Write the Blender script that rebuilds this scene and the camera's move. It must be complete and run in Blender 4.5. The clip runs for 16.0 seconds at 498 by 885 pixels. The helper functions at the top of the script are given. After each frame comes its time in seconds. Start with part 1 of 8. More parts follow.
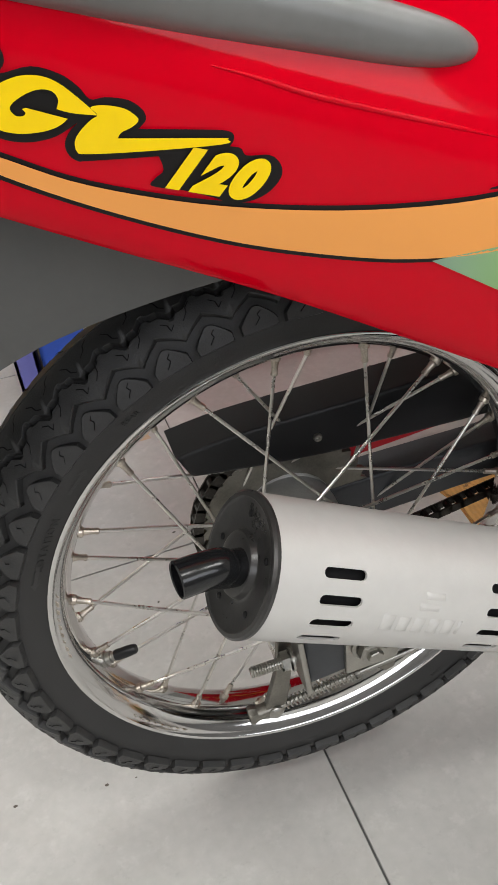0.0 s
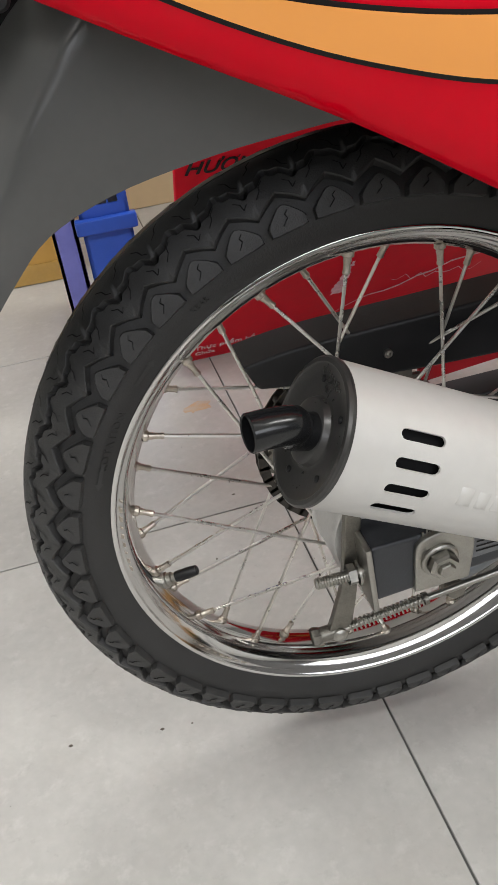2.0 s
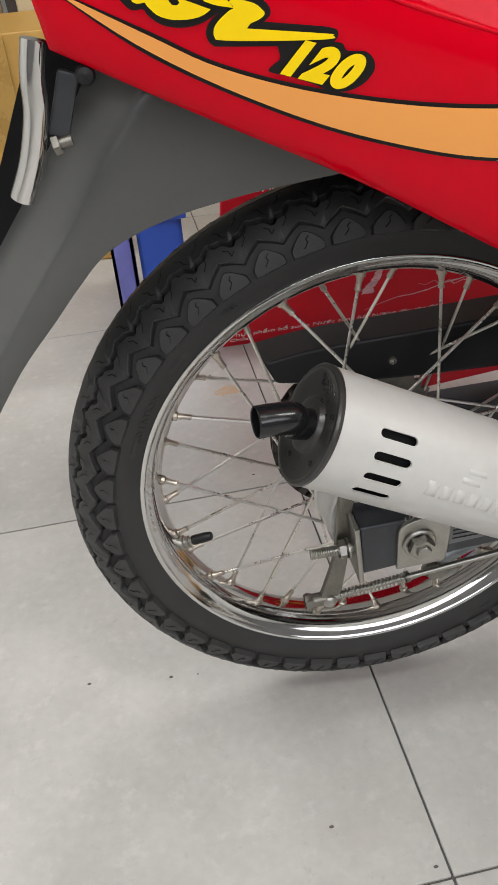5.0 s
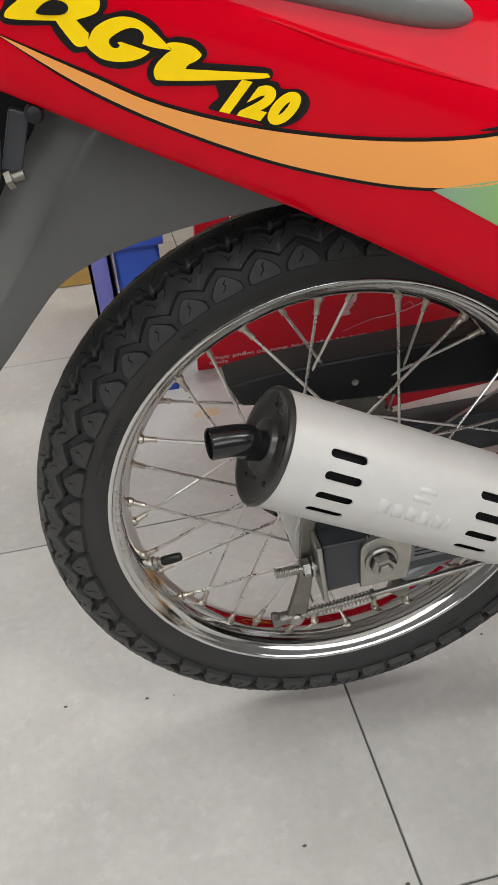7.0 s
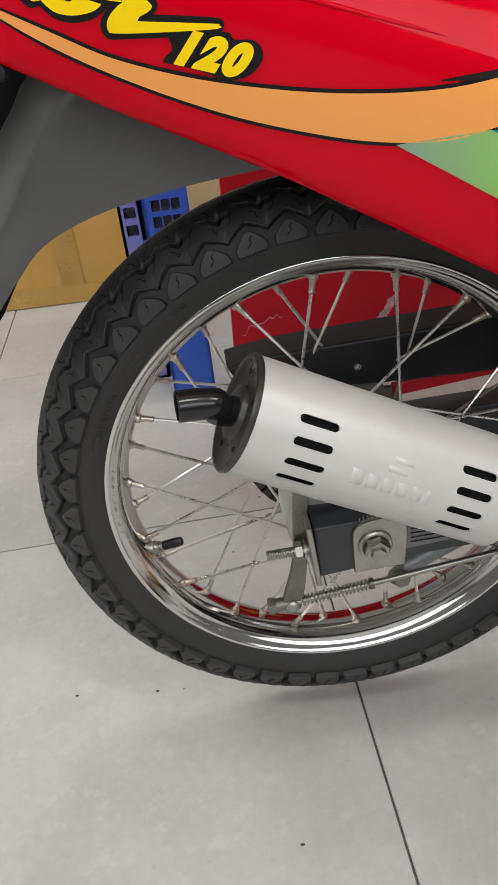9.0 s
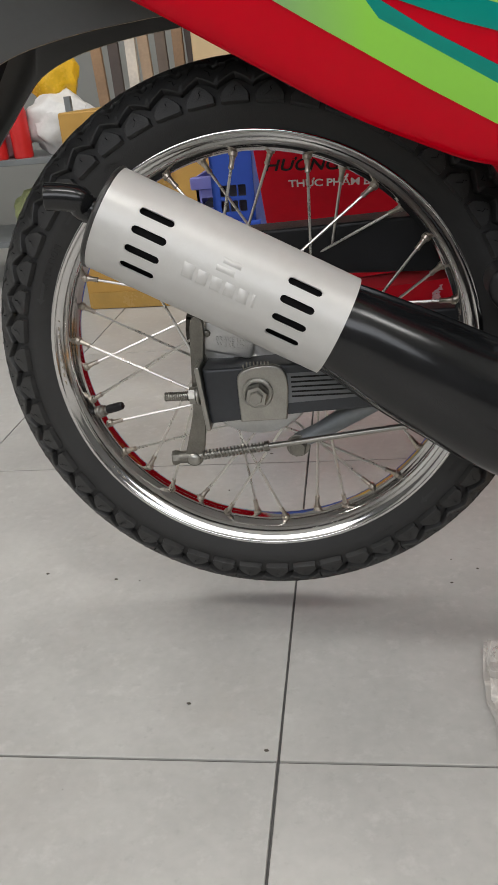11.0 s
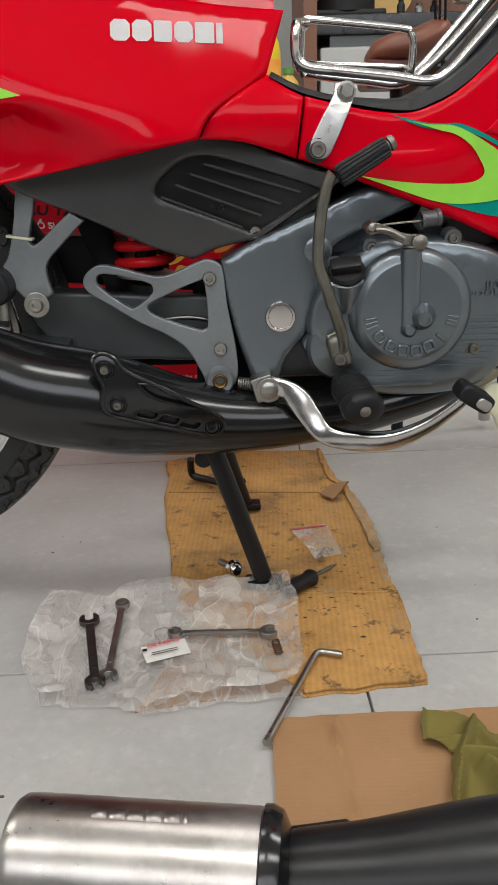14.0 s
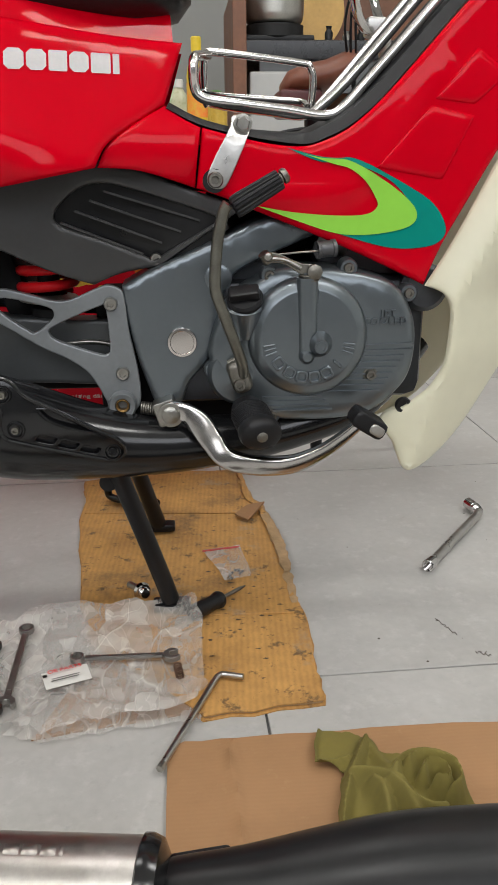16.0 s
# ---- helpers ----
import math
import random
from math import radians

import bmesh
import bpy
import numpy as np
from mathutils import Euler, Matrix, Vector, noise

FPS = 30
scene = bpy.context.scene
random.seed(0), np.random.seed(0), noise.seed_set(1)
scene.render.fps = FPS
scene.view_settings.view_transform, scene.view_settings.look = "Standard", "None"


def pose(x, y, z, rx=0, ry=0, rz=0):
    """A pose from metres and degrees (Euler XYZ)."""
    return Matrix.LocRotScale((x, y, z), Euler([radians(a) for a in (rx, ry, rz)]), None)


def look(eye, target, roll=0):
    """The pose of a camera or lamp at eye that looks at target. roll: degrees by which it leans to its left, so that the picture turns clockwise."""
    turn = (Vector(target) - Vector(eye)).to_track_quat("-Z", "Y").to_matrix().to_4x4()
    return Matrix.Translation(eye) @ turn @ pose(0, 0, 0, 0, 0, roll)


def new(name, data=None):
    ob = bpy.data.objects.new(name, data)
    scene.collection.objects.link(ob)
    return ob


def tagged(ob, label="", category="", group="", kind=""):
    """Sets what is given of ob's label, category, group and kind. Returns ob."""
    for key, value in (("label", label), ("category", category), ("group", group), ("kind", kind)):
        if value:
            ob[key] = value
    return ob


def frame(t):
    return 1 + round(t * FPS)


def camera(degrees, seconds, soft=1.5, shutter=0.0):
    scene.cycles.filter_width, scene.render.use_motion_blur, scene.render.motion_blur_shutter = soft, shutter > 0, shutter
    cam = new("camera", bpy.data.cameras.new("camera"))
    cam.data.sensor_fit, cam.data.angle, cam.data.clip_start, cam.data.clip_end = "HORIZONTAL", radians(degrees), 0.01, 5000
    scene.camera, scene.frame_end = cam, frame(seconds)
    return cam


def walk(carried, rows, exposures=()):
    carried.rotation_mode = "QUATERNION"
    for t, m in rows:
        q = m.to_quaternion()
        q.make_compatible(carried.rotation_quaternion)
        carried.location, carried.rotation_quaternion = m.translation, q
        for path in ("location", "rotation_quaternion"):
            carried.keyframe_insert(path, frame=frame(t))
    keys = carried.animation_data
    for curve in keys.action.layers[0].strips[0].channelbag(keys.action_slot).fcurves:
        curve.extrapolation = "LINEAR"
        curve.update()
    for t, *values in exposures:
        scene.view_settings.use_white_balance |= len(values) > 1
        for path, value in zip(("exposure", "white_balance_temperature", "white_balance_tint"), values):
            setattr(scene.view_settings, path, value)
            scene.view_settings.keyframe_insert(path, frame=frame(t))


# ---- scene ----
cam = camera(35.1, 16.0)
PATH = [
    (0, (-0.173, -0.460, 0.836), (0.232, 1.091, -0.358), -6.4),
    (0.5, (-0.172, -0.459, 0.789), (0.148, 1.128, -0.386), -7.2),
    (1, (-0.184, -0.475, 0.783), (0.086, 1.124, -0.388), -8.8),
    (1.5, (-0.201, -0.487, 0.77), (0.071, 1.119, -0.39), -8.5),
    (2, (-0.201, -0.493, 0.759), (0.082, 1.123, -0.384), -8.0),
    (2.5, (-0.202, -0.492, 0.757), (0.084, 1.132, -0.375), -7.3),
    (3, (-0.199, -0.493, 0.754), (0.074, 1.132, -0.38), -6.7),
    (3.5, (-0.2, -0.511, 0.754), (0.041, 1.109, -0.394), -5.8),
    (3.7, (-0.214, -0.532, 0.767), (0.014, 1.087, -0.385), -5.6),
    (5.8, (-0.178, -0.58, 0.82), (0.016, 1.027, -0.355), -5.1),
    (6, (-0.174, -0.583, 0.821), (0.026, 1.03, -0.345), -5.2),
    (6.5, (-0.174, -0.589, 0.821), (0.041, 1.036, -0.324), -5.3),
    (7, (-0.175, -0.589, 0.821), (0.048, 1.047, -0.307), -5.4),
    (7.5, (-0.175, -0.587, 0.819), (0.042, 1.06, -0.294), -5.6),
    (8, (-0.179, -0.584, 0.819), (0.019, 1.071, -0.286), -5.9),
    (8.5, (-0.168, -0.59, 0.81), (-0.028, 1.087, -0.271), -6.5),
    (9, (-0.117, -0.616, 0.779), (-0.052, 1.079, -0.28), -7.3),
    (9.2, (-0.087, -0.635, 0.753), (-0.076, 1.073, -0.288), -7.7),
    (11.5, (0.174, -0.854, 0.595), (-0.155, 0.955, -0.193), -5.2),
    (12, (0.256, -0.937, 0.603), (-0.007, 0.898, -0.147), -4.1),
    (12.5, (0.318, -0.956, 0.583), (0.138, 0.9, -0.142), -3.3),
    (13, (0.377, -0.963, 0.569), (0.272, 0.903, -0.141), -2.7),
    (13.5, (0.43, -0.981, 0.566), (0.392, 0.891, -0.137), -2.2),
    (14, (0.488, -0.983, 0.556), (0.506, 0.892, -0.141), -1.8),
    (14.5, (0.524, -0.983, 0.56), (0.59, 0.896, -0.122), -1.5),
    (15, (0.543, -0.983, 0.561), (0.641, 0.898, -0.113), -1.2),
    (15.5, (0.546, -0.985, 0.563), (0.669, 0.898, -0.102), -1.0),
    (16, (0.539, -0.99, 0.569), (0.695, 0.889, -0.096), -0.4),
]
walk(cam, [(t, look(eye, target, roll)) for t, eye, target, roll in PATH], [(0.0, 0.40), (3.6, 0.48), (6.0, 0.36), (9.2, 0.34), (11.4, 0.14), (13.0, 0.18), (14.5, 0.24), (16.0, 0.24)])

# ---- world and light: sky, with an assumed window band and assumed ceiling tubes ----
SUN_UP, SUN_TURN = radians(48), radians(200)
world = bpy.data.worlds.new("sky")
scene.world = world
world.use_nodes = True
wn = world.node_tree.nodes
sky = wn.new("ShaderNodeTexSky")
sky.sky_type, sky.sun_disc, sky.sun_elevation, sky.sun_rotation = "NISHITA", False, SUN_UP, SUN_TURN
wn["Background"].inputs["Strength"].default_value = 0.12
world.node_tree.links.new(sky.outputs[0], wn["Background"].inputs["Color"])


def area(name, m, sx, sy, power, color):
    lamp = bpy.data.lights.new(name, "AREA")
    lamp.shape, lamp.size, lamp.size_y, lamp.energy, lamp.color = "RECTANGLE", sx, sy, power, color
    ob = new(name, lamp)
    ob.matrix_world = m
    return ob


# assumed daylight from an unseen opening, sized to light the bike's near side
area("assumed_front_daylight", look((0.4, -3.42, 2.3), (0.4, 0.0, 0.8)), 5.0, 1.25, 50, (1.0, 0.99, 0.97))
# assumed ceiling lamps; count, places and watts set to fill under the bike
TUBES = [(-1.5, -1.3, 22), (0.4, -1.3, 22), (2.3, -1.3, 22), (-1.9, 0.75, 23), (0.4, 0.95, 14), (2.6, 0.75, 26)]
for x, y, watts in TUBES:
    area("assumed_tube_lamp", look((x, y, 3.0), (x, y, 0)), 1.3, 0.45, watts, (1.0, 0.99, 0.96))


# ---- materials ----
def mat(name, base, rough=0.5, metal=0.0, var=0.12, vscale=14.0, bump=0.0, bscale=300.0, coat=0.0, rvar=0.1, second=None, piece=0.0, spec=0.5):
    """A surface with variation at two scales, uneven gloss and fine relief."""
    m = bpy.data.materials.new(name)
    m.use_nodes = True
    nt = m.node_tree
    b = nt.nodes["Principled BSDF"]
    n1, n2 = nt.nodes.new("ShaderNodeTexNoise"), nt.nodes.new("ShaderNodeTexNoise")
    co = nt.nodes.new("ShaderNodeTexCoord")
    for n, s in ((n1, vscale), (n2, vscale * 9)):
        n.inputs["Scale"].default_value, n.inputs["Detail"].default_value = s, 6
        nt.links.new(co.outputs["Object"], n.inputs["Vector"])
    mixf = nt.nodes.new("ShaderNodeMath")
    mixf.operation = "MULTIPLY_ADD"
    mixf.inputs[1].default_value = 0.35
    nt.links.new(n2.outputs[0], mixf.inputs[0])
    s1 = nt.nodes.new("ShaderNodeMath")
    s1.operation, s1.inputs[1].default_value = "MULTIPLY", 0.65
    nt.links.new(n1.outputs[0], s1.inputs[0])
    nt.links.new(s1.outputs[0], mixf.inputs[2])
    ramp = nt.nodes.new("ShaderNodeValToRGB")
    lo = [c * (1 - var) for c in base] if second is None else list(second)
    hi = [min(1.0, c * (1 + var)) for c in base]
    ramp.color_ramp.elements[0].position, ramp.color_ramp.elements[1].position = 0.33, 0.67
    ramp.color_ramp.elements[0].color, ramp.color_ramp.elements[1].color = (*lo, 1), (*hi, 1)
    nt.links.new(mixf.outputs[0], ramp.inputs[0])
    last = ramp.outputs[0]
    if piece:
        info, hsv, mr = nt.nodes.new("ShaderNodeObjectInfo"), nt.nodes.new("ShaderNodeHueSaturation"), nt.nodes.new("ShaderNodeMapRange")
        mr.inputs[3].default_value, mr.inputs[4].default_value = 1 - piece, 1 + piece
        nt.links.new(info.outputs["Random"], mr.inputs[0])
        nt.links.new(mr.outputs[0], hsv.inputs["Value"])
        nt.links.new(last, hsv.inputs["Color"])
        last = hsv.outputs[0]
    nt.links.new(last, b.inputs["Base Color"])
    rr = nt.nodes.new("ShaderNodeMapRange")
    rr.inputs[1].default_value, rr.inputs[2].default_value = 0.3, 0.7
    rr.inputs[3].default_value, rr.inputs[4].default_value = max(0.02, rough - rvar * rough), min(1, rough + rvar)
    nt.links.new(mixf.outputs[0], rr.inputs[0])
    nt.links.new(rr.outputs[0], b.inputs["Roughness"])
    b.inputs["Metallic"].default_value = metal
    b.inputs["Specular IOR Level"].default_value = spec
    if coat:
        b.inputs["Coat Weight"].default_value, b.inputs["Coat Roughness"].default_value = coat, 0.05
    if bump:
        n3, bp = nt.nodes.new("ShaderNodeTexNoise"), nt.nodes.new("ShaderNodeBump")
        n3.inputs["Scale"].default_value, n3.inputs["Detail"].default_value = bscale, 3
        nt.links.new(co.outputs["Object"], n3.inputs["Vector"])
        bp.inputs["Strength"].default_value, bp.inputs["Distance"].default_value = bump, 0.002
        nt.links.new(n3.outputs[0], bp.inputs["Height"])
        nt.links.new(bp.outputs[0], b.inputs["Normal"])
    return m


RED = mat("red gloss paint", (0.56, 0.0, 0.009), 0.34, 0, 0.04, 5, coat=0.30, rvar=0.04, spec=0.0)
RED_IN = mat("red plastic edge", (0.40, 0.004, 0.012), 0.4, 0, 0.1, 8)
ORANGE = mat("orange vinyl", (0.80, 0.33, 0.08), 0.3, 0, 0.05, 10, coat=0.3, spec=0.1)
GREEN = mat("lime green vinyl", (0.27, 0.62, 0.07), 0.3, 0, 0.05, 10, coat=0.3, spec=0.1)
TEAL = mat("teal vinyl", (0.0, 0.23, 0.185), 0.3, 0, 0.06, 10, coat=0.3, spec=0.1)
YELLOW = mat("yellow vinyl", (0.88, 0.62, 0.0), 0.3, 0, 0.05, 10, coat=0.3, spec=0.1)
INK = mat("black vinyl", (0.008, 0.007, 0.007), 0.4, 0, 0.2, 10, spec=0.2)
SILVER_V = mat("silver vinyl", (0.46, 0.44, 0.44), 0.42, 0.3, 0.08, 40)
RUBBER = mat("tyre rubber", (0.024, 0.0235, 0.023), 0.58, 0, 0.25, 30, 0.15, 700, rvar=0.12)
# lighter than the carcass, so groove shade is helped by colour
RUBBER_B = mat("lighter tread rubber", (0.030, 0.0296, 0.0292), 0.50, 0, 0.25, 60, 0.2, 900)
PLASTIC = mat("dark grey plastic", (0.040, 0.040, 0.040), 0.33, 0, 0.12, 20, 0.08, 1500, rvar=0.06)
SPOKE_M = mat("bright galvanised steel", (0.66, 0.64, 0.60), 0.26, 1.0, 0.10, 40, rvar=0.1)
NIPPLE_M = mat("tarnished nipple steel", (0.48, 0.43, 0.37), 0.28, 1.0, 0.3, 90)
PLASTIC_B = mat("black plastic", (0.008, 0.008, 0.009), 0.4, 0, 0.2, 20, 0.1, 900, spec=0.35)
GREY_PL = mat("grey metallic plastic", (0.17, 0.17, 0.165), 0.38, 0.35, 0.1, 20)
CHROME = mat("chrome", (0.62, 0.61, 0.60), 0.07, 1.0, 0.05, 8, rvar=0.05)
STEEL = mat("zinc steel", (0.36, 0.35, 0.32), 0.32, 1.0, 0.15, 60, 0.1, 800)
DULL = mat("dull steel", (0.22, 0.21, 0.185), 0.42, 1.0, 0.25, 60, 0.15, 500)
SATIN = mat("brushed stainless", (0.46, 0.45, 0.43), 0.28, 1.0, 0.12, 40, 0.06, 300, rvar=0.15)
ALU = mat("cast aluminium", (0.62, 0.62, 0.61), 0.42, 0.85, 0.1, 40, 0.15, 500)
CASE = mat("grey engine paint", (0.165, 0.188, 0.204), 0.29, 0.8, 0.05, 16, rvar=0.04)
FRAME_G = mat("grey frame paint", (0.21, 0.225, 0.235), 0.36, 0.4, 0.1, 20, 0.05, 700)
SWING = mat("charcoal frame paint", (0.042, 0.045, 0.050), 0.36, 0.3, 0.15, 20, 0.06, 600)
WHITE_S = mat("pale silver silencer paint", (0.52, 0.51, 0.49), 0.34, 0.15, 0.05, 12, 0.05, 400)
EXH = mat("black enamel", (0.0075, 0.0078, 0.0085), 0.15, 0, 0.3, 14, 0.006, 120, rvar=0.05, spec=0.48)
CAP_B = mat("scuffed satin black steel", (0.030, 0.029, 0.028), 0.26, 0.1, 0.35, 30, 0.04, 300, rvar=0.2)
DULL_B = mat("dusty black enamel", (0.007, 0.007, 0.0075), 0.30, 0, 0.3, 10, 0.02, 60, rvar=0.12, spec=0.3)
EXH_M = mat("satin black enamel", (0.006, 0.006, 0.007), 0.36, 0, 0.3, 14, 0.05, 500, spec=0.35)
# vent floor darker than its panel: the recess's shade is in the colour
VENT = mat("darkened vent recess plastic", (0.010, 0.010, 0.0105), 0.28, 0, 0.12, 14, spec=0.4)
ALLOY = mat("polished alloy", (0.50, 0.485, 0.47), 0.15, 1.0, 0.05, 30, rvar=0.04)
CAP_C = mat("worn chrome", (0.60, 0.57, 0.55), 0.10, 1.0, 0.10, 20, rvar=0.15)
CREAM = mat("cream plastic", (0.68, 0.66, 0.50), 0.36, 0, 0.04, 6, coat=0.2)
# near black, put where hollows between parts lie in shade; also the tread cuts
DARK = mat("near black for gaps and cuts", (0.010, 0.010, 0.0105), 0.7, 0, 0.1, 10, spec=0.1)
SPRING_R = mat("red spring enamel", (0.55, 0.008, 0.012), 0.3, 0, 0.1, 20, coat=0.3, spec=0.1)


def fade(name, stops, axis=0):
    """Printed vinyl whose ink runs from one colour to another along the bike."""
    m = mat(name, (0.5, 0.5, 0.5), 0.3, 0, 0.05, 10, coat=0.3, spec=0.1)
    nt = m.node_tree
    co, sep, rng, ramp = (nt.nodes.new(n) for n in ("ShaderNodeTexCoord", "ShaderNodeSeparateXYZ", "ShaderNodeMapRange", "ShaderNodeValToRGB"))
    rng.inputs[1].default_value, rng.inputs[2].default_value = stops[0][0], stops[-1][0]
    nt.links.new(co.outputs["Object"], sep.inputs[0])
    nt.links.new(sep.outputs[axis], rng.inputs[0])
    nt.links.new(rng.outputs[0], ramp.inputs[0])
    el = ramp.color_ramp.elements
    el[0].color, el[1].color = (*stops[0][1], 1), (*stops[-1][1], 1)
    for x, c in stops[1:-1]:
        e = el.new((x - stops[0][0]) / (stops[-1][0] - stops[0][0]))
        e.color = (*c, 1)
    nt.links.new(ramp.outputs[0], nt.nodes["Principled BSDF"].inputs["Base Color"])
    return m


LIME = (0.27, 0.62, 0.07)
GREEN_A = fade("grey to lime vinyl", ((0.01, (0.22, 0.33, 0.24)), (0.05, (0.24, 0.42, 0.16)), (0.11, LIME)))
GREEN_B = fade("blue to lime vinyl", ((0.06, (0.05, 0.06, 0.22)), (0.11, (0.10, 0.13, 0.26)), (0.16, (0.24, 0.40, 0.20)), (0.21, LIME)))
ORANGE_F = fade("orange to brown vinyl", ((0.06, (0.80, 0.33, 0.08)), (0.115, (0.48, 0.22, 0.08)), (0.145, (0.03, 0.02, 0.015))))


# ---- building helpers ----
from mathutils.geometry import delaunay_2d_cdt


def finish(bm, sharp=38, flat=False):
    bmesh.ops.remove_doubles(bm, verts=bm.verts, dist=1e-5)
    bmesh.ops.recalc_face_normals(bm, faces=bm.faces)
    for f in bm.faces:
        f.smooth = not flat
    for e in bm.edges:
        if len(e.link_faces) == 2 and e.calc_face_angle(0) > radians(sharp):
            e.smooth = False
    return bm


def part(name, bm, material, parent=None, label="", sharp=38):
    """Links a bmesh as one mesh object under a thing or a part, kept where it was modelled."""
    finish(bm, sharp)
    me = bpy.data.meshes.new(name)
    bm.to_mesh(me)
    bm.free()
    for m in material if isinstance(material, (list, tuple)) else (material,):
        me.materials.append(m)
    ob = new(name, me)
    if 40 < len(me.polygons) < 40000:
        wn_mod = ob.modifiers.new("even_shading", "WEIGHTED_NORMAL")
        wn_mod.keep_sharp = True
    if parent is not None:
        ob.parent = parent
        if parent.type == "EMPTY":  # a part's own place is the world's, so that only things shift
            ob.matrix_parent_inverse = Matrix.Translation(parent.location).inverted()
    if label:
        tagged(ob, label)
    return ob


def thing(name, place, label, category, group="", kind=""):
    ob = tagged(new(name), label, category, group, kind)
    ob.empty_display_size = 0.05
    ob.location = place
    bpy.context.view_layer.update()
    return ob


def smooth(pts, n=5, closed=True):
    """A soft line through the points; a point with a third value is a corner."""
    out, k = [], len(pts)
    for i in range(k if closed else k - 1):
        p1, p2 = pts[i], pts[(i + 1) % k]
        p0 = p1 if len(p1) > 2 or (not closed and i == 0) else pts[i - 1]
        p3 = p2 if len(p2) > 2 or (not closed and i == k - 2) else pts[(i + 2) % k]
        a, b, c, d = (np.array(p[:2], float) for p in (p0, p1, p2, p3))
        for j in range(n):
            t = j / n
            out.append(0.5 * (2 * b + (c - a) * t + (2 * a - 5 * b + 4 * c - d) * t * t + (3 * b - a - 3 * c + d) * t**3))
    if not closed:
        out.append(np.array(pts[-1][:2], float))
    return [(float(p[0]), float(p[1])) for p in out]


def curve3(pts, n=6):
    """A soft line through points of any dimension (places, and radii if given)."""
    pts = [np.array(p, float) for p in pts]
    out = []
    for i in range(len(pts) - 1):
        a, b, c, d = pts[max(i - 1, 0)], pts[i], pts[i + 1], pts[min(i + 2, len(pts) - 1)]
        for j in range(n):
            t = j / n
            out.append(0.5 * (2 * b + (c - a) * t + (2 * a - 5 * b + 4 * c - d) * t * t + (3 * b - a - 3 * c + d) * t**3))
    return out + [pts[-1]]


def within(px, py, loop):
    """Which of the places lie inside a closed line."""
    a = np.array(loop, float)
    b = np.roll(a, -1, axis=0)
    hit = np.zeros(len(px), bool)
    for (x0, y0), (x1, y1) in zip(a, b):
        cross = ((y0 > py) != (y1 > py)) & (px < (x1 - x0) * (py - y0) / (y1 - y0 + 1e-15) + x0)
        hit ^= cross
    return hit


def clear_of(p, loops):
    """How far places in the plan of a panel lie from its edges."""
    best = np.full(len(p), 1e9)
    for loop in loops:
        a = np.array(loop, float)
        d = np.roll(a, -1, axis=0) - a
        n = np.maximum((d * d).sum(1), 1e-14)
        for k in range(len(a)):
            t = np.clip(((p - a[k]) @ d[k]) / n[k], 0, 1)
            best = np.minimum(best, np.hypot(*(p - a[k] - t[:, None] * d[k]).T))
    return best


def filled(outline, holes=(), grid=9.0, rings=(), lines=()):
    """A flat panel in x and z, evenly meshed, with rings of points along its edges."""
    loops = [outline, *holes]
    a = np.array(outline, float)
    extra = []
    lo, hi = a.min(0), a.max(0)
    if grid < 5:
        nx, nz = max(2, int((hi[0] - lo[0]) / grid)), max(2, int((hi[1] - lo[1]) / grid))
        gx, gz = np.meshgrid(np.linspace(lo[0], hi[0], nx + 1), np.linspace(lo[1], hi[1], nz + 1))
        g = np.stack([gx.ravel(), gz.ravel()], 1)
        far = max([grid * 0.45] + [r * 1.25 for r in rings])
        g = g[within(g[:, 0], g[:, 1], outline)]
        if len(g):
            g = g[clear_of(g, loops) > far]
        if len(lines) and len(g):
            g = g[clear_of(g, [lines[len(lines) // 2]]) > 0.012]
        extra.append(g)
    for l in lines:
        q = np.array(l, float)
        q = q[within(q[:, 0], q[:, 1], outline)]
        extra.append(q[clear_of(q, loops) > max([0.003] + [r * 1.25 for r in rings])])
    for r in rings:
        for loop in loops:
            l = np.array(loop, float)
            t = np.roll(l, -1, 0) - np.roll(l, 1, 0)
            t /= np.maximum(np.linalg.norm(t, axis=1), 1e-9)[:, None]
            n = np.stack([t[:, 1], -t[:, 0]], 1)
            for sgn in (1, -1):
                q = l + n * r * sgn
                q = q[within(q[:, 0], q[:, 1], outline)]
                if len(q):
                    q = q[clear_of(q, loops) > r * 0.93]
                extra.append(q)
    flat, edges = [], []
    for loop in loops:
        k = len(flat)
        flat += [Vector((float(p[0]), float(p[1]))) for p in loop]
        edges += [(k + i, k + (i + 1) % len(loop)) for i in range(len(loop))]
    flat += [Vector((float(p[0]), float(p[1]))) for q in extra for p in q]
    vs, _, faces, _, _, _ = delaunay_2d_cdt(flat, edges, [], 0, 1e-6)
    c = np.array([np.mean([vs[i][:] for i in f], axis=0) for f in faces])
    keep = within(c[:, 0], c[:, 1], outline)
    for h in holes:
        keep &= ~within(c[:, 0], c[:, 1], h)
    bm = bmesh.new()
    bv = [bm.verts.new((v[0], 0, v[1])) for v in vs]
    for f, k in zip(faces, keep):
        if k:
            bm.faces.new([bv[i] for i in f])
    bmesh.ops.delete(bm, geom=[v for v in bm.verts if not v.link_faces], context="VERTS")
    return bm


def dense(loop, most):
    """The closed line with no gap between its points longer than most."""
    out = []
    for p, q in zip(loop, loop[1:] + loop[:1]):
        n = max(1, math.ceil(math.hypot(q[0] - p[0], q[1] - p[1]) / most))
        out += [(p[0] + (q[0] - p[0]) * i / n, p[1] + (q[1] - p[1]) * i / n) for i in range(n)]
    return out


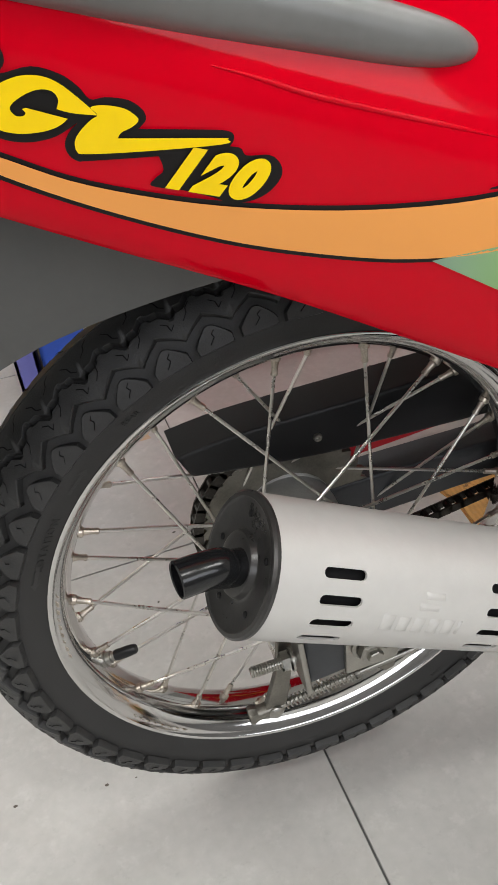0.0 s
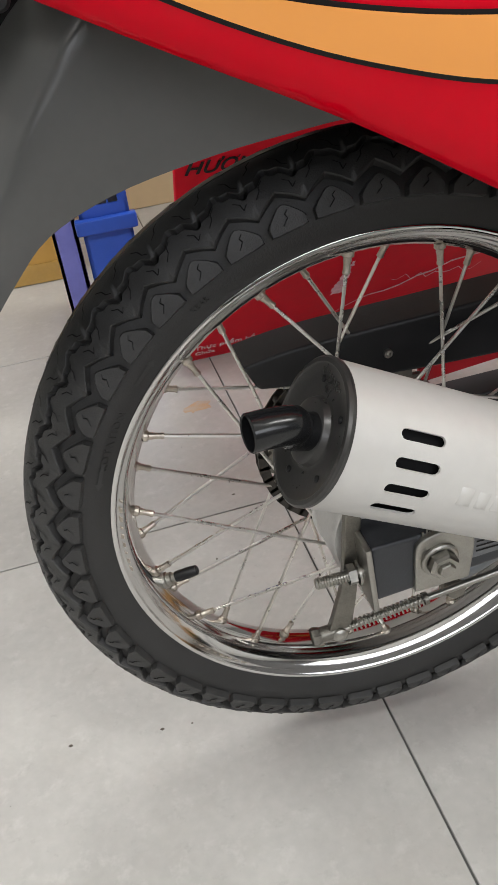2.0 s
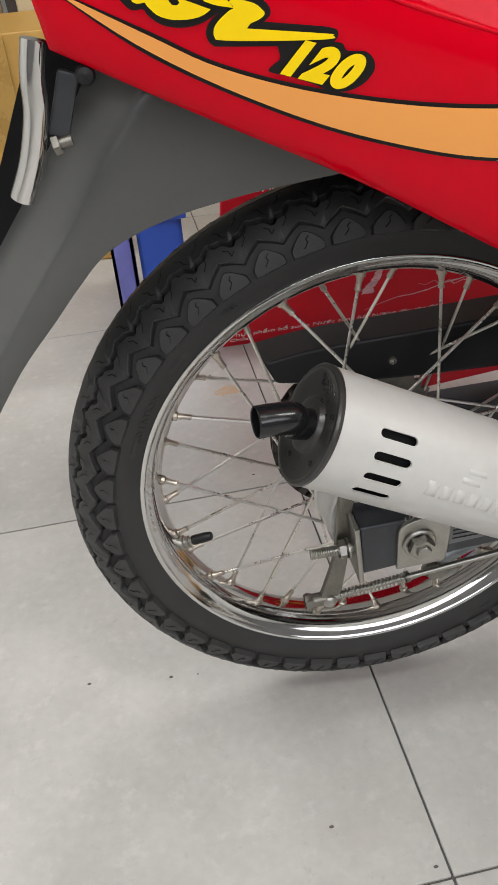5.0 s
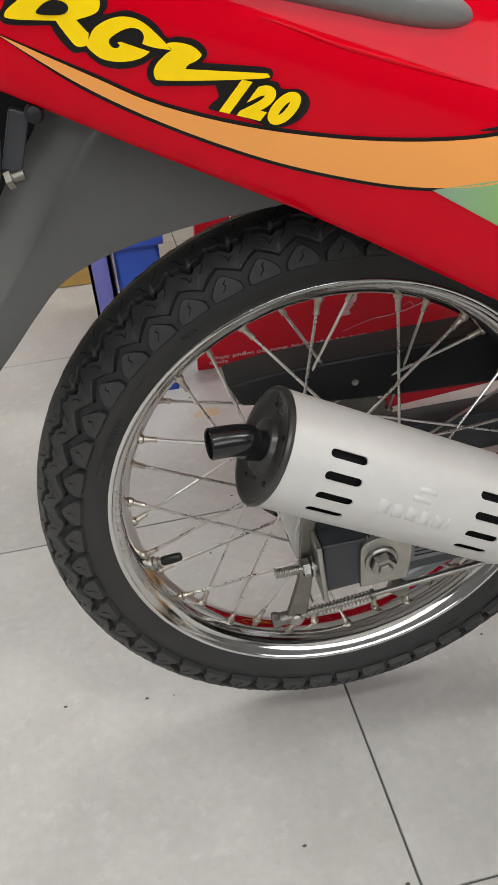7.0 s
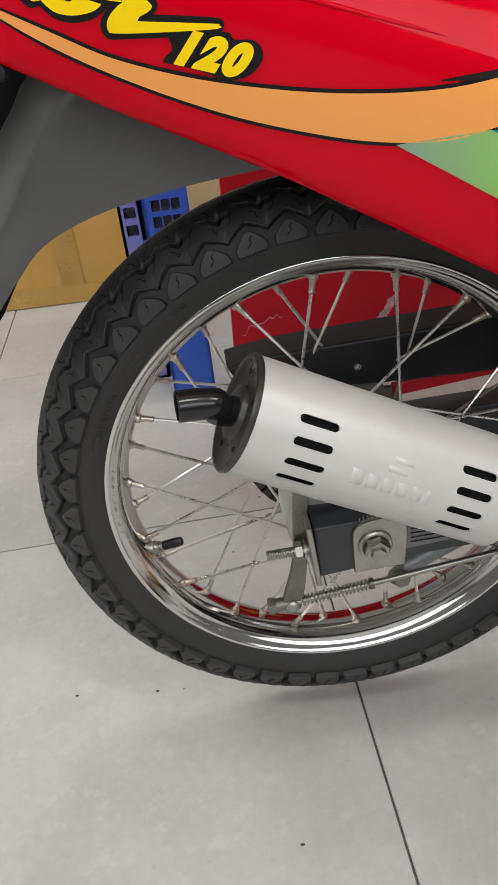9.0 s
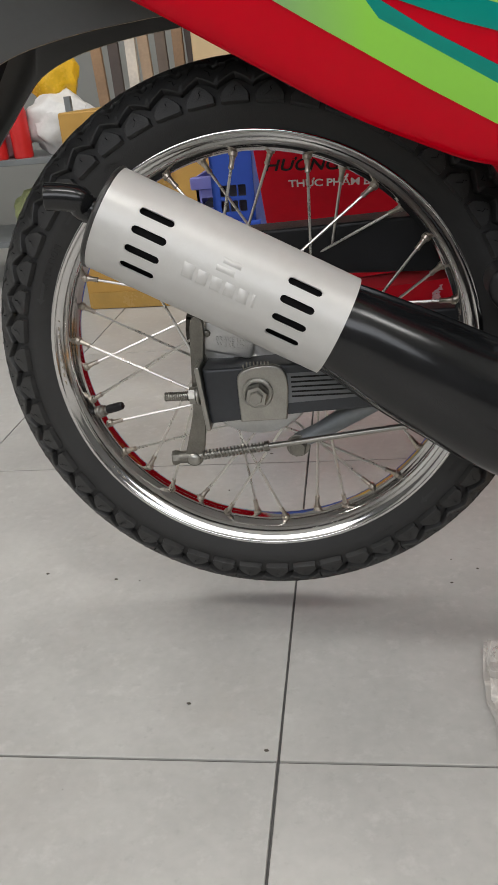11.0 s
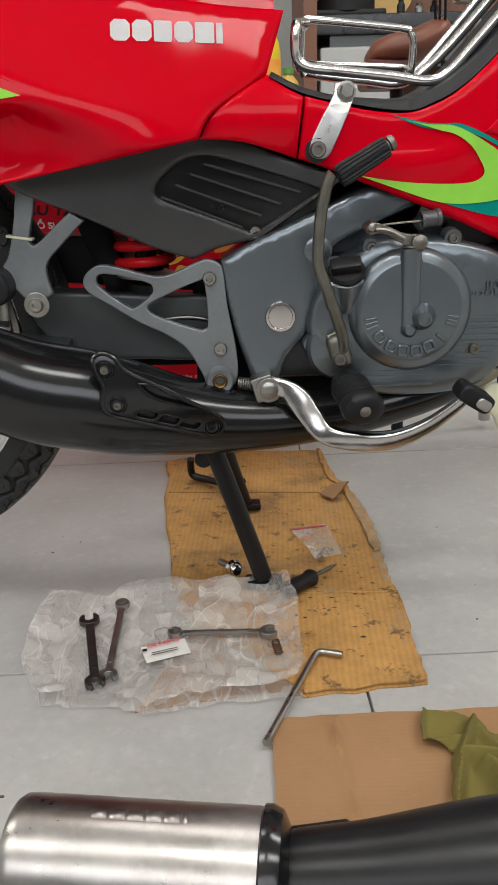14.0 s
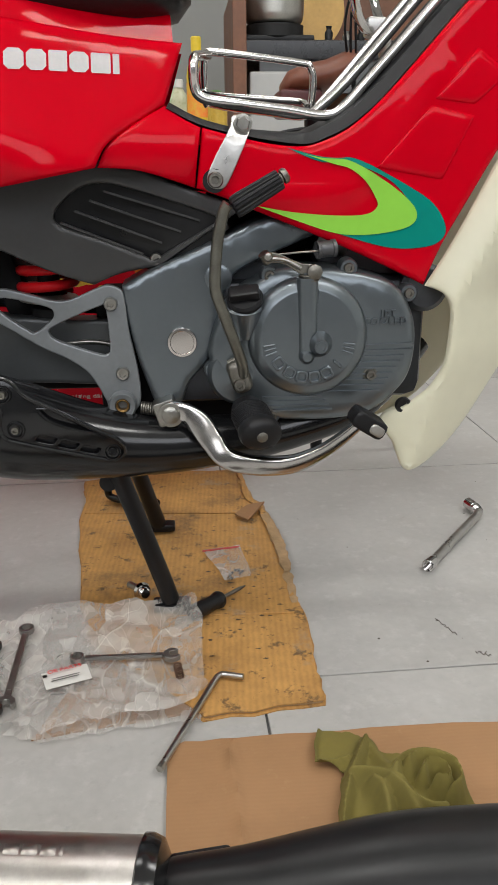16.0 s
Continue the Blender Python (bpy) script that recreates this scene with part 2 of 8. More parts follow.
def shell(outline, surf, thick, grid=0.014, holes=(), roll=0.0, depth=None, lines=()):
    """A panel: an outline in x and z laid on the surface y = surf(x, z), with rolled edges and a thickness."""
    if roll > 0.0007:
        outline, holes = dense(list(outline), max(roll, 0.002)), [dense(list(h), max(roll, 0.002)) for h in holes]
    bm = filled(outline, holes, grid, (roll * 0.12, roll * 0.38, roll) if roll else (), lines)
    if roll:
        d = np.minimum(clear_of(np.array([(v.co.x, v.co.z) for v in bm.verts]), [outline, *holes]) / roll, 1.0)
    for k, v in enumerate(bm.verts):
        y = surf(v.co.x, v.co.z)
        if roll:
            y += (depth or roll * 0.8) * (1 - math.sqrt(max(0.0, 1 - (1 - d[k]) ** 2)))
        v.co.y = y
    if thick:
        ret = bmesh.ops.extrude_face_region(bm, geom=bm.faces[:])
        for v in ret["geom"]:
            if isinstance(v, bmesh.types.BMVert):
                v.co.y += thick
    return bm


def flat_at(y):
    return lambda x, z: y


def plate(outline, y, thick, holes=(), roll=0.0015):
    return shell(outline, flat_at(y), thick, 9.0, holes, roll)


def soft_interp(x, xs, ys):
    """A smooth line through the values."""
    x = min(max(x, xs[0]), xs[-1])
    i = min(int(np.searchsorted(xs, x, side="right")) - 1, len(xs) - 2)

    def slope(j):
        a, b = max(j - 1, 0), min(j + 1, len(xs) - 1)
        return (ys[b] - ys[a]) / (xs[b] - xs[a])

    h = xs[i + 1] - xs[i]
    t = (x - xs[i]) / h
    return float((2 * t**3 - 3 * t**2 + 1) * ys[i] + (t**3 - 2 * t**2 + t) * h * slope(i) + (3 * t**2 - 2 * t**3) * ys[i + 1] + (t**3 - t**2) * h * slope(i + 1))


def step(t):
    t = min(max(t, 0.0), 1.0)
    return t * t * (3 - 2 * t)


def ring_loft(bm, rings, close_ends=True):
    vs = [[bm.verts.new(p) for p in r] for r in rings]
    for a, b in zip(vs, vs[1:]):
        for i in range(len(a)):
            j = (i + 1) % len(a)
            bm.faces.new((a[i], a[j], b[j], b[i]))
    if close_ends:
        bm.faces.new(vs[0][::-1])
        bm.faces.new(vs[-1])
    return bm


def tube(pts, radius, segs=12, soft=0, bm=None, ends=True):
    """A tube through places; a place may carry its own radius as a fourth value."""
    bm = bm or bmesh.new()
    pts = [tuple(p) if len(p) == 4 else (*p, radius) for p in pts]
    if soft:
        pts = curve3(pts, soft)
    pts = [np.array(p, float) for p in pts]
    rings, up = [], None
    for i, p in enumerate(pts):
        d = Vector((pts[min(i + 1, len(pts) - 1)] - pts[max(i - 1, 0)])[:3]).normalized()
        if up is None:
            up = d.orthogonal().normalized()
        up = (up - d * up.dot(d)).normalized()
        side = d.cross(up)
        rings.append([Vector(p[:3]) + (up * math.cos(a) + side * math.sin(a)) * p[3] for a in (2 * math.pi * k / segs for k in range(segs))])
    return ring_loft(bm, rings, ends)


def lathe(profile, m=None, segs=48, bm=None, closed=False):
    """Turns (radius, height) pairs about z, then lays the result at m."""
    bm = bm or bmesh.new()
    m = m or Matrix()
    loops = []
    for r, h in profile:
        if r < 1e-6:
            loops.append([bm.verts.new(m @ Vector((0, 0, h)))])
        else:
            loops.append([bm.verts.new(m @ Vector((r * math.cos(2 * math.pi * k / segs), r * math.sin(2 * math.pi * k / segs), h))) for k in range(segs)])
    pairs = list(zip(loops, loops[1:])) + ([(loops[-1], loops[0])] if closed else [])
    for a, b in pairs:
        for k in range(segs):
            j = (k + 1) % segs
            if len(a) == 1 and len(b) > 1:
                bm.faces.new((a[0], b[k], b[j]))
            elif len(b) == 1 and len(a) > 1:
                bm.faces.new((a[k], a[j], b[0]))
            elif len(a) > 1:
                bm.faces.new((a[k], a[j], b[j], b[k]))
    return bm


def box(size, m=None, bevel=0.0, bm=None, segs=2):
    bm = bm or bmesh.new()
    own = bmesh.new()
    bmesh.ops.create_cube(own, size=1.0, matrix=Matrix.Diagonal((*size, 1)))
    if bevel:
        bmesh.ops.bevel(own, geom=own.edges[:], offset=bevel, segments=segs, affect="EDGES", profile=0.5)
    own.transform(m or Matrix())
    me = bpy.data.meshes.new("tmp")
    own.to_mesh(me)
    own.free()
    bm.from_mesh(me)
    bpy.data.meshes.remove(me)
    return bm


def along(a, b, roll=0.0):
    """A pose at a whose z axis points to b."""
    a, b = Vector(a), Vector(b)
    return Matrix.Translation(a) @ (b - a).to_track_quat("Z", "Y").to_matrix().to_4x4() @ Matrix.Rotation(roll, 4, "Z")


OUT = Matrix.Rotation(radians(90), 4, "X")  # z axis towards the camera's side (-y)


def facing(x, y, z):
    return Matrix.Translation((x, y, z)) @ OUT


def bolt(x, y, z, r, h=0.005, socket=True, bm=None, hexed=False, washer=0.0):
    """A bolt head that faces out of the bike's side."""
    bm = bm or bmesh.new()
    m = facing(x, y, z)
    if washer:
        lathe([(0, 0), (washer, 0), (washer, 0.0015), (washer * 0.93, 0.002), (0, 0.002)], m, 24, bm)
        m = facing(x, y - 0.002, z)
    if hexed:
        lathe([(r, 0), (r, h * 0.75), (r * 0.86, h), (0, h)], m @ Matrix.Rotation(0.3, 4, "Z"), 6, bm)
    elif socket:
        lathe([(r, 0), (r, h * 0.6), (r * 0.85, h), (r * 0.5, h), (r * 0.46, h * 0.3), (0, h * 0.3)], m, 18, bm)
    else:
        lathe([(r, 0), (r, h * 0.4), (r * 0.75, h * 0.85), (r * 0.3, h), (0, h)], m, 18, bm)
    return bm


def coil(a, b, r, wire, turns, segs=8, per=14):
    a, b = Vector(a), Vector(b)
    d = (b - a).normalized()
    u = d.orthogonal().normalized()
    w = d.cross(u)
    pts = []
    for i in range(int(turns * per) + 1):
        t = i / (turns * per)
        ang = 2 * math.pi * turns * t
        pts.append(tuple(a.lerp(b, t) + (u * math.cos(ang) + w * math.sin(ang)) * r))
    return tube(pts, wire, segs)


def mirrored(bm):
    """The same panel on the bike's far side."""
    other = bm.copy()
    other.transform(Matrix.Diagonal((1, -1, 1, 1)))
    return other


def words(text, size, place, tilt=0.0, shear=0.0, out=0.0006, bold=0.0, spread=1.0):
    """Lettering as a mesh: place maps its x and height to a point in the world."""
    cu = bpy.data.curves.new("lettering", "FONT")
    cu.body, cu.size, cu.shear, cu.extrude, cu.offset, cu.space_character = text, size, shear, out, bold, spread
    ob = bpy.data.objects.new("lettering", cu)
    scene.collection.objects.link(ob)
    bpy.context.view_layer.update()
    me = bpy.data.meshes.new_from_object(ob.evaluated_get(bpy.context.evaluated_depsgraph_get()))
    bm = bmesh.new()
    bm.from_mesh(me)
    bpy.data.objects.remove(ob)
    bpy.data.meshes.remove(me)
    c, s = math.cos(tilt), math.sin(tilt)
    for v in bm.verts:
        x, y, h = v.co
        v.co = place(c * x - s * y, s * x + c * y, h)
    return bm


# ---- the room ----
TILE, TURN = 0.607, radians(1.0)
FLOOR_AT = Matrix.Translation((0.007, -0.227, 0)) @ Matrix.Rotation(TURN, 4, "Z")
TILE_M = mat("grey porcelain tile", (0.43, 0.42, 0.402), 0.34, 0, 0.10, 9, 0.03, 120, rvar=0.12, piece=0.02)
GROUT = mat("dark grout", (0.10, 0.098, 0.095), 0.9, 0, 0.25, 20)
# north wall tile darkened, in place of the dimmer light at that end
PAINT_N = mat("dimmed wall tile", (0.27, 0.27, 0.255), 0.45, 0, 0.05, 2.0, 0.03, 80)
PAINT_W = mat("white wall paint", (0.78, 0.78, 0.76), 0.7, 0, 0.04, 2.0, 0.05, 80)
floor = part("floor", box((9, 8, 0.1), Matrix.Translation((0.4, 0.2, -0.053))), GROUT)
tagged(floor, "grey porcelain tiled floor with thin dark joints", "floor", kind="structure")
X0, X1, Y0, Y1 = -3.6, 4.4, -3.4, 3.2
for nm, sx, sy, px, py in (("wall_north", X1 - X0 + 0.4, 0.2, (X0 + X1) / 2, Y1 + 0.1), ("wall_west", 0.2, Y1 - Y0, X0 - 0.1, (Y0 + Y1) / 2), ("wall_east", 0.2, Y1 - Y0, X1 + 0.1, (Y0 + Y1) / 2)):
    tagged(part(nm, box((sx, sy, 3.1), Matrix.Translation((px, py, 1.55))), PAINT_N if nm == "wall_north" else PAINT_W), "plain pale shop wall", "wall", kind="structure")
# unseen wall added behind the camera, so paint and chrome reflect something dark
PAINT_S = mat("grey added wall paint", (0.20, 0.20, 0.205), 0.6, 0, 0.1, 3.0, 0.05, 80)
front = box((X1 - X0 + 0.4, 0.2, 1.65), Matrix.Translation(((X0 + X1) / 2, Y0 - 0.1, 0.825)))
box((X1 - X0 + 0.4, 0.2, 0.15), Matrix.Translation(((X0 + X1) / 2, Y0 - 0.1, 3.025)), 0, front)
for x0, x1 in ((X0 - 0.2, -2.12), (2.92, X1 + 0.2)):
    box((x1 - x0, 0.2, 1.30), Matrix.Translation(((x0 + x1) / 2, Y0 - 0.1, 2.30)), 0, front)
tagged(part("added_wall_south", front, PAINT_S), "unseen grey wall with a window band, added to darken reflections", "wall", kind="structure")
tagged(part("ceiling", box((X1 - X0 + 0.4, Y1 - Y0 + 0.4, 0.1), Matrix.Translation(((X0 + X1) / 2, (Y0 + Y1) / 2, 3.15))), PAINT_W), "white painted ceiling", "ceiling", kind="structure")


# ---- the motorcycle, on its centre stand ----
bike = thing("motorcycle", (0.45, 0, 0), "red underbone motorcycle with orange and green stripes, on its centre stand", "motorcycle")
AX, AZ, WY = -0.0085, 0.333, 0.026  # rear axle, and the wheel's middle plane


def crease(x):
    return 0.735 - 0.43 * x


class Hollow:
    """The plan of the hollow in the cowl, and how far in from its lip a place lies."""

    lip = np.array(smooth([(0.228, 0.515), (0.2185, 0.535), (0.2170, 0.556), (0.2225, 0.577), (0.240, 0.594), (0.266, 0.6035), (0.300, 0.6055), (0.35, 0.601), (0.41, 0.594), (0.48, 0.589)], 8, False))
    plan = [tuple(p) for p in lip] + [(0.48, 0.45), (0.228, 0.45)]

    def contains(self, x, z):
        return bool(within(np.array([x]), np.array([z]), self.plan)[0])

    def deep(self, x, z):
        a, b = self.lip[:-1], self.lip[1:]
        d = b - a
        t = np.clip(((np.array([x, z]) - a) * d).sum(1) / (d * d).sum(1), 0, 1)
        return float(np.hypot(*(a + d * t[:, None] - np.array([x, z])).T).min())


HOLLOW = Hollow()


def cowl(x, z):
    """The side of the tail cowl: widest along a crease that falls towards the front, drawn in above it."""
    w = soft_interp(x, (-0.30, -0.1, 0.05, 0.20, 0.29, 0.38, 0.47, 0.56), (0.120, 0.147, 0.157, 0.173, 0.180, 0.172, 0.146, 0.122))
    d = z - crease(x)
    k = 0.016
    above = 0.5 * (d + math.sqrt(d * d + k * k)) - k * 0.5
    below = 0.5 * (-d + math.sqrt(d * d + k * k)) - k * 0.5
    y = -(w - 0.40 * above - 0.10 * below - 1.1 * below * below)
    # the scooped hollow towards the front: a crisp lip at its rear end that dies away
    if 0.2 < x < 0.48 and z < 0.62 and HOLLOW.contains(x, z):
        wide = 0.011 + 0.045 * step((x - 0.25) / 0.13)
        y += 0.030 * step(HOLLOW.deep(x, z) / wide) * (1 - step((x - 0.26) / 0.20)) * step((z - 0.515) / 0.04)
    return y


cowl_line = smooth([(-0.236, 0.80, 1), (-0.228, 0.748, 1), (-0.154, 0.709), (-0.068, 0.665), (0.013, 0.617), (0.088, 0.573), (0.153, 0.543), (0.190, 0.529), (0.222, 0.526), (0.27, 0.533), (0.36, 0.549), (0.455, 0.567, 1), (0.468, 0.59), (0.50, 0.612), (0.527, 0.629, 1), (0.548, 0.693, 1), (0.45, 0.698), (0.30, 0.718), (0.10, 0.772), (-0.05, 0.82), (-0.22, 0.875, 1)])
lip_t = np.gradient(HOLLOW.lip, axis=0)
lip_n = np.stack([lip_t[:, 1], -lip_t[:, 0]], 1) / np.linalg.norm(lip_t, axis=1)[:, None]
lip_lines = [[tuple(p) for p in HOLLOW.lip[:46] + lip_n[:46] * d] for d in (-0.003, 0.0, 0.002, 0.0045, 0.007, 0.009, 0.0115)]
cb = shell(cowl_line, cowl, 0.003, 0.0075, roll=0.010, depth=0.007, lines=lip_lines)
far = mirrored(cb)
side_cowl = part("side_cowl", cb, RED, bike, "glossy red tail cowl with stickers")
part("side_cowl", far, RED, bike)


def decal(name, outline, material, surf, lift, parent, label=""):
    fine = []
    for p, q in zip(outline, outline[1:] + outline[:1]):
        n = max(1, int(math.hypot(q[0] - p[0], q[1] - p[1]) / 0.003))
        fine += [(p[0] + (q[0] - p[0]) * i / n, p[1] + (q[1] - p[1]) * i / n) for i in range(n)]
    return part(name, shell(fine, lambda x, z: surf(x, z) - lift, 0, 0.006), material, parent, label)


# stickers on the cowl
line_up = [(-0.221, 0.7765, 1), (-0.177, 0.7525), (-0.142, 0.7345), (-0.090, 0.7180), (-0.025, 0.7055), (0.036, 0.7015), (0.09, 0.7085), (0.144, 0.7195, 1)]
line_lo = [(0.148, 0.6985, 1), (0.115, 0.6885), (0.067, 0.6785), (0.036, 0.6730), (-0.004, 0.6765), (-0.045, 0.6865), (-0.091, 0.7020), (-0.142, 0.7250), (-0.184, 0.7490)]


def inset(line, d):
    return [(p[0], p[1] + d, *p[2:]) for p in line]


decal("stripe_outline", smooth([(-0.224, 0.7785, 1)] + inset(line_up[1:], 0.0022) + [(0.152, 0.698, 1)] + inset(line_lo[1:], -0.0022)), INK, cowl, 0.0006, side_cowl, "black edge of the stripe")
decal("orange_stripe", smooth(line_up[:-1] + [(0.135, 0.7145, 1), (0.137, 0.6985, 1)] + line_lo[1:]), ORANGE_F, cowl, 0.0012, side_cowl, "curved orange stripe")
decal("black_wedge", smooth([(0.03, 0.7055), (0.09, 0.7105), (0.15, 0.722, 1), (0.19, 0.718, 1), (0.144, 0.7015, 1)]), INK, cowl, 0.0014, side_cowl)
decal("green_flash", [(0.007, 0.6735), (0.060, 0.6765), (0.100, 0.6555), (0.118, 0.6310), (0.156, 0.6085), (0.2135, 0.5740), (0.2075, 0.5520), (0.150, 0.5850), (0.070, 0.6340)], GREEN_A, cowl, 0.0012, side_cowl, "lime green flash")
decal("teal_flash", [(0.060, 0.6765), (0.072, 0.6755), (0.107, 0.6500), (0.150, 0.6215), (0.2185, 0.5830), (0.2135, 0.5740), (0.156, 0.6085), (0.118, 0.6310), (0.100, 0.6555)], TEAL, cowl, 0.0013, side_cowl)
decal("teal_flash", [(0.072, 0.6765), (0.088, 0.6775), (0.172, 0.6400), (0.268, 0.6060), (0.244, 0.5995), (0.172, 0.6235), (0.107, 0.6505)], TEAL, cowl, 0.0012, side_cowl)
decal("green_flash", [(0.072, 0.6775), (0.104, 0.6835), (0.189, 0.6505), (0.2935, 0.6095), (0.268, 0.6060), (0.172, 0.6400), (0.088, 0.6775)], GREEN_B, cowl, 0.0013, side_cowl, "lime green flash fading to blue")


# the model mark: slanted yellow shapes with a black edge, and its number
mark_a = smooth([(-0.214, 0.7855), (-0.208, 0.7895), (-0.199, 0.7930), (-0.172, 0.7915), (-0.1675, 0.7885), (-0.1675, 0.7845), (-0.1705, 0.7815), (-0.1800, 0.7795, 1), (-0.175, 0.7730, 1), (-0.1765, 0.7675, 1), (-0.182, 0.7675), (-0.1855, 0.7720), (-0.1885, 0.7770), (-0.190, 0.7800, 1), (-0.212, 0.7825)], 4)
mark_b = smooth([(-0.1755, 0.7705), (-0.172, 0.7750), (-0.166, 0.7780), (-0.159, 0.7793), (-0.152, 0.7782), (-0.1465, 0.7750), (-0.142, 0.7705), (-0.138, 0.7660), (-0.135, 0.7620, 1), (-0.144, 0.7640), (-0.1493, 0.7662, 1), (-0.1480, 0.7695), (-0.1495, 0.7725), (-0.1535, 0.7738), (-0.1585, 0.7730), (-0.1635, 0.7708), (-0.1658, 0.7685), (-0.1645, 0.7658), (-0.1620, 0.7652), (-0.1605, 0.7662, 1), (-0.1615, 0.7678, 1), (-0.1600, 0.7680, 1), (-0.146, 0.7622, 1), (-0.148, 0.7608), (-0.152, 0.7592), (-0.158, 0.7585), (-0.165, 0.7590), (-0.171, 0.7610), (-0.1745, 0.7640), (-0.177, 0.7675)], 4)
mark_c = smooth([(-0.137, 0.7652), (-0.132, 0.7654), (-0.125, 0.7633), (-0.121, 0.7600), (-0.1203, 0.7580), (-0.1230, 0.7560), (-0.1272, 0.7545), (-0.1290, 0.7525, 1), (-0.1255, 0.7520), (-0.090, 0.7472), (-0.0870, 0.7462), (-0.0890, 0.7445), (-0.122, 0.7462), (-0.142, 0.7480), (-0.1450, 0.7495), (-0.1452, 0.7530), (-0.1430, 0.7565), (-0.138, 0.7605), (-0.135, 0.7622)], 4)


def grown(line, d):
    """The outline pushed outwards."""
    a = np.array(line)
    t = np.roll(a, -1, 0) - np.roll(a, 1, 0)
    t /= np.maximum(np.linalg.norm(t, axis=1), 1e-9)[:, None]
    area = float(np.sum(a[:, 0] * np.roll(a[:, 1], -1) - np.roll(a[:, 0], -1) * a[:, 1]))
    n = np.stack([t[:, 1], -t[:, 0]], 1) * (1 if area > 0 else -1)
    return [tuple(p) for p in a + n * d]


edge_b = smooth([(-0.217, 0.7840), (-0.215, 0.7875), (-0.205, 0.7955), (-0.168, 0.7945), (-0.1638, 0.7885), (-0.1638, 0.7840), (-0.1660, 0.7808), (-0.155, 0.7818), (-0.1455, 0.7780), (-0.140, 0.7730), (-0.1365, 0.7680), (-0.131, 0.7680), (-0.123, 0.7660), (-0.1182, 0.7620), (-0.1172, 0.7580), (-0.1205, 0.7548, 1), (-0.098, 0.7515), (-0.087, 0.7495), (-0.0840, 0.7470), (-0.0855, 0.7435), (-0.0905, 0.7415), (-0.105, 0.7425), (-0.140, 0.7448), (-0.1455, 0.7455), (-0.1485, 0.7488), (-0.1488, 0.7530), (-0.1465, 0.7570), (-0.1425, 0.7602, 1), (-0.151, 0.7562), (-0.159, 0.7550), (-0.166, 0.7557), (-0.172, 0.7580), (-0.1765, 0.7620), (-0.1785, 0.7645), (-0.1840, 0.7645), (-0.1885, 0.7690), (-0.1915, 0.7740), (-0.193, 0.7780, 1), (-0.214, 0.7800)], 4)
decal("model_mark_edge", edge_b, INK, cowl, 0.0010, side_cowl)
for o in (mark_a, mark_b, mark_c):
    decal("model_mark", o, YELLOW, cowl, 0.0018, side_cowl, "yellow slanted mark with a black edge")
decal("mark_counter", smooth([(-0.199, 0.7840), (-0.1945, 0.7880), (-0.189, 0.7892), (-0.184, 0.7875), (-0.1828, 0.7850), (-0.185, 0.7828), (-0.190, 0.7825)], 3), INK, cowl, 0.0024, side_cowl)


def on_cowl(x0, z0, lift):
    return lambda x, y, h: Vector((x0 + x, cowl(x0 + x, z0 + y) - lift - h * 0.3, z0 + y))


# the number beside it
number_edge = smooth([(-0.1145, 0.7455), (-0.110, 0.7470), (-0.094, 0.7462), (-0.090, 0.7440), (-0.082, 0.7420), (-0.0795, 0.7385), (-0.070, 0.7372), (-0.0655, 0.7325), (-0.0655, 0.7270), (-0.071, 0.7212), (-0.079, 0.7185), (-0.088, 0.7195), (-0.094, 0.7225), (-0.106, 0.7275), (-0.1185, 0.7312), (-0.1165, 0.7345), (-0.113, 0.7375)], 4)
decal("model_number_edge", number_edge, INK, cowl, 0.0011, side_cowl)
part("model_number", words("120", 0.0222, on_cowl(-0.1150, 0.7322, 0.0024), radians(-18), 0.42, 0.0005, 0.0016, 1.20), YELLOW, side_cowl, "yellow number on the cowl")

# thin swage lines that catch the light
for line in ([(-0.090, 0.7735, 0.0003), (-0.073, 0.767, 0.0010), (-0.05, 0.757, 0.0014), (-0.018, 0.7455, 0.0014), (0.015, 0.734, 0.0010), (0.035, 0.727, 0.0003)], [(0.175, 0.667, 0.0003), (0.20, 0.657, 0.0011), (0.24, 0.642, 0.0012), (0.270, 0.629, 0.0010), (0.288, 0.620, 0.0003)]):
    part("swage_line", tube([(x, cowl(x, z) - 0.0002 + r * 0.35, z, r) for x, z, r in line], 0.001, 10, 6), RED, side_cowl)

# maker's mark on the cowl: six plain silver blocks
for i, (a, w) in enumerate(((0.0, 0.018), (0.0195, 0.018), (0.039, 0.017), (0.0575, 0.018), (0.077, 0.019), (0.0975, 0.0065))):
    x0 = 0.376 + a * 1.03
    c = 0.004 if i in (0, 1, 3) else 0.001
    o = [(x0 + c, 0.6575), (x0 + w - c, 0.6575), (x0 + w, 0.6575 + c), (x0 + w, 0.677 - c), (x0 + w - c, 0.677), (x0 + c, 0.677), (x0, 0.677 - c), (x0, 0.6575 + c)]
    if i == 5:
        o = [(x0, 0.6575), (x0 + w, 0.6575), (x0 + w, 0.677), (x0, 0.677)]
    part("mark_block", shell(o, lambda x, z: cowl(x, z) - 0.0012, 0, 0.008), SILVER_V, side_cowl)


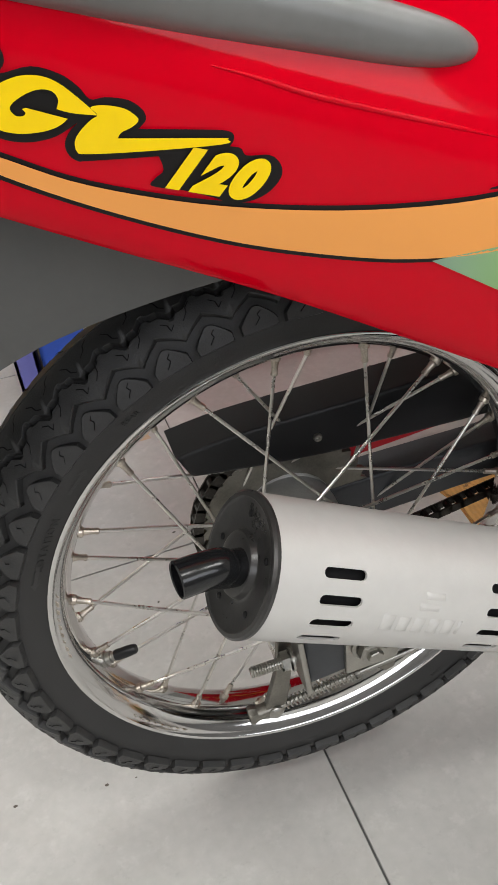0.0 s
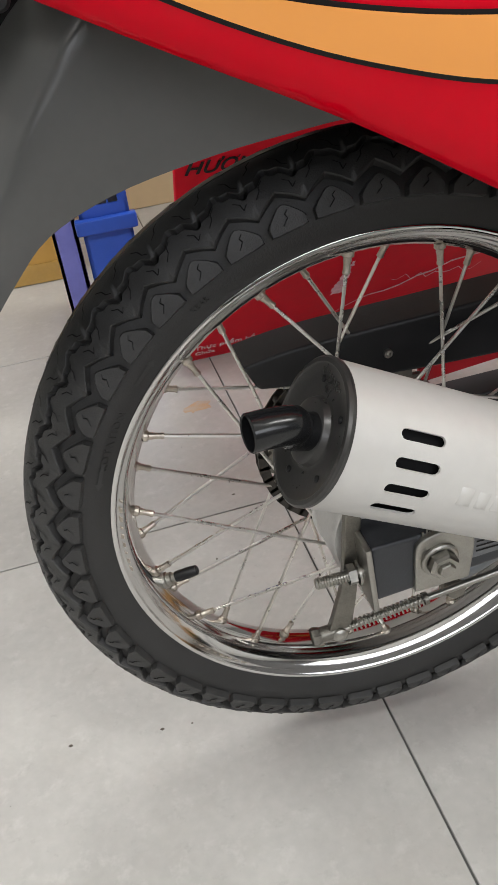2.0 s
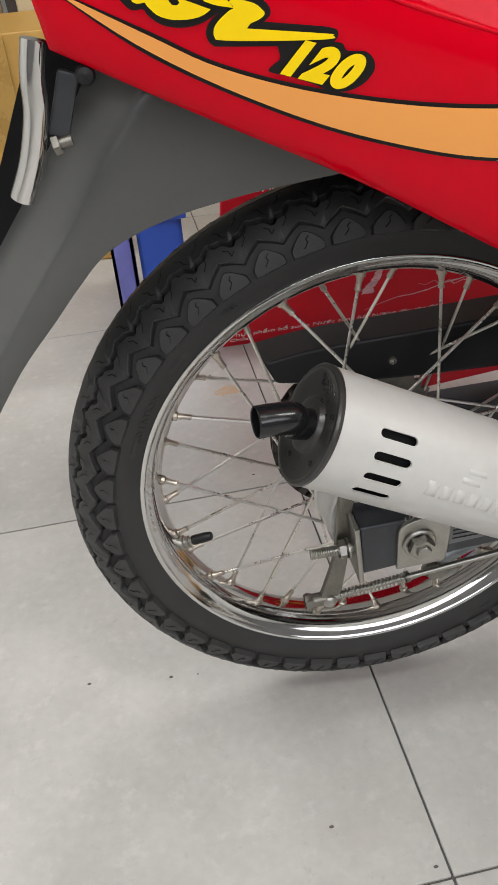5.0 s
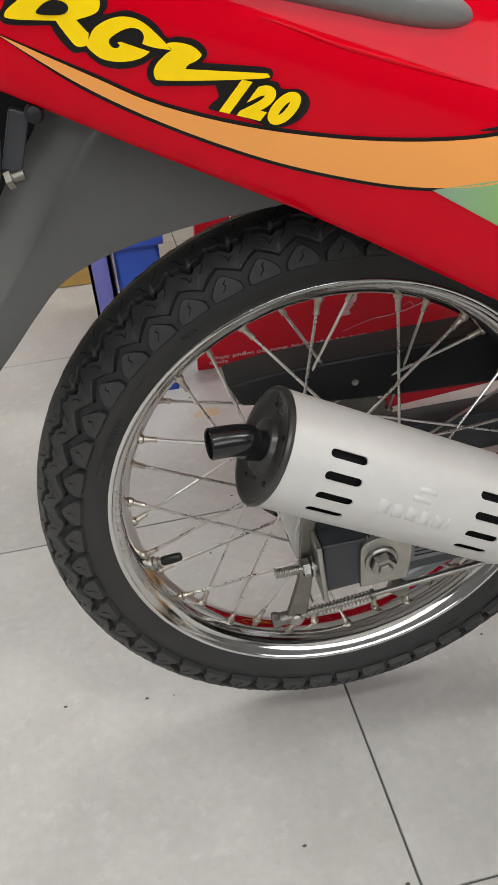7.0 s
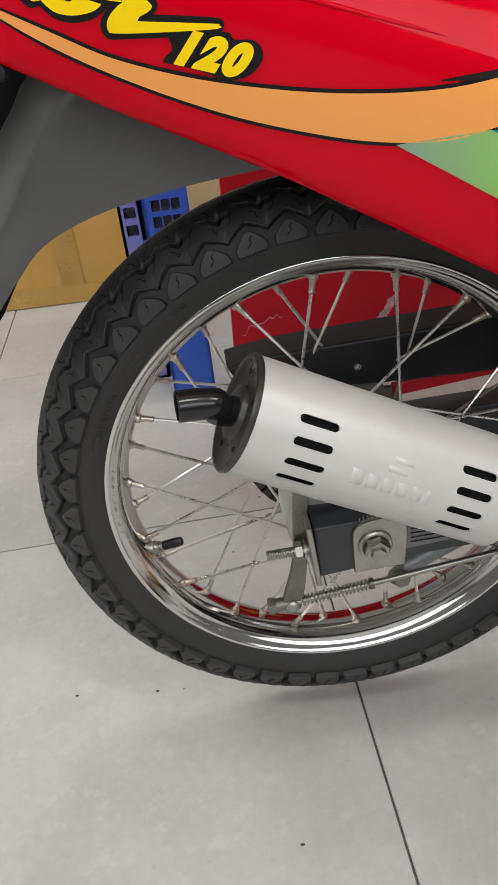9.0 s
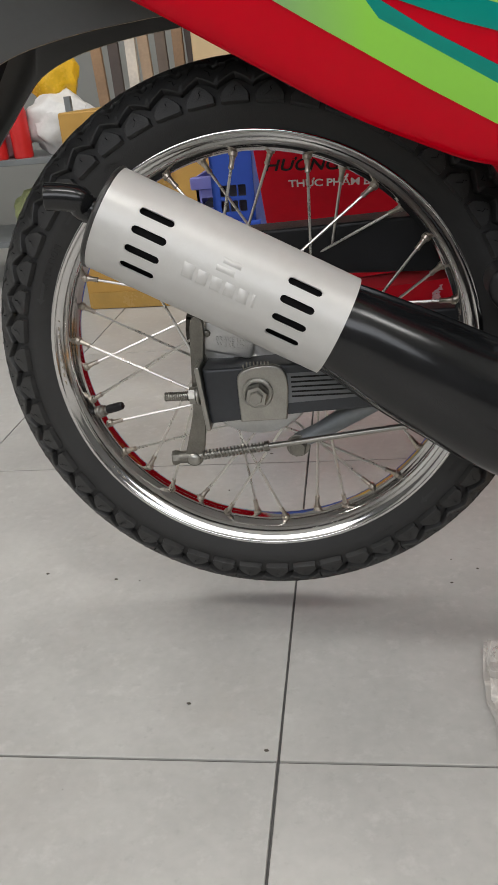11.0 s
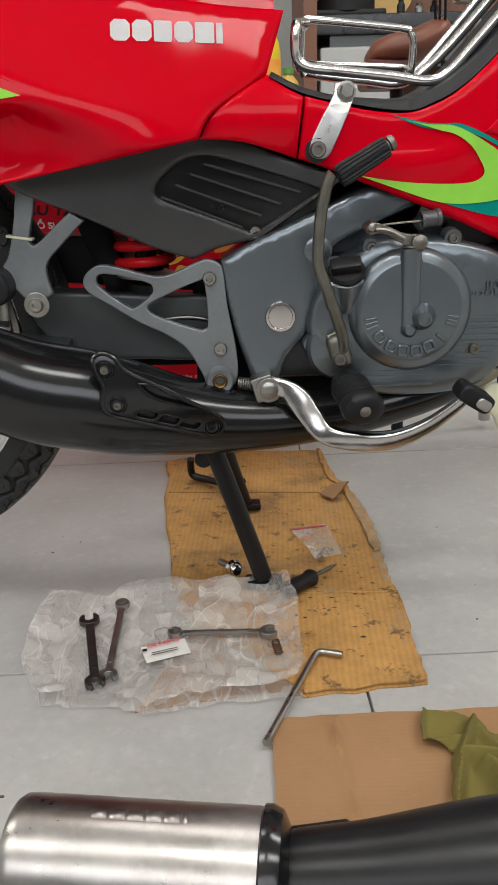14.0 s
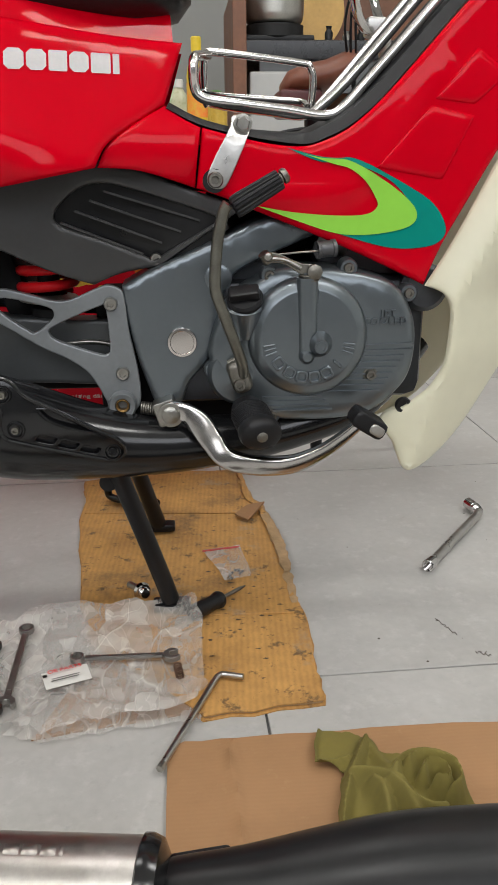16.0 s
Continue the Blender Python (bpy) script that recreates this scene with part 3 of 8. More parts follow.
# wheel
def wheel(parent):
    m = Matrix.Translation((AX, WY, AZ)) @ OUT
    w = part("rear_wheel", lathe([(0.012, -0.09), (0.016, -0.09), (0.016, -0.07), (0.05, -0.066), (0.062, -0.05), (0.064, -0.046), (0.064, -0.042), (0.05, -0.038), (0.048, 0.0), (0.052, 0.03), (0.064, 0.034), (0.064, 0.038), (0.058, 0.045), (0.02, 0.05), (0.012, 0.05)], m, 48), ALU, parent, "cast aluminium hub with flanges")
    prof = np.array([(0.0, 0.2840), (0.005, 0.2838), (0.010, 0.2828), (0.018, 0.2793), (0.025, 0.2740), (0.031, 0.2665), (0.0350, 0.2575), (0.0368, 0.2485)])
    half = [(float(r), float(w)) for w, r in prof[::-1]]
    tyre = [(0.222, 0.0255), (0.2285, 0.0300), (0.239, 0.0352)] + half + [(r, -w) for r, w in half[::-1][1:]] + [(0.239, -0.0352), (0.2285, -0.0300), (0.222, -0.0255), (0.214, -0.02), (0.214, 0.02)]
    part("tyre", lathe(tyre, m, 120, closed=True), RUBBER, w, "black rubber tyre")
    half_rim = [(0.2240, 0.0255), (0.2268, 0.0275), (0.2274, 0.0288), (0.2268, 0.0300), (0.2254, 0.0306), (0.2238, 0.0303), (0.2228, 0.0295), (0.2219, 0.0284), (0.2196, 0.0270), (0.2172, 0.0256), (0.2146, 0.0232), (0.2122, 0.0205), (0.2102, 0.0175), (0.2086, 0.0142), (0.2074, 0.0110), (0.2058, 0.0085), (0.2052, 0.0050), (0.2050, 0.0)]
    rim = half_rim + [(r, -w) for r, w in half_rim[::-1][1:]] + [(0.216, -0.020), (0.216, 0.020)]
    part("rim", lathe(rim, m, 120, closed=True), CHROME, w, "chromed steel rim")
    # worn lettering pressed into the rim, too faint to read
    marks = bmesh.new()
    for a0, count in ((166, 9), (214, 8)):
        for i in range(count):
            a = radians(a0 + 2.3 * i)
            place = m @ Matrix.Translation((0.2193 * math.cos(a), 0.2193 * math.sin(a), 0.02695)) @ Matrix.Rotation(a, 4, "Z") @ Matrix.Rotation(radians(31), 4, "Y")
            box((0.0042, 0.0048 if i % 3 else 0.0022, 0.0008), place, 0.0003, marks, 1)
    tagged(part("rim_marks", marks, NIPPLE_M, w), "faint raised bars on the rim", kind="stuff")
    # tread: zigzag blocks standing on the carcass
    def on(ang, across, lift):
        a = abs(across)
        r = soft_interp(a, prof[:, 0], prof[:, 1])
        sl = (soft_interp(a + 0.0005, prof[:, 0], prof[:, 1]) - soft_interp(a - 0.0005, prof[:, 0], prof[:, 1])) / 0.001 if a > 0.001 else 0.0
        n = math.hypot(1, sl)
        r += lift / n
        across += math.copysign(-sl / n * lift, across)
        return m @ Vector((r * math.cos(ang), r * math.sin(ang), across))

    bm = bmesh.new()
    cuts = []
    n, lift = 50, 0.0066
    pitch = 2 * math.pi / n
    # rows of (place in the pitch, inner edge, outer edge): a toothed shoulder block, a zigzag rib, half of the middle rib
    shoulder = [(0.09, 0.0353, 0.0366), (0.13, 0.0349, 0.0366), (0.22, 0.0340, 0.0367), (0.32, 0.0330, 0.0367), (0.42, 0.0320, 0.0367), (0.50, 0.0317, 0.0367), (0.58, 0.0320, 0.0367), (0.68, 0.0330, 0.0367), (0.78, 0.0340, 0.0367), (0.87, 0.0349, 0.0366), (0.91, 0.0353, 0.0366)]
    rib, core = [], []
    for i in range(13):
        t = i / 12
        tri = abs(2 * t - 1)
        wave = 0.0009 * math.sin(6 * math.pi * t)
        rib.append((t, 0.0182 + 0.0062 * tri + wave, 0.0278 + 0.0052 * tri))
        core.append((t, 0.0003, 0.0152 + 0.0062 * tri + wave))
    sipes = [((0.42, 0.0334), (0.50, 0.0340), (0.47, 0.0348), (0.60, 0.0356)), ((0.06, 0.0268), (0.15, 0.0284), (0.17, 0.0258), (0.28, 0.0240)), ((0.62, 0.0206), (0.72, 0.0226), (0.74, 0.0246), (0.86, 0.0272)), ((0.06, 0.0180), (0.16, 0.0160), (0.20, 0.0120), (0.32, 0.0090)), ((0.62, 0.0040), (0.72, 0.0070), (0.74, 0.0100), (0.86, 0.0130))]
    for k in range(n):
        for sgn, off in ((1, 0.0), (-1, 0.5)):
            for rows in (shoulder, rib, core):
                rings = []
                for i, (t, lo, hi) in enumerate(rows):
                    e = 0.0006 if rows is not shoulder else 0.0003
                    end = 0.0 if rows is not shoulder else (0.02 if i == 0 else (-0.02 if i == len(rows) - 1 else 0.0))
                    rings.append([on((k + off + t + q) * pitch, sgn * c, h) for c, h, q in ((lo, -0.001, 0), (lo + 0.0001, lift * 0.86, 0), (lo + e, lift, end), ((lo + hi) / 2, lift, end), (hi - e, lift, end), (hi - 0.0001, lift * 0.86, 0), (hi, -0.001, 0))])
                ring_loft(bm, rings)
            # fine cuts in the blocks
            for line in sipes:
                for (a0, w0), (a1, w1) in zip(line, line[1:]):
                    p, q = on((k + off + a0) * pitch, sgn * w0, lift + 0.0003), on((k + off + a1) * pitch, sgn * w1, lift + 0.0003)
                    d = (q - p).normalized()
                    up = (p - m.translation).normalized()
                    sd = d.cross(up).normalized() * 0.00045
                    cuts.append((p - sd, q - sd, q + sd, p + sd))
    part("tread", bm, RUBBER_B, w, "zigzag tread blocks", 30)
    bm = bmesh.new()
    for c in cuts:
        bm.faces.new([bm.verts.new(p) for p in c])
    tagged(part("tread_cut", bm, DARK, w), "fine dark cuts in the tread blocks", kind="stuff")
    # raised words round the sidewall
    def on_wall(a0, r0):
        def place(x, y, h):
            r = r0 + y
            side = soft_interp(min(max(r, 0.2225), 0.2480), (0.222, 0.2285, 0.239, 0.2485), (0.0255, 0.0300, 0.0352, 0.0368))
            a = a0 - x / r0
            return m @ Vector((r * math.cos(a), r * math.sin(a), side + 0.0002 + max(0.0, h) * 0.8))
        return place

    for a0 in (158, 338):
        part("raised_words", words("ROTATION", 0.0085, on_wall(radians(a0), 0.2335), 0, 0, 0.0006, 0.0, 1.25), RUBBER, w)
        part("raised_words", words("REAR", 0.0055, on_wall(radians(a0 - 34), 0.2385), 0, 0, 0.0006, 0.0, 1.2), RUBBER, w)
        for tip, way in ((a0 + 4, 1), (a0 - 24, -1)):
            pl = on_wall(radians(tip), 0.2375)
            o = [(0.0, 0.0), (0.006, 0.004), (0.006, 0.0015), (0.024, 0.0015), (0.024, -0.0015), (0.006, -0.0015), (0.006, -0.004)]
            ab = bmesh.new()
            ab.faces.new([ab.verts.new(pl(-way * -x if way > 0 else -x, y, 0.0006)) for x, y in o])
            part("raised_arrow", ab, RUBBER_B, w)
    # spokes with their nipples: by fours, two to each flange, leaning both ways
    for k in range(36):
        near = k % 2 == 1
        lean = 1 if k % 4 < 2 else -1
        a = radians(163.2 + 10 * k)
        b = a + lean * radians(66)
        hz = 0.036 if near else -0.044
        p0 = m @ Vector((0.058 * math.cos(b), 0.058 * math.sin(b), hz + (0.003 if lean > 0 else -0.003)))
        p1 = m @ Vector((0.2062 * math.cos(a), 0.2062 * math.sin(a), 0.006 if near else -0.006))
        spoke = part("spoke", tube([tuple(p0), tuple(p0.lerp(p1, 0.915))], 0.0015, 8), SPOKE_M, w)
        d = (p1 - p0).length
        nb = lathe([(0.0018, 0), (0.0028, 0.0006), (0.0029, 0.0022), (0.0025, 0.0030), (0.0026, 0.0085), (0.0031, 0.0095), (0.0031, 0.0120), (0.0046, 0.0130), (0.0046, 0.0165)], along(p0.lerp(p1, 1 - 0.0165 / d), p1 + (p1 - p0) * 0.1), 10)
        part("nipple", nb, NIPPLE_M, spoke)
    a = radians(198)
    p0, p1 = Vector((0.206 * math.cos(a), 0.206 * math.sin(a), 0.002)), Vector((0.172 * math.cos(a), 0.172 * math.sin(a), 0.010))
    part("valve_nut", lathe([(0.0075, 0), (0.0075, 0.004), (0.0060, 0.005), (0.0060, 0.009), (0.0038, 0.0095), (0.0038, 0.014)], m @ along(p0, p1), 12), STEEL, w)
    vb = lathe([(0.0030, 0.012), (0.0048, 0.013), (0.0052, 0.016), (0.0050, 0.020), (0.0052, 0.024), (0.0050, 0.028), (0.0044, 0.033), (0.0036, 0.034), (0, 0.034)], m @ along(p0, p1), 14)
    part("valve", vb, EXH_M, w, "black valve stem with cap")
    return w


rear_wheel = wheel(bike)


# rear mudguard: a dark flap over the wheel, open below
near_edge = curve3([(-0.325, 0.50), (-0.293, 0.544), (-0.261, 0.579), (-0.241, 0.601), (-0.218, 0.622), (-0.181, 0.637), (-0.135, 0.646), (-0.089, 0.651), (-0.03, 0.653), (0.04, 0.640), (0.11, 0.60)], 4)
ridge = curve3([(-0.338, 0.512), (-0.300, 0.566), (-0.263, 0.614), (-0.239, 0.644), (-0.214, 0.678), (-0.197, 0.698), (-0.184, 0.714), (-0.150, 0.735), (-0.09, 0.745), (0.02, 0.735), (0.11, 0.70)], 4)
rings = []
for e, r in zip(near_edge, ridge):
    near = [(e[0], -0.075, e[1]), (e[0] * 0.5 + r[0] * 0.5, -0.080, e[1] * 0.5 + r[1] * 0.5), (r[0] + (e[0] - r[0]) * 0.10, -0.0795, r[1] + (e[1] - r[1]) * 0.10), (r[0] + (e[0] - r[0]) * 0.03, -0.0785, r[1] + (e[1] - r[1]) * 0.03), (r[0] - 0.001, -0.0765, r[1] + 0.0008), (r[0] - 0.004, -0.072, r[1] + 0.002), (r[0] - 0.016, -0.052, r[1] + 0.005), (r[0] - 0.030, -0.025, r[1] + 0.008)]
    rings.append(near + [(r[0] - 0.034, 0.0, r[1] + 0.009)] + [(x, -y, z) for x, y, z in near[::-1]] + [(e[0], 0.071, e[1]), (r[0] + 0.006, 0.062, r[1] - 0.004), (r[0] - 0.018, 0.0, r[1] - 0.001), (r[0] + 0.006, -0.062, r[1] - 0.004), (e[0], -0.071, e[1])])
guard_ob = part("rear_mudguard", ring_loft(bmesh.new(), rings), mat("grey mudguard plastic", (0.075, 0.075, 0.073), 0.29, 0, 0.06, 20, rvar=0.03), bike, "dark grey plastic rear mudguard", 50)
# near-black sheet added behind the guard, where its far side falls into shade
part("dark_backing", shell([(-0.245, 0.74), (-0.16, 0.72), (-0.20, 0.66), (-0.27, 0.56), (-0.33, 0.50), (-0.36, 0.53), (-0.30, 0.63)], flat_at(-0.030), 0.02, 9), DARK, guard_ob)
# tail bracket behind the mudguard
tb = tube([(-0.236, -0.098, 0.752), (-0.2405, -0.098, 0.735), (-0.243, -0.097, 0.715), (-0.251, -0.095, 0.690), (-0.262, -0.092, 0.668)], 0.0070, 16, 5)
tail_bar = part("tail_bar", tb, CHROME, bike, "chromed tube tail bar")
part("bracket", box((0.012, 0.005, 0.036), Matrix.Translation((-0.2275, -0.092, 0.717)) @ Matrix.Rotation(0.35, 4, "Y"), 0.002), SWING, tail_bar)
part("stud", tube([(-0.236, -0.094, 0.6965), (-0.2265, -0.094, 0.6985)], 0.0035, 10), DULL, tail_bar)
part("nut", lathe([(0.006, 0), (0.006, 0.004), (0, 0.004)], along((-0.2375, -0.094, 0.6962), (-0.2265, -0.094, 0.6985)), 6), DULL, tail_bar)
part("bolt", bolt(-0.212, -0.112, 0.7345, 0.0055, 0.004, socket=False), PLASTIC_B, bike)
# grab rail and seat above the cowl
gr = [(-0.36, -0.10, 0.885, 0.012), (-0.25, -0.128, 0.85, 0.016), (-0.12, -0.138, 0.807, 0.016), (-0.03, -0.142, 0.778, 0.0125), (0.005, -0.143, 0.7675, 0.010), (0.022, -0.142, 0.7625, 0.006), (0.028, -0.140, 0.7615, 0.001)]
part("grab_rail", tube(gr, 0.012, 20, 6), GREY_PL, bike, "grey metallic plastic grab rail")
seat_rings = []
for x, z, w, h in ((-0.32, 0.86, 0.06, 0.03), (-0.25, 0.865, 0.10, 0.045), (-0.05, 0.83, 0.118, 0.05), (0.10, 0.795, 0.122, 0.05), (0.25, 0.765, 0.122, 0.052), (0.40, 0.757, 0.11, 0.048), (0.50, 0.757, 0.085, 0.045), (0.545, 0.757, 0.06, 0.035), (0.56, 0.757, 0.03, 0.018)):
    seat_rings.append([(x, w * math.copysign(abs(math.cos(a)) ** 0.6, math.cos(a)), z + h * math.copysign(abs(math.sin(a)) ** 0.7, math.sin(a))) for a in (2 * math.pi * k / 24 for k in range(24))])
part("seat", ring_loft(bmesh.new(), seat_rings), PLASTIC_B, bike, "black vinyl saddle", 60)
part("saddle_base", shell([(0.20, 0.70), (0.540, 0.672), (0.536, 0.728), (0.20, 0.772)], lambda x, z: cowl(x, z) + 0.012, 0.003, 0.02), RED, bike)
# dark core added inside the bodywork, so the hollow stays black
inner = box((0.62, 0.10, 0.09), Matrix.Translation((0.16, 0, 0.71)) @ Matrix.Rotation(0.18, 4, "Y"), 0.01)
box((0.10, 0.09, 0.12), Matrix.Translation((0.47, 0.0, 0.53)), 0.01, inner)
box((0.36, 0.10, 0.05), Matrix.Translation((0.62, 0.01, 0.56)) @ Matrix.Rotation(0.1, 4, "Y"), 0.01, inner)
part("dark_core", inner, DARK, bike, "black filler core inside the bodywork")

# ---- exhaust: silencer, chamber and heat guard ----
S0, S1 = Vector((-0.112, -0.145, 0.5145)), Vector((0.080, -0.145, 0.409))
SM = along(S0, S1)
SL, SR, SB = (S1 - S0).length, 0.0425, 0.0095
turned = SM.to_3x3().inverted() @ Vector((0, -1, 0))
SA = math.atan2(turned.y, turned.x)
up_v = SM.to_3x3().inverted() @ Vector((0, 0, 1))
SG = 1.0 if up_v.x * -math.sin(SA) + up_v.y * math.cos(SA) > 0 else -1.0


def on_sleeve(l, s, lift=0.0):
    """A place on the silencer: l along it, s round it (up from the side that faces out)."""
    a = SA + SG * s / SR
    return SM @ Vector(((SR + lift) * math.cos(a), (SR + lift) * math.sin(a), l))


def slot(l0, l1, s, h):
    r = h / 2
    end = [(l1 - r + r * math.cos(a), s + r * math.sin(a)) for a in np.linspace(-math.pi / 2, math.pi / 2, 6)]
    start = [(l0 + r + r * math.cos(a), s + r * math.sin(a)) for a in np.linspace(math.pi / 2, 3 * math.pi / 2, 6)]
    return [(float(a), float(b)) for a, b in end + start]


round_ = math.pi * SR
slots = [slot(l0, l1, SR * radians(a), 0.0062) for l0, l1 in ((0.039, 0.068), (0.1645, 0.1935)) for a in (39, 18, -3, -23)]
side_pts = [(SB, s) for s in np.linspace(round_, -round_, 60)] + [(SL, s) for s in np.linspace(-round_, round_, 60)]
bm = filled([(float(a), float(b)) for a, b in side_pts], slots, 0.0045)
ret = bmesh.ops.extrude_face_region(bm, geom=bm.faces[:])
inner_verts = {v for v in ret["geom"] if isinstance(v, bmesh.types.BMVert)}
for v in bm.verts:
    v.co = on_sleeve(v.co.x, v.co.z, -0.0016 if v in inner_verts else 0.0)
silencer = part("silencer", bm, WHITE_S, bike, "pale silver silencer with two rows of slots", 30)
part("inner_pipe", lathe([(0.036, 0.02), (0.036, SL - 0.002)], SM, 40), DARK, silencer)
cap = [(SR - 0.002, SB + 0.003), (SR + 0.0006, SB + 0.001), (SR + 0.0008, SB - 0.0012), (SR - 0.0006, SB - 0.0028), (SR - 0.0030, SB - 0.0030), (SR - 0.0045, SB - 0.0018), (0.030, SB - 0.0002), (0.0225, SB + 0.0002), (0.0205, SB - 0.0006), (0.0190, SB - 0.0040), (0.0165, SB - 0.0052), (0.0120, SB - 0.0055), (0, SB - 0.0055)]
end_cap = part("end_cap", lathe(cap, SM, 64), CAP_B, silencer, "scuffed black pressed end cap")
for k in range(5):
    a = SA + 2 * math.pi * k / 5 + 0.5
    c = SM @ Vector((0.030 * math.cos(a), 0.030 * math.sin(a), SB - 0.0001))
    part("rivet", lathe([(0.0022, 0), (0.0022, -0.001), (0.0012, -0.0016), (0, -0.0016)], Matrix.Translation(c) @ SM.to_3x3().to_4x4(), 10), EXH_M, silencer)
q = SM @ Vector((0, 0, SB - 0.004))
tip = [(q.x + 0.004, q.y - 0.006, q.z + 0.002), (q.x - 0.010, q.y - 0.010, q.z + 0.0085), (-0.118, -0.159, 0.5270), (-0.131, -0.162, 0.5305), (-0.143, -0.164, 0.5318)]
tb = tube(tip, 0.0108, 24, 5, ends=False)
tube([(a - 0.0001, b, c, 0.0093) for a, b, c in tip], 0.0093, 24, 5, tb, ends=False)
d0 = Vector(tip[-1])
lathe([(0.0093, 0), (0.0100, 0.0008), (0.0108, 0)], along(d0, d0 + Vector((-0.013, -0.002, 0.001))), 24, tb)
part("tail_pipe", tb, EXH, silencer, "short black bent outlet pipe")
# raised maker's mark: plain pressed blocks
for l0, l1, s0, s1 in ((0.086, 0.0955, 0, 0.0115), (0.0985, 0.107, 0, 0.0105), (0.110, 0.1185, 0, 0.0105), (0.1215, 0.130, 0, 0.0105), (0.133, 0.1415, 0, 0.0105), (0.1445, 0.1475, 0, 0.0105), (0.1095, 0.1245, 0.0155, 0.0200), (0.1125, 0.1275, 0.0225, 0.0270)):
    o = [(l0 + 0.001, s0 - 0.004), (l1 + 0.001, s0 - 0.004), (l1, s1 - 0.004), (l0, s1 - 0.004)]
    b = filled(o)
    bmesh.ops.inset_region(b, faces=b.faces[:], thickness=0.0012, use_boundary=True, use_even_offset=True)
    edge = {v for e in b.edges if e.is_boundary for v in e.verts}
    for v in b.verts:
        v.co = on_sleeve(v.co.x, v.co.z, 0.0001 if v in edge else 0.0011)
    part("pressed_mark", b, WHITE_S, silencer, sharp=80)
chamber_pts = [(0.068, -0.145, 0.4155, 0.0375), (0.080, -0.145, 0.409, 0.0380), (0.098, -0.143, 0.3985, 0.0405), (0.135, -0.135, 0.373, 0.047), (0.180, -0.125, 0.343, 0.052), (0.228, -0.115, 0.314, 0.0575), (0.265, -0.110, 0.300, 0.0595), (0.310, -0.106, 0.290, 0.0590), (0.360, -0.102, 0.276, 0.0555), (0.415, -0.098, 0.264, 0.047), (0.48, -0.092, 0.254, 0.0385), (0.555, -0.085, 0.252, 0.033), (0.66, -0.075, 0.262, 0.027), (0.76, -0.06, 0.292, 0.022), (0.83, -0.03, 0.36, 0.02)]
chamber = part("expansion_chamber", tube(chamber_pts, 0.05, 40, 5), EXH, bike, "glossy black enamelled expansion chamber")
# weld seams above and below the chamber
for sgn in (1, -1):
    pts = []
    for a, p, b in zip(chamber_pts[:8], chamber_pts[1:9], chamber_pts[2:10]):
        d = Vector((b[0] - a[0], 0, b[2] - a[2])).normalized()
        pts.append((p[0] - sgn * d.z * p[3] * 0.99, p[1] - 0.004, p[2] + sgn * d.x * p[3] * 0.99))
    part("weld_seam", tube(pts, 0.0028, 8, 4), EXH, chamber)


def guard_y(x, z):
    """Follows the chamber's side, a little off it."""
    return -0.166 + 0.9 * (z - 0.305) ** 2 * 4 + 0.14 * (x - 0.36)


def rounded(x0, z0, w, h, shear=0.0, r=0.003, tilt=0.0):
    pts = []
    for cx, cz, a0 in ((w / 2 - r, h / 2 - r, 0), (-w / 2 + r, h / 2 - r, 90), (-w / 2 + r, -h / 2 + r, 180), (w / 2 - r, -h / 2 + r, 270)):
        for a in (0, 45, 90):
            px, pz = cx + r * math.cos(radians(a0 + a)), cz + r * math.sin(radians(a0 + a))
            px += shear * pz
            c, s = math.cos(tilt), math.sin(tilt)
            pts.append((x0 + c * px - s * pz, z0 + s * px + c * pz))
    return pts


guard_line = smooth([(0.3305, 0.352), (0.341, 0.3585), (0.355, 0.353), (0.368, 0.338), (0.40, 0.320), (0.433, 0.299), (0.462, 0.281), (0.470, 0.268), (0.464, 0.2565), (0.450, 0.2535), (0.410, 0.266), (0.365, 0.281), (0.343, 0.2905), (0.3375, 0.305), (0.3395, 0.322), (0.333, 0.337)], 5)
eye = smooth([(0.378, 0.323, 1), (0.400, 0.3195), (0.425, 0.304), (0.440, 0.2905, 1), (0.415, 0.2975), (0.392, 0.308)], 5)
slots = [rounded(x, z, 0.019, 0.0085, 0.5, 0.002, radians(-19)) for x, z in ((0.3855, 0.2865), (0.4085, 0.278), (0.431, 0.270))]
guard = part("heat_guard", shell(guard_line, guard_y, 0.004, 0.012, [eye, *slots], 0.0028, 0.002), EXH, bike, "black pressed heat guard with slots")
rim_line = grown(guard_line, -0.0016)
part("rolled_rim", tube([(x, guard_y(x, z) - 0.0006, z) for x, z in rim_line + rim_line[:2]], 0.0024, 8), EXH, guard)
part("rolled_rim", tube([(x, guard_y(x, z) + 0.0002, z) for x, z in eye + eye[:1]], 0.0016, 8), EXH, guard)
# black plate added behind the guard, so its slots read as dark hollows
part("backing", shell(grown(guard_line, -0.003), lambda x, z: guard_y(x, z) + 0.0065, 0.002, 0.012), EXH, guard)
for x, z in ((0.344, 0.340), (0.355, 0.301), (0.455, 0.2655)):
    y = guard_y(x, z)
    part("cup", lathe([(0.0105, 0.0), (0.0095, 0.0022), (0.0082, 0.0026), (0.0066, 0.0006), (0, 0.0004)], facing(x, y, z), 24), EXH, guard)
    part("bolt", bolt(x, y - 0.0006, z, 0.0046, 0.004), DULL if z > 0.29 else EXH_M, guard)


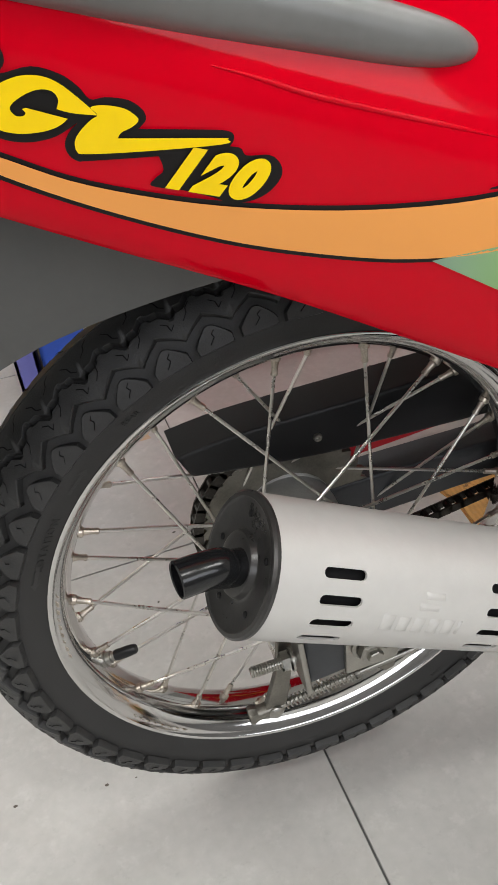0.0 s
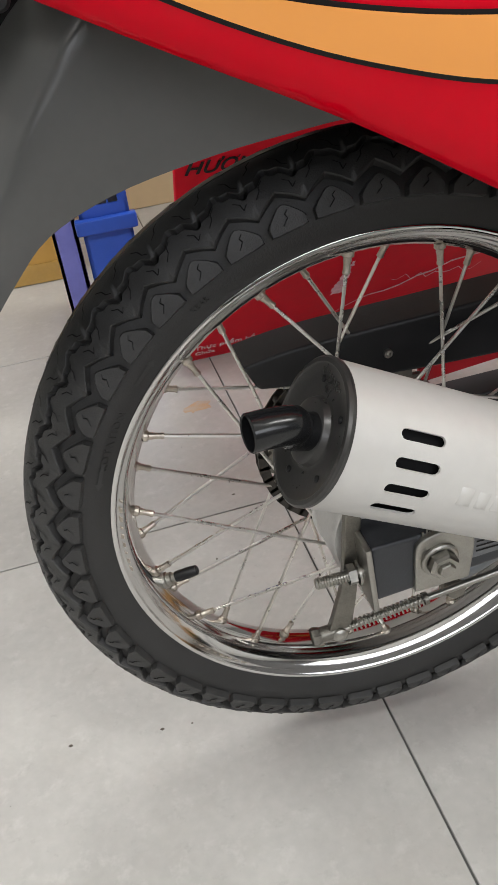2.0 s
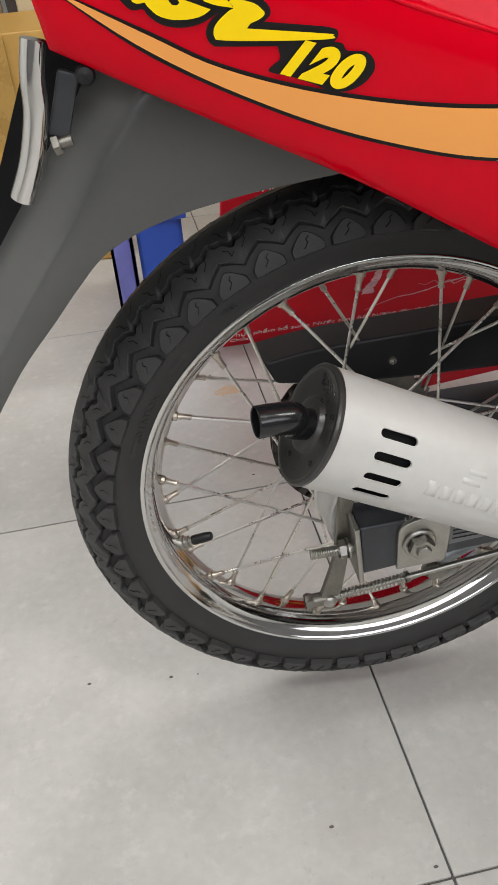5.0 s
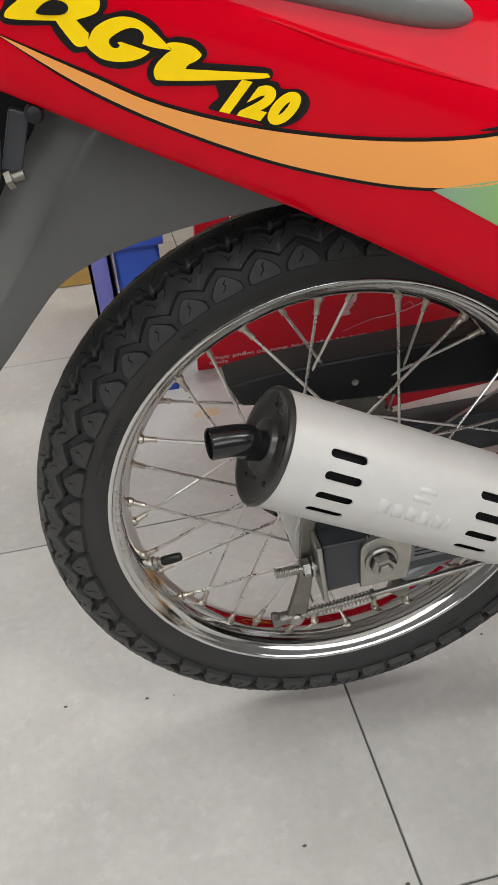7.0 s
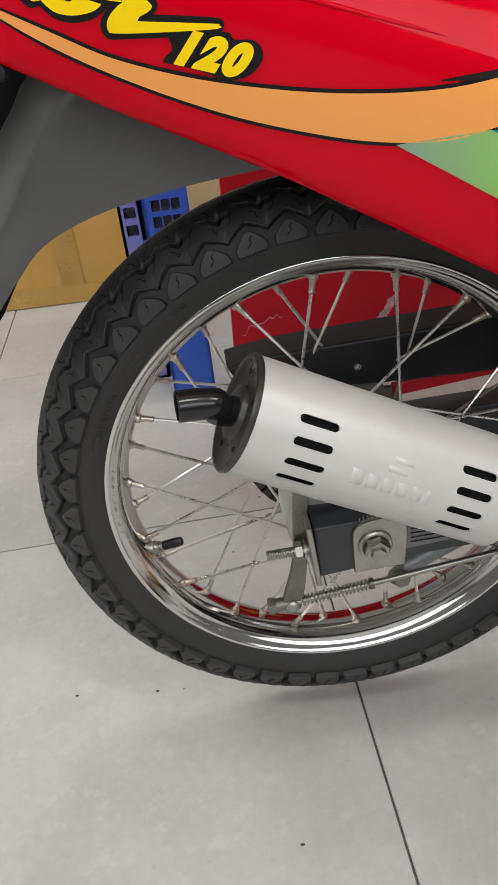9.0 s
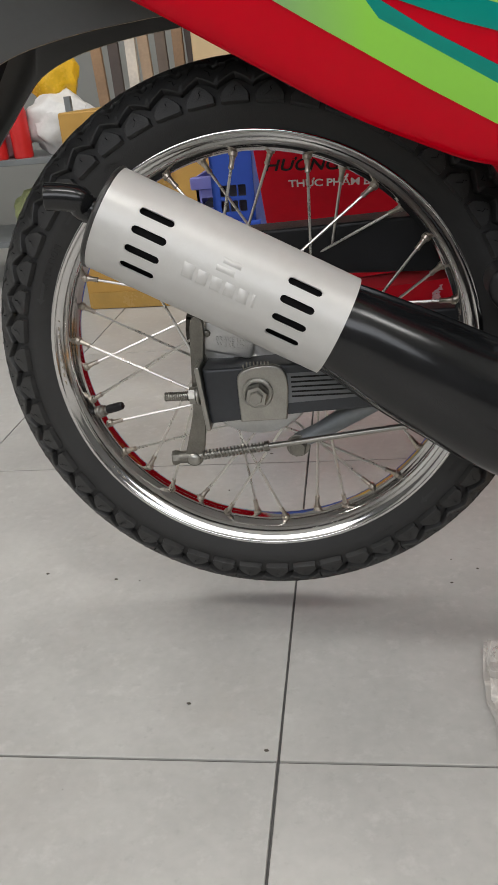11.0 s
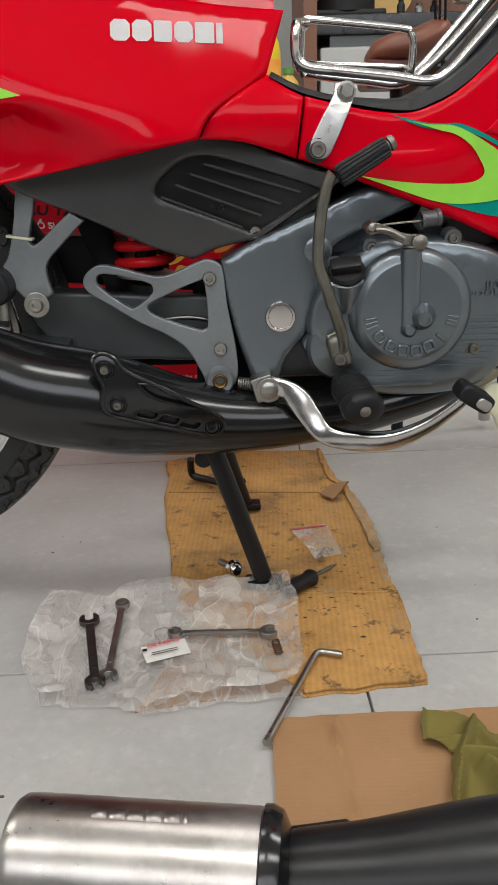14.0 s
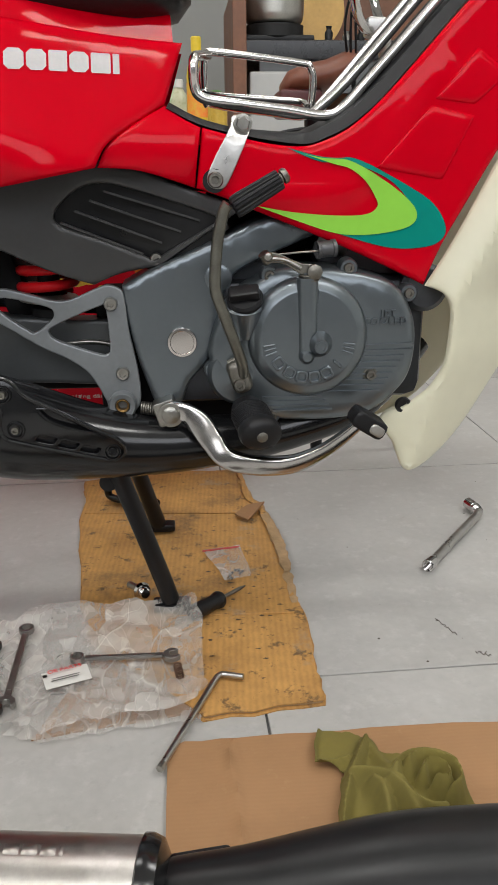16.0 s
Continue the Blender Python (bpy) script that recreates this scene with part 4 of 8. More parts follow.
# ---- swing arm, rear brake, chain ----
arm_line = [(-0.052, 0.356), (-0.05, 0.300), (0.05, 0.309), (0.20, 0.315), (0.29, 0.318), (0.29, 0.352), (0.22, 0.361), (0.10, 0.360)]
arm = shell(arm_line, flat_at(-0.092), 0.034, 9, roll=0.004)
swing_arm = part("swing_arm", arm, SWING, bike, "charcoal box section swing arm")
part("swing_arm_far", shell([(x, z) for x, z in arm_line], flat_at(0.058), 0.03, 9, roll=0.004), SWING, bike)
part("arm_label", plate([(0.028, 0.320), (0.105, 0.325), (0.105, 0.352), (0.028, 0.350)], -0.0928, 0, roll=0.0), mat("faded label", (0.15, 0.155, 0.16), 0.5), swing_arm, "grey sticker with unreadable small print")
for i in range(5):
    z = 0.3465 - i * 0.0048
    part("print_line", plate([(0.032, z - 0.0012), (0.098 - 0.006 * (i % 2), z), (0.098 - 0.006 * (i % 2), z + 0.0017), (0.032, z + 0.0005)], -0.0934, 0, roll=0.0), INK, swing_arm)
part("end_plate", box((0.005, 0.042, 0.066), Matrix.Translation((-0.0535, -0.077, 0.328)) @ Matrix.Rotation(-0.08, 4, "Y"), 0.0018), STEEL, swing_arm, "zinc plated end plate")
adj = tube([(-0.094, -0.083, 0.327), (-0.05, -0.083, 0.328)], 0.0042, 12)
for i in range(12):
    lathe([(0.0042, 0), (0.0049, 0.0009), (0.0042, 0.0018)], along((-0.0935 + i * 0.0022, -0.083, 0.327), (0, -0.083, 0.329)), 12, adj)
lathe([(0.0085, 0), (0.0085, 0.006), (0, 0.006)], along((-0.0685, -0.083, 0.3275), (0, -0.083, 0.329)), 6, adj)
lathe([(0.0095, 0), (0.0095, 0.0018), (0, 0.0018)], along((-0.061, -0.083, 0.3277), (0, -0.083, 0.329)), 20, adj)
part("chain_adjuster", adj, STEEL, swing_arm, "threaded adjuster bolt")
tab = smooth([(-0.0185, 0.303, 1), (0.026, 0.3045, 1), (0.029, 0.335), (0.027, 0.352), (0.018, 0.359), (-0.002, 0.3585), (-0.0165, 0.352), (-0.019, 0.338)], 4)
part("axle_tab", plate(tab, -0.0965, 0.004, roll=0.002), STEEL, swing_arm, "zinc plated axle tab")
for i in range(9):
    part("index_notch", box((0.0012, 0.001, 0.0045), Matrix.Translation((-0.012 + i * 0.0034, -0.0925, 0.3545 + (0.0035 if i in (0, 8) else 0.006)))), DULL, swing_arm)
nut = lathe([(0.0150, 0), (0.0150, 0.002), (0.0135, 0.003), (0.0118, 0.003)], facing(0.0, -0.0968, 0.333), 28)
lathe([(0.0118, 0.0025), (0.0118, 0.009), (0.0102, 0.0112), (0.0068, 0.0112), (0.0066, 0.0142), (0.0058, 0.015), (0, 0.015)], facing(0.0, -0.0968, 0.333) @ Matrix.Rotation(0.25, 4, "Z"), 6, nut)
part("axle_nut", nut, STEEL, swing_arm, "flanged axle nut", 25)
# brake panel with its wear mark
panel = lathe([(0.0, 0.066), (0.02, 0.066), (0.026, 0.060), (0.045, 0.058), (0.0595, 0.055), (0.0625, 0.050), (0.0625, 0.015)], Matrix.Translation((AX, 0, AZ)) @ OUT, 48)
box((0.05, 0.012, 0.030), Matrix.Translation((-0.028, -0.062, 0.376)) @ Matrix.Rotation(0.25, 4, "Y"), 0.004, panel)
brake_panel = part("brake_panel", panel, ALU, bike, "cast aluminium brake panel")
for nm, x, z in (("BRAKE LINING", -0.0405, 0.3775), ("WEAR LIMIT", -0.0395, 0.3715)):
    part("wear_mark", words(nm, 0.0062, lambda a, b, h, x=x, z=z: Vector((x + a, -0.0690 - h, z + b)), radians(-8), 0, 0.0004), ALU, brake_panel)
part("panel_bolt", bolt(-0.048, -0.068, 0.385, 0.0035, 0.003, socket=False), DULL, brake_panel)
lever_line = smooth([(-0.0615, 0.400), (-0.050, 0.398), (-0.053, 0.36), (-0.058, 0.30), (-0.064, 0.262), (-0.068, 0.249), (-0.078, 0.246), (-0.0845, 0.254), (-0.078, 0.278), (-0.070, 0.31), (-0.066, 0.36)], 4)
lever = part("brake_lever", plate(lever_line, -0.074, 0.005, roll=0.0015), DULL, bike, "zinc plated brake arm")
part("pin", bolt(-0.075, -0.0745, 0.2545, 0.0065, 0.004, socket=False), STEEL, lever)
part("clevis", tube([(-0.094, -0.07, 0.2545), (-0.075, -0.07, 0.2555)], 0.0065, 12), DULL, lever)
part("wing_nut", lathe([(0.0075, 0), (0.0085, 0.003), (0.0065, 0.008), (0, 0.008)], along((-0.098, -0.07, 0.2543), (-0.06, -0.07, 0.2555)), 8), DULL, lever)
part("return_spring", coil((-0.066, -0.072, 0.2575), (0.0, -0.072, 0.2655), 0.0046, 0.0009, 18, 6, 10), STEEL, lever, "coiled return spring")
part("brake_rod", tube([(-0.09, -0.072, 0.2545), (0.02, -0.072, 0.268), (0.155, -0.073, 0.286), (0.34, -0.07, 0.31)], 0.0030, 10), STEEL, bike, "thin steel brake rod")
part("rod_collar", lathe([(0.0055, 0), (0.0055, 0.004), (0, 0.004)], along((-0.001, -0.072, 0.2655), (0.02, -0.072, 0.268)), 14), DULL, lever)
link = tube([(0.030, -0.055, 0.262, 0.0085), (0.055, -0.055, 0.274, 0.009), (0.085, -0.055, 0.291, 0.0105), (0.13, -0.06, 0.318, 0.0105)], 0.009, 14, 4)
torque_link = part("torque_link", link, FRAME_G, bike, "grey torque link")
part("bolt", bolt(0.031, -0.06, 0.260, 0.0095, 0.008, hexed=True, washer=0.012), DULL, torque_link)
# sprocket, chain and chain case on the far side
teeth = 38
ring = []
for k in range(teeth * 2):
    r = 0.083 if k % 2 == 0 else 0.0765
    ring.append((AX + r * math.cos(math.pi * k / teeth), AZ + 0.012 + r * math.sin(math.pi * k / teeth)))
sprocket = part("sprocket", shell(ring, flat_at(0.06), 0.005, 9, [[(AX + 0.045 * math.cos(a), AZ + 0.012 + 0.045 * math.sin(a)) for a in np.linspace(0, 2 * math.pi, 24, endpoint=False)]]), DULL, bike, "dull steel rear sprocket")


def link_piece(bm, a, b, y):
    a, b = Vector((a[0], 0, a[1])), Vector((b[0], 0, b[1]))
    d = (b - a)
    mid = (a + b) / 2
    m = Matrix.Translation((mid.x, y, mid.z)) @ Matrix.Rotation(-math.atan2(d.z, d.x), 4, "Y")
    for o in (-0.0055, 0.0055):
        box((d.length * 1.25, 0.0018, 0.009), m @ Matrix.Translation((0, o, 0)), 0.0, bm)
    tube([(a.x, y - 0.006, a.z), (a.x, y + 0.006, a.z)], 0.0042, 8, bm=bm)


chain_path = [(AX + 0.086 * math.cos(a), AZ + 0.012 + 0.086 * math.sin(a)) for a in np.linspace(radians(85), radians(275), 22)]
low = chain_path[-1]
chain_path += [(low[0] + 0.0127 * i, low[1] + 0.0022 * i) for i in range(1, 38)]
top = chain_path[0]
chain_path = [(top[0] + 0.0127 * i, top[1] - 0.0012 * i) for i in range(37, 0, -1)] + chain_path
bm = bmesh.new()
for a, b in zip(chain_path, chain_path[1:]):
    link_piece(bm, a, b, 0.0625)
part("chain", bm, mat("oily chain steel", (0.06, 0.055, 0.05), 0.35, 0.9, 0.3, 80), bike, "oily drive chain")
case_line = smooth([(-0.103, 0.448, 1), (-0.092, 0.424, 1), (0.0, 0.412), (0.10, 0.406), (0.34, 0.400, 1), (0.34, 0.458, 1), (0.20, 0.462), (0.05, 0.458), (-0.05, 0.455)], 4)
case = part("chain_case", shell(case_line, flat_at(0.048), 0.04, 9, roll=0.004), PLASTIC_B, bike, "black plastic chain case")
part("screw", bolt(0.02, 0.0475, 0.432, 0.004, 0.003), STEEL, case)
part("chain_strip", plate([(0.06, 0.378), (0.22, 0.392), (0.22, 0.406), (0.06, 0.392)], 0.072, 0.004), RED_IN, bike, "red strip behind the chain")
# pillion footrest hanger
y_line = smooth([(0.258, 0.530, 1), (0.278, 0.528, 1), (0.2725, 0.50), (0.2655, 0.472), (0.272, 0.4665), (0.295, 0.4855), (0.312, 0.500, 1), (0.326, 0.4895, 1), (0.298, 0.4635), (0.280, 0.442), (0.284, 0.412, 1), (0.262, 0.397, 1), (0.247, 0.415), (0.231, 0.437), (0.2405, 0.455), (0.2495, 0.485)], 4)
hanger = part("footrest_hanger", plate(y_line, -0.104, 0.007, roll=0.003), FRAME_G, bike, "grey forked footrest hanger")
part("cable_tie", box((0.029, 0.0105, 0.003), Matrix.Translation((0.2555, -0.1005, 0.474)) @ Matrix.Rotation(0.15, 4, "Y"), 0.001), CREAM, hanger)
part("bolt", bolt(0.268, -0.114, 0.403, 0.008, 0.006, washer=0.0138), STEEL, hanger)
fold = smooth([(0.203, 0.436), (0.211, 0.4455), (0.229, 0.4455), (0.241, 0.437), (0.245, 0.422), (0.239, 0.409), (0.226, 0.405), (0.211, 0.412), (0.203, 0.424)], 4)
part("folded_footrest", shell(fold, flat_at(-0.135), 0.03, 0.02, roll=0.007), PLASTIC_B, bike, "folded black rubber footrest", 60)
part("footrest_pin", tube([(0.228, -0.10, 0.412), (0.226, -0.10, 0.385)], 0.007, 14), STEEL, hanger)
# shock absorber
shock = tube([(0.379, -0.03, 0.385), (0.387, -0.03, 0.54)], 0.013, 20)
lathe([(0.0, 0), (0.02, 0), (0.021, 0.012), (0.013, 0.02), (0.013, 0.03)], along((0.379, -0.03, 0.398), (0.387, -0.03, 0.54)), 24, shock)
shock_ob = part("shock_absorber", shock, PLASTIC_B, bike, "rear shock absorber")
part("spring", coil((0.381, -0.03, 0.426), (0.387, -0.03, 0.56), 0.031, 0.0062, 7.0, 10, 20), SPRING_R, shock_ob, "red enamelled coil spring")
part("collar", lathe([(0.02, 0), (0.034, 0), (0.034, 0.006), (0.022, 0.009)], along((0.3805, -0.03, 0.418), (0.387, -0.03, 0.56)), 28), STEEL, shock_ob)
# rider's footrest bracket
tri = smooth([(0.3155, 0.421), (0.3215, 0.433), (0.337, 0.4405), (0.360, 0.436), (0.394, 0.4265), (0.414, 0.4275), (0.445, 0.440), (0.457, 0.4425), (0.470, 0.437), (0.474, 0.425), (0.477, 0.39), (0.4845, 0.345), (0.4865, 0.312), (0.481, 0.296), (0.465, 0.288), (0.450, 0.297), (0.444, 0.312), (0.428, 0.341), (0.405, 0.359), (0.376, 0.3735), (0.345, 0.394), (0.322, 0.409)], 4)
tri_a = smooth([(0.3305, 0.4215), (0.3400, 0.4305), (0.386, 0.4195), (0.3935, 0.4110), (0.3885, 0.4030), (0.372, 0.3910), (0.3635, 0.3930), (0.340, 0.4100)], 3)
tri_b = smooth([(0.387, 0.3880), (0.393, 0.3975), (0.445, 0.4190), (0.4520, 0.4150), (0.4540, 0.3710), (0.4495, 0.3635), (0.440, 0.3640), (0.400, 0.3785)], 3)
bracket = part("footrest_bracket", plate(tri, -0.088, 0.006, [tri_a, tri_b], roll=0.0022), FRAME_G, bike, "grey pierced footrest bracket")
for x, z, r in ((0.458, 0.422, 0.0078), (0.467, 0.341, 0.0078)):
    part("bolt", bolt(x, -0.0885, z, r, 0.006), STEEL, bracket)
part("bracket_boss", lathe([(0.0075, 0.004), (0.009, 0.009), (0.0145, 0.010), (0.0165, 0.007), (0.0165, -0.01)], facing(0.465, -0.090, 0.304), 32), FRAME_G, bracket)
part("bore", lathe([(0.0080, 0.0085), (0.0072, 0.0095), (0.0055, 0.0075), (0.0055, -0.005), (0, -0.005)], facing(0.465, -0.090, 0.304), 24), mat("greasy brass", (0.25, 0.15, 0.05), 0.4, 0.7, 0.3, 90), bracket)
hang = tube([(0.34, -0.045, 0.36), (0.42, -0.055, 0.372), (0.455, -0.055, 0.368)], 0.003, 10, 5)
part("stop_switch_cable", hang, STEEL, bike, "steel brake cable end")
arm2 = shell(smooth([(0.24, 0.40), (0.30, 0.405), (0.40, 0.398), (0.47, 0.39), (0.47, 0.325), (0.38, 0.322), (0.28, 0.335)], 4), flat_at(-0.055), 0.03, 9, roll=0.006)
part("arm_pivot_casting", arm2, mat("dim grey casting paint", (0.075, 0.08, 0.082), 0.38, 0.3, 0.1, 20), bike, "grey swing arm pivot casting")
# black blocks added to close gaps that lie dark between the parts
part("underside_filler", box((0.30, 0.06, 0.10), Matrix.Translation((0.64, 0.02, 0.29)), 0.01), DARK, bike, "black filler block under the engine")
part("intake_filler", box((0.26, 0.06, 0.14), Matrix.Translation((0.70, 0.035, 0.505)) @ Matrix.Rotation(0.35, 4, "Y"), 0.01), DARK, bike, "black filler block behind the engine")
part("pivot_filler", box((0.24, 0.05, 0.09), Matrix.Translation((0.41, 0.035, 0.340)), 0.01), DARK, bike, "black filler block behind the swing arm pivot")
part("pivot_gap_filler", box((0.085, 0.10, 0.16), Matrix.Translation((0.478, 0.01, 0.345)), 0.006), DARK, bike, "black filler block round the swing arm pivot")
part("wheel_gap_filler", box((0.035, 0.11, 0.22), Matrix.Translation((0.325, 0.02, 0.47)) @ Matrix.Rotation(-0.35, 4, "Y"), 0.01), DARK, bike, "black filler block ahead of the rear wheel")


# ---- side panel, frame cover, engine ----
def panel_y(x, z):
    return -0.083 - 0.16 * max(0.0, 0.5 - x) + 0.10 * max(0.0, 0.50 - z) * 0.6


panel_line = smooth([(0.250, 0.548, 1), (0.343, 0.562), (0.411, 0.574), (0.455, 0.5745), (0.480, 0.569), (0.503, 0.564), (0.55, 0.545), (0.612, 0.525, 1), (0.588, 0.509, 1), (0.515, 0.461, 1), (0.473, 0.455), (0.441, 0.443, 1), (0.396, 0.459), (0.319, 0.497), (0.256, 0.5255)], 4)
vent_line = smooth([(0.404, 0.517), (0.412, 0.531), (0.434, 0.547), (0.462, 0.551), (0.50, 0.541), (0.560, 0.522), (0.585, 0.512, 1), (0.509, 0.4685, 1), (0.46, 0.489), (0.413, 0.507)], 4)
pb = shell(panel_line, panel_y, 0.004, 0.014, [vent_line], 0.005, 0.004)
side_panel = part("side_panel", pb, PLASTIC, bike, "dark grey plastic side panel with a slatted vent")
part("vent_floor", shell(grown(vent_line, 0.014), lambda x, z: panel_y(x, z) + 0.006 + 0.022 * (1 - step((x - 0.40) / 0.17)), 0.002, 0.008), VENT, side_panel, "recessed vent floor")
for k in range(4):
    x0, z0 = 0.410 + 0.016 * k, 0.511 + 0.0125 * k - 0.0006 * k * k
    x1, z1 = 0.497 + 0.0215 * k, 0.4755 + 0.0118 * k
    a, b = Vector((x0, panel_y(x0, z0) + 0.004, z0)), Vector((x1, panel_y(x1, z1) + 0.003, z1))
    d = (b - a).normalized()
    n = Vector((0, 1, 0))
    bm = bmesh.new()
    up = d.cross(n).normalized() * 0.0012
    vs = [bm.verts.new(p) for p in (a + up, b + up, b - up, a - up, a + up * 0.4 + n * 0.014, b + up * 0.4 + n * 0.006, b - up * 1.4 + n * 0.006, a - up * 1.4 + n * 0.014)]
    for f in ((0, 1, 2, 3), (4, 7, 6, 5), (0, 4, 5, 1), (1, 5, 6, 2), (2, 6, 7, 3), (3, 7, 4, 0)):
        bm.faces.new([vs[i] for i in f])
    part("slat", bm, PLASTIC, side_panel)
part("screw", bolt(0.511, -0.076, 0.4695, 0.0068, 0.004), STEEL, side_panel)

# neck between the cowl and the leg shield
def neck_y(x, z):
    d = (z - 0.585) / 0.045
    return -(0.118 - 0.045 * max(0.0, (x - 0.47)) / 0.09 * 0.4) + 0.022 * d * d * (1.0 if d > 0 else 0.6)


neck_line = smooth([(0.4555, 0.567, 1), (0.50, 0.5635), (0.557, 0.5455, 1), (0.560, 0.575), (0.5645, 0.6065, 1), (0.545, 0.616), (0.5275, 0.6285, 1), (0.50, 0.6125), (0.4685, 0.590)], 5)
nb = shell(neck_line, neck_y, 0.003, 0.008, roll=0.004, depth=0.003)
nf = mirrored(nb)
part("neck_panel", nb, RED, bike, "glossy red panel below the saddle nose")
part("neck_panel", nf, RED, bike)

cover_line = smooth([(0.4715, 0.437), (0.476, 0.4435), (0.504, 0.4585), (0.545, 0.476), (0.586, 0.493), (0.630, 0.512), (0.672, 0.520), (0.700, 0.506, 1), (0.690, 0.492, 1), (0.63, 0.468), (0.595, 0.447), (0.582, 0.405), (0.575, 0.37), (0.560, 0.345), (0.543, 0.325), (0.534, 0.303), (0.520, 0.297), (0.505, 0.300), (0.497, 0.32), (0.4865, 0.352), (0.477, 0.395)], 4)


def cover_y(x, z):
    return -0.090 + 0.10 * max(0.0, x - 0.58) + 0.05 * max(0.0, z - 0.47)


frame_cover = part("frame_cover", shell(cover_line, cover_y, 0.05, 0.02, roll=0.009, depth=0.008), CASE, bike, "grey painted frame plate")
part("chrome_cap", lathe([(0.0165, 0), (0.0175, 0.002), (0.0165, 0.004), (0.014, 0.0042), (0.0132, 0.003), (0, 0.0035)], facing(0.537, -0.0895, 0.376), 32), CAP_C, frame_cover, "chromed pivot cap")
part("boss", lathe([(0.0155, 0), (0.0155, 0.004), (0.012, 0.006), (0, 0.006)], facing(0.580, -0.088, 0.449), 24), CASE, frame_cover)

# engine
core = box((0.33, 0.15, 0.15), Matrix.Translation((0.665, 0.0, 0.37)), 0.02)
box((0.10, 0.11, 0.13), Matrix.Translation((0.77, 0.01, 0.475)) @ Matrix.Rotation(0.9, 4, "Y"), 0.01, core)
box((0.10, 0.12, 0.05), Matrix.Translation((0.60, 0.0, 0.46)), 0.01, core)
engine = part("engine", core, SWING, bike, "grey painted two-stroke engine")
head = bmesh.new()
for k in range(6):
    box((0.012, 0.10, 0.006), Matrix.Translation((0.752 + 0.014 * k, -0.02, 0.478 - 0.002 * k)), 0.001, head)
part("cylinder_fins", head, SWING, engine)
carb = tube([(0.735, -0.045, 0.480), (0.700, -0.045, 0.492)], 0.016, 18)
part("inlet_stub", tube([(0.79, -0.05, 0.475), (0.815, -0.05, 0.462), (0.83, -0.045, 0.43)], 0.013, 14, 4), PLASTIC_B, engine)
part("carburettor", carb, DULL, engine, "dirty carburettor body")
hose = tube([(0.715, -0.04, 0.485), (0.75, -0.055, 0.498), (0.79, -0.05, 0.492), (0.83, -0.03, 0.47)], 0.007, 12, 5)
part("hose", hose, PLASTIC_B, engine)
part("oil_pump_boss", lathe([(0.0, 0.0), (0.028, 0.0), (0.028, 0.03), (0.022, 0.036), (0, 0.036)], facing(0.822, -0.05, 0.432), 28), SWING, engine)

clutch_line = smooth([(0.624, 0.447), (0.640, 0.459), (0.660, 0.462), (0.690, 0.4605), (0.720, 0.4585), (0.745, 0.4535), (0.772, 0.4455), (0.791, 0.430), (0.804, 0.405), (0.809, 0.380), (0.8075, 0.350), (0.800, 0.327), (0.785, 0.309), (0.766, 0.294), (0.740, 0.2845), (0.700, 0.281), (0.660, 0.282), (0.630, 0.288), (0.605, 0.304), (0.586, 0.320), (0.573, 0.337), (0.567, 0.362), (0.571, 0.385), (0.580, 0.408), (0.600, 0.435)], 4)


def clutch_y(x, z):
    d = math.hypot(x - 0.69, z - 0.372)
    return -0.112 + 0.25 * max(0.0, d - 0.07) ** 1.4


cover = part("clutch_cover", shell(clutch_line, clutch_y, 0.05, 0.012, roll=0.014, depth=0.012), CASE, engine, "grey painted clutch cover", 50)
DX, DZ = 0.6795, 0.3845
disc = lathe([(0.0690, -0.004), (0.0682, 0.004), (0.0660, 0.0085), (0.0610, 0.0120), (0.0575, 0.0136), (0.0555, 0.0150), (0.0535, 0.0154), (0.03, 0.0172), (0, 0.018)], facing(DX, -0.112, DZ), 64)
part("clutch_dome", disc, CASE, engine, "round raised clutch dome", 50)
kick_boss = lathe([(0.038, -0.012), (0.0365, -0.002), (0.032, 0.003), (0.020, 0.005), (0.012, 0.009), (0, 0.009)], facing(0.602, -0.1045, 0.340), 40)
part("kick_shaft_boss", kick_boss, CASE, engine)
spout = lathe([(0.0118, 0), (0.0118, 0.078), (0.012, 0.083), (0.006, 0.084), (0.006, 0.088), (0, 0.088)], Matrix.Translation((0.678, -0.124, 0.369)) @ Matrix.Rotation(-0.02, 4, "Y"), 28)
box((0.0225, 0.02, 0.078), Matrix.Translation((0.678, -0.122, 0.406)), 0.006, spout)
part("clutch_spindle_housing", spout, CASE, engine, "upright clutch spindle housing")
knob = lathe([(0.016, 0), (0.0125, 0.006), (0.010, 0.014), (0.0075, 0.018), (0, 0.0185)], facing(0.690, -0.128, 0.379), 28)
lathe([(0.009, 0), (0.0085, 0.006), (0.005, 0.010), (0, 0.0105)], facing(0.676, -0.128, 0.3655), 24, knob)
part("dome_boss", knob, CASE, engine)
part("boss_highlight_ring", lathe([(0.0045, 0), (0.0062, 0.0005), (0.0062, 0.0012), (0.0045, 0.0015)], facing(0.690, -0.1462, 0.379), 20, closed=True), CASE, engine)
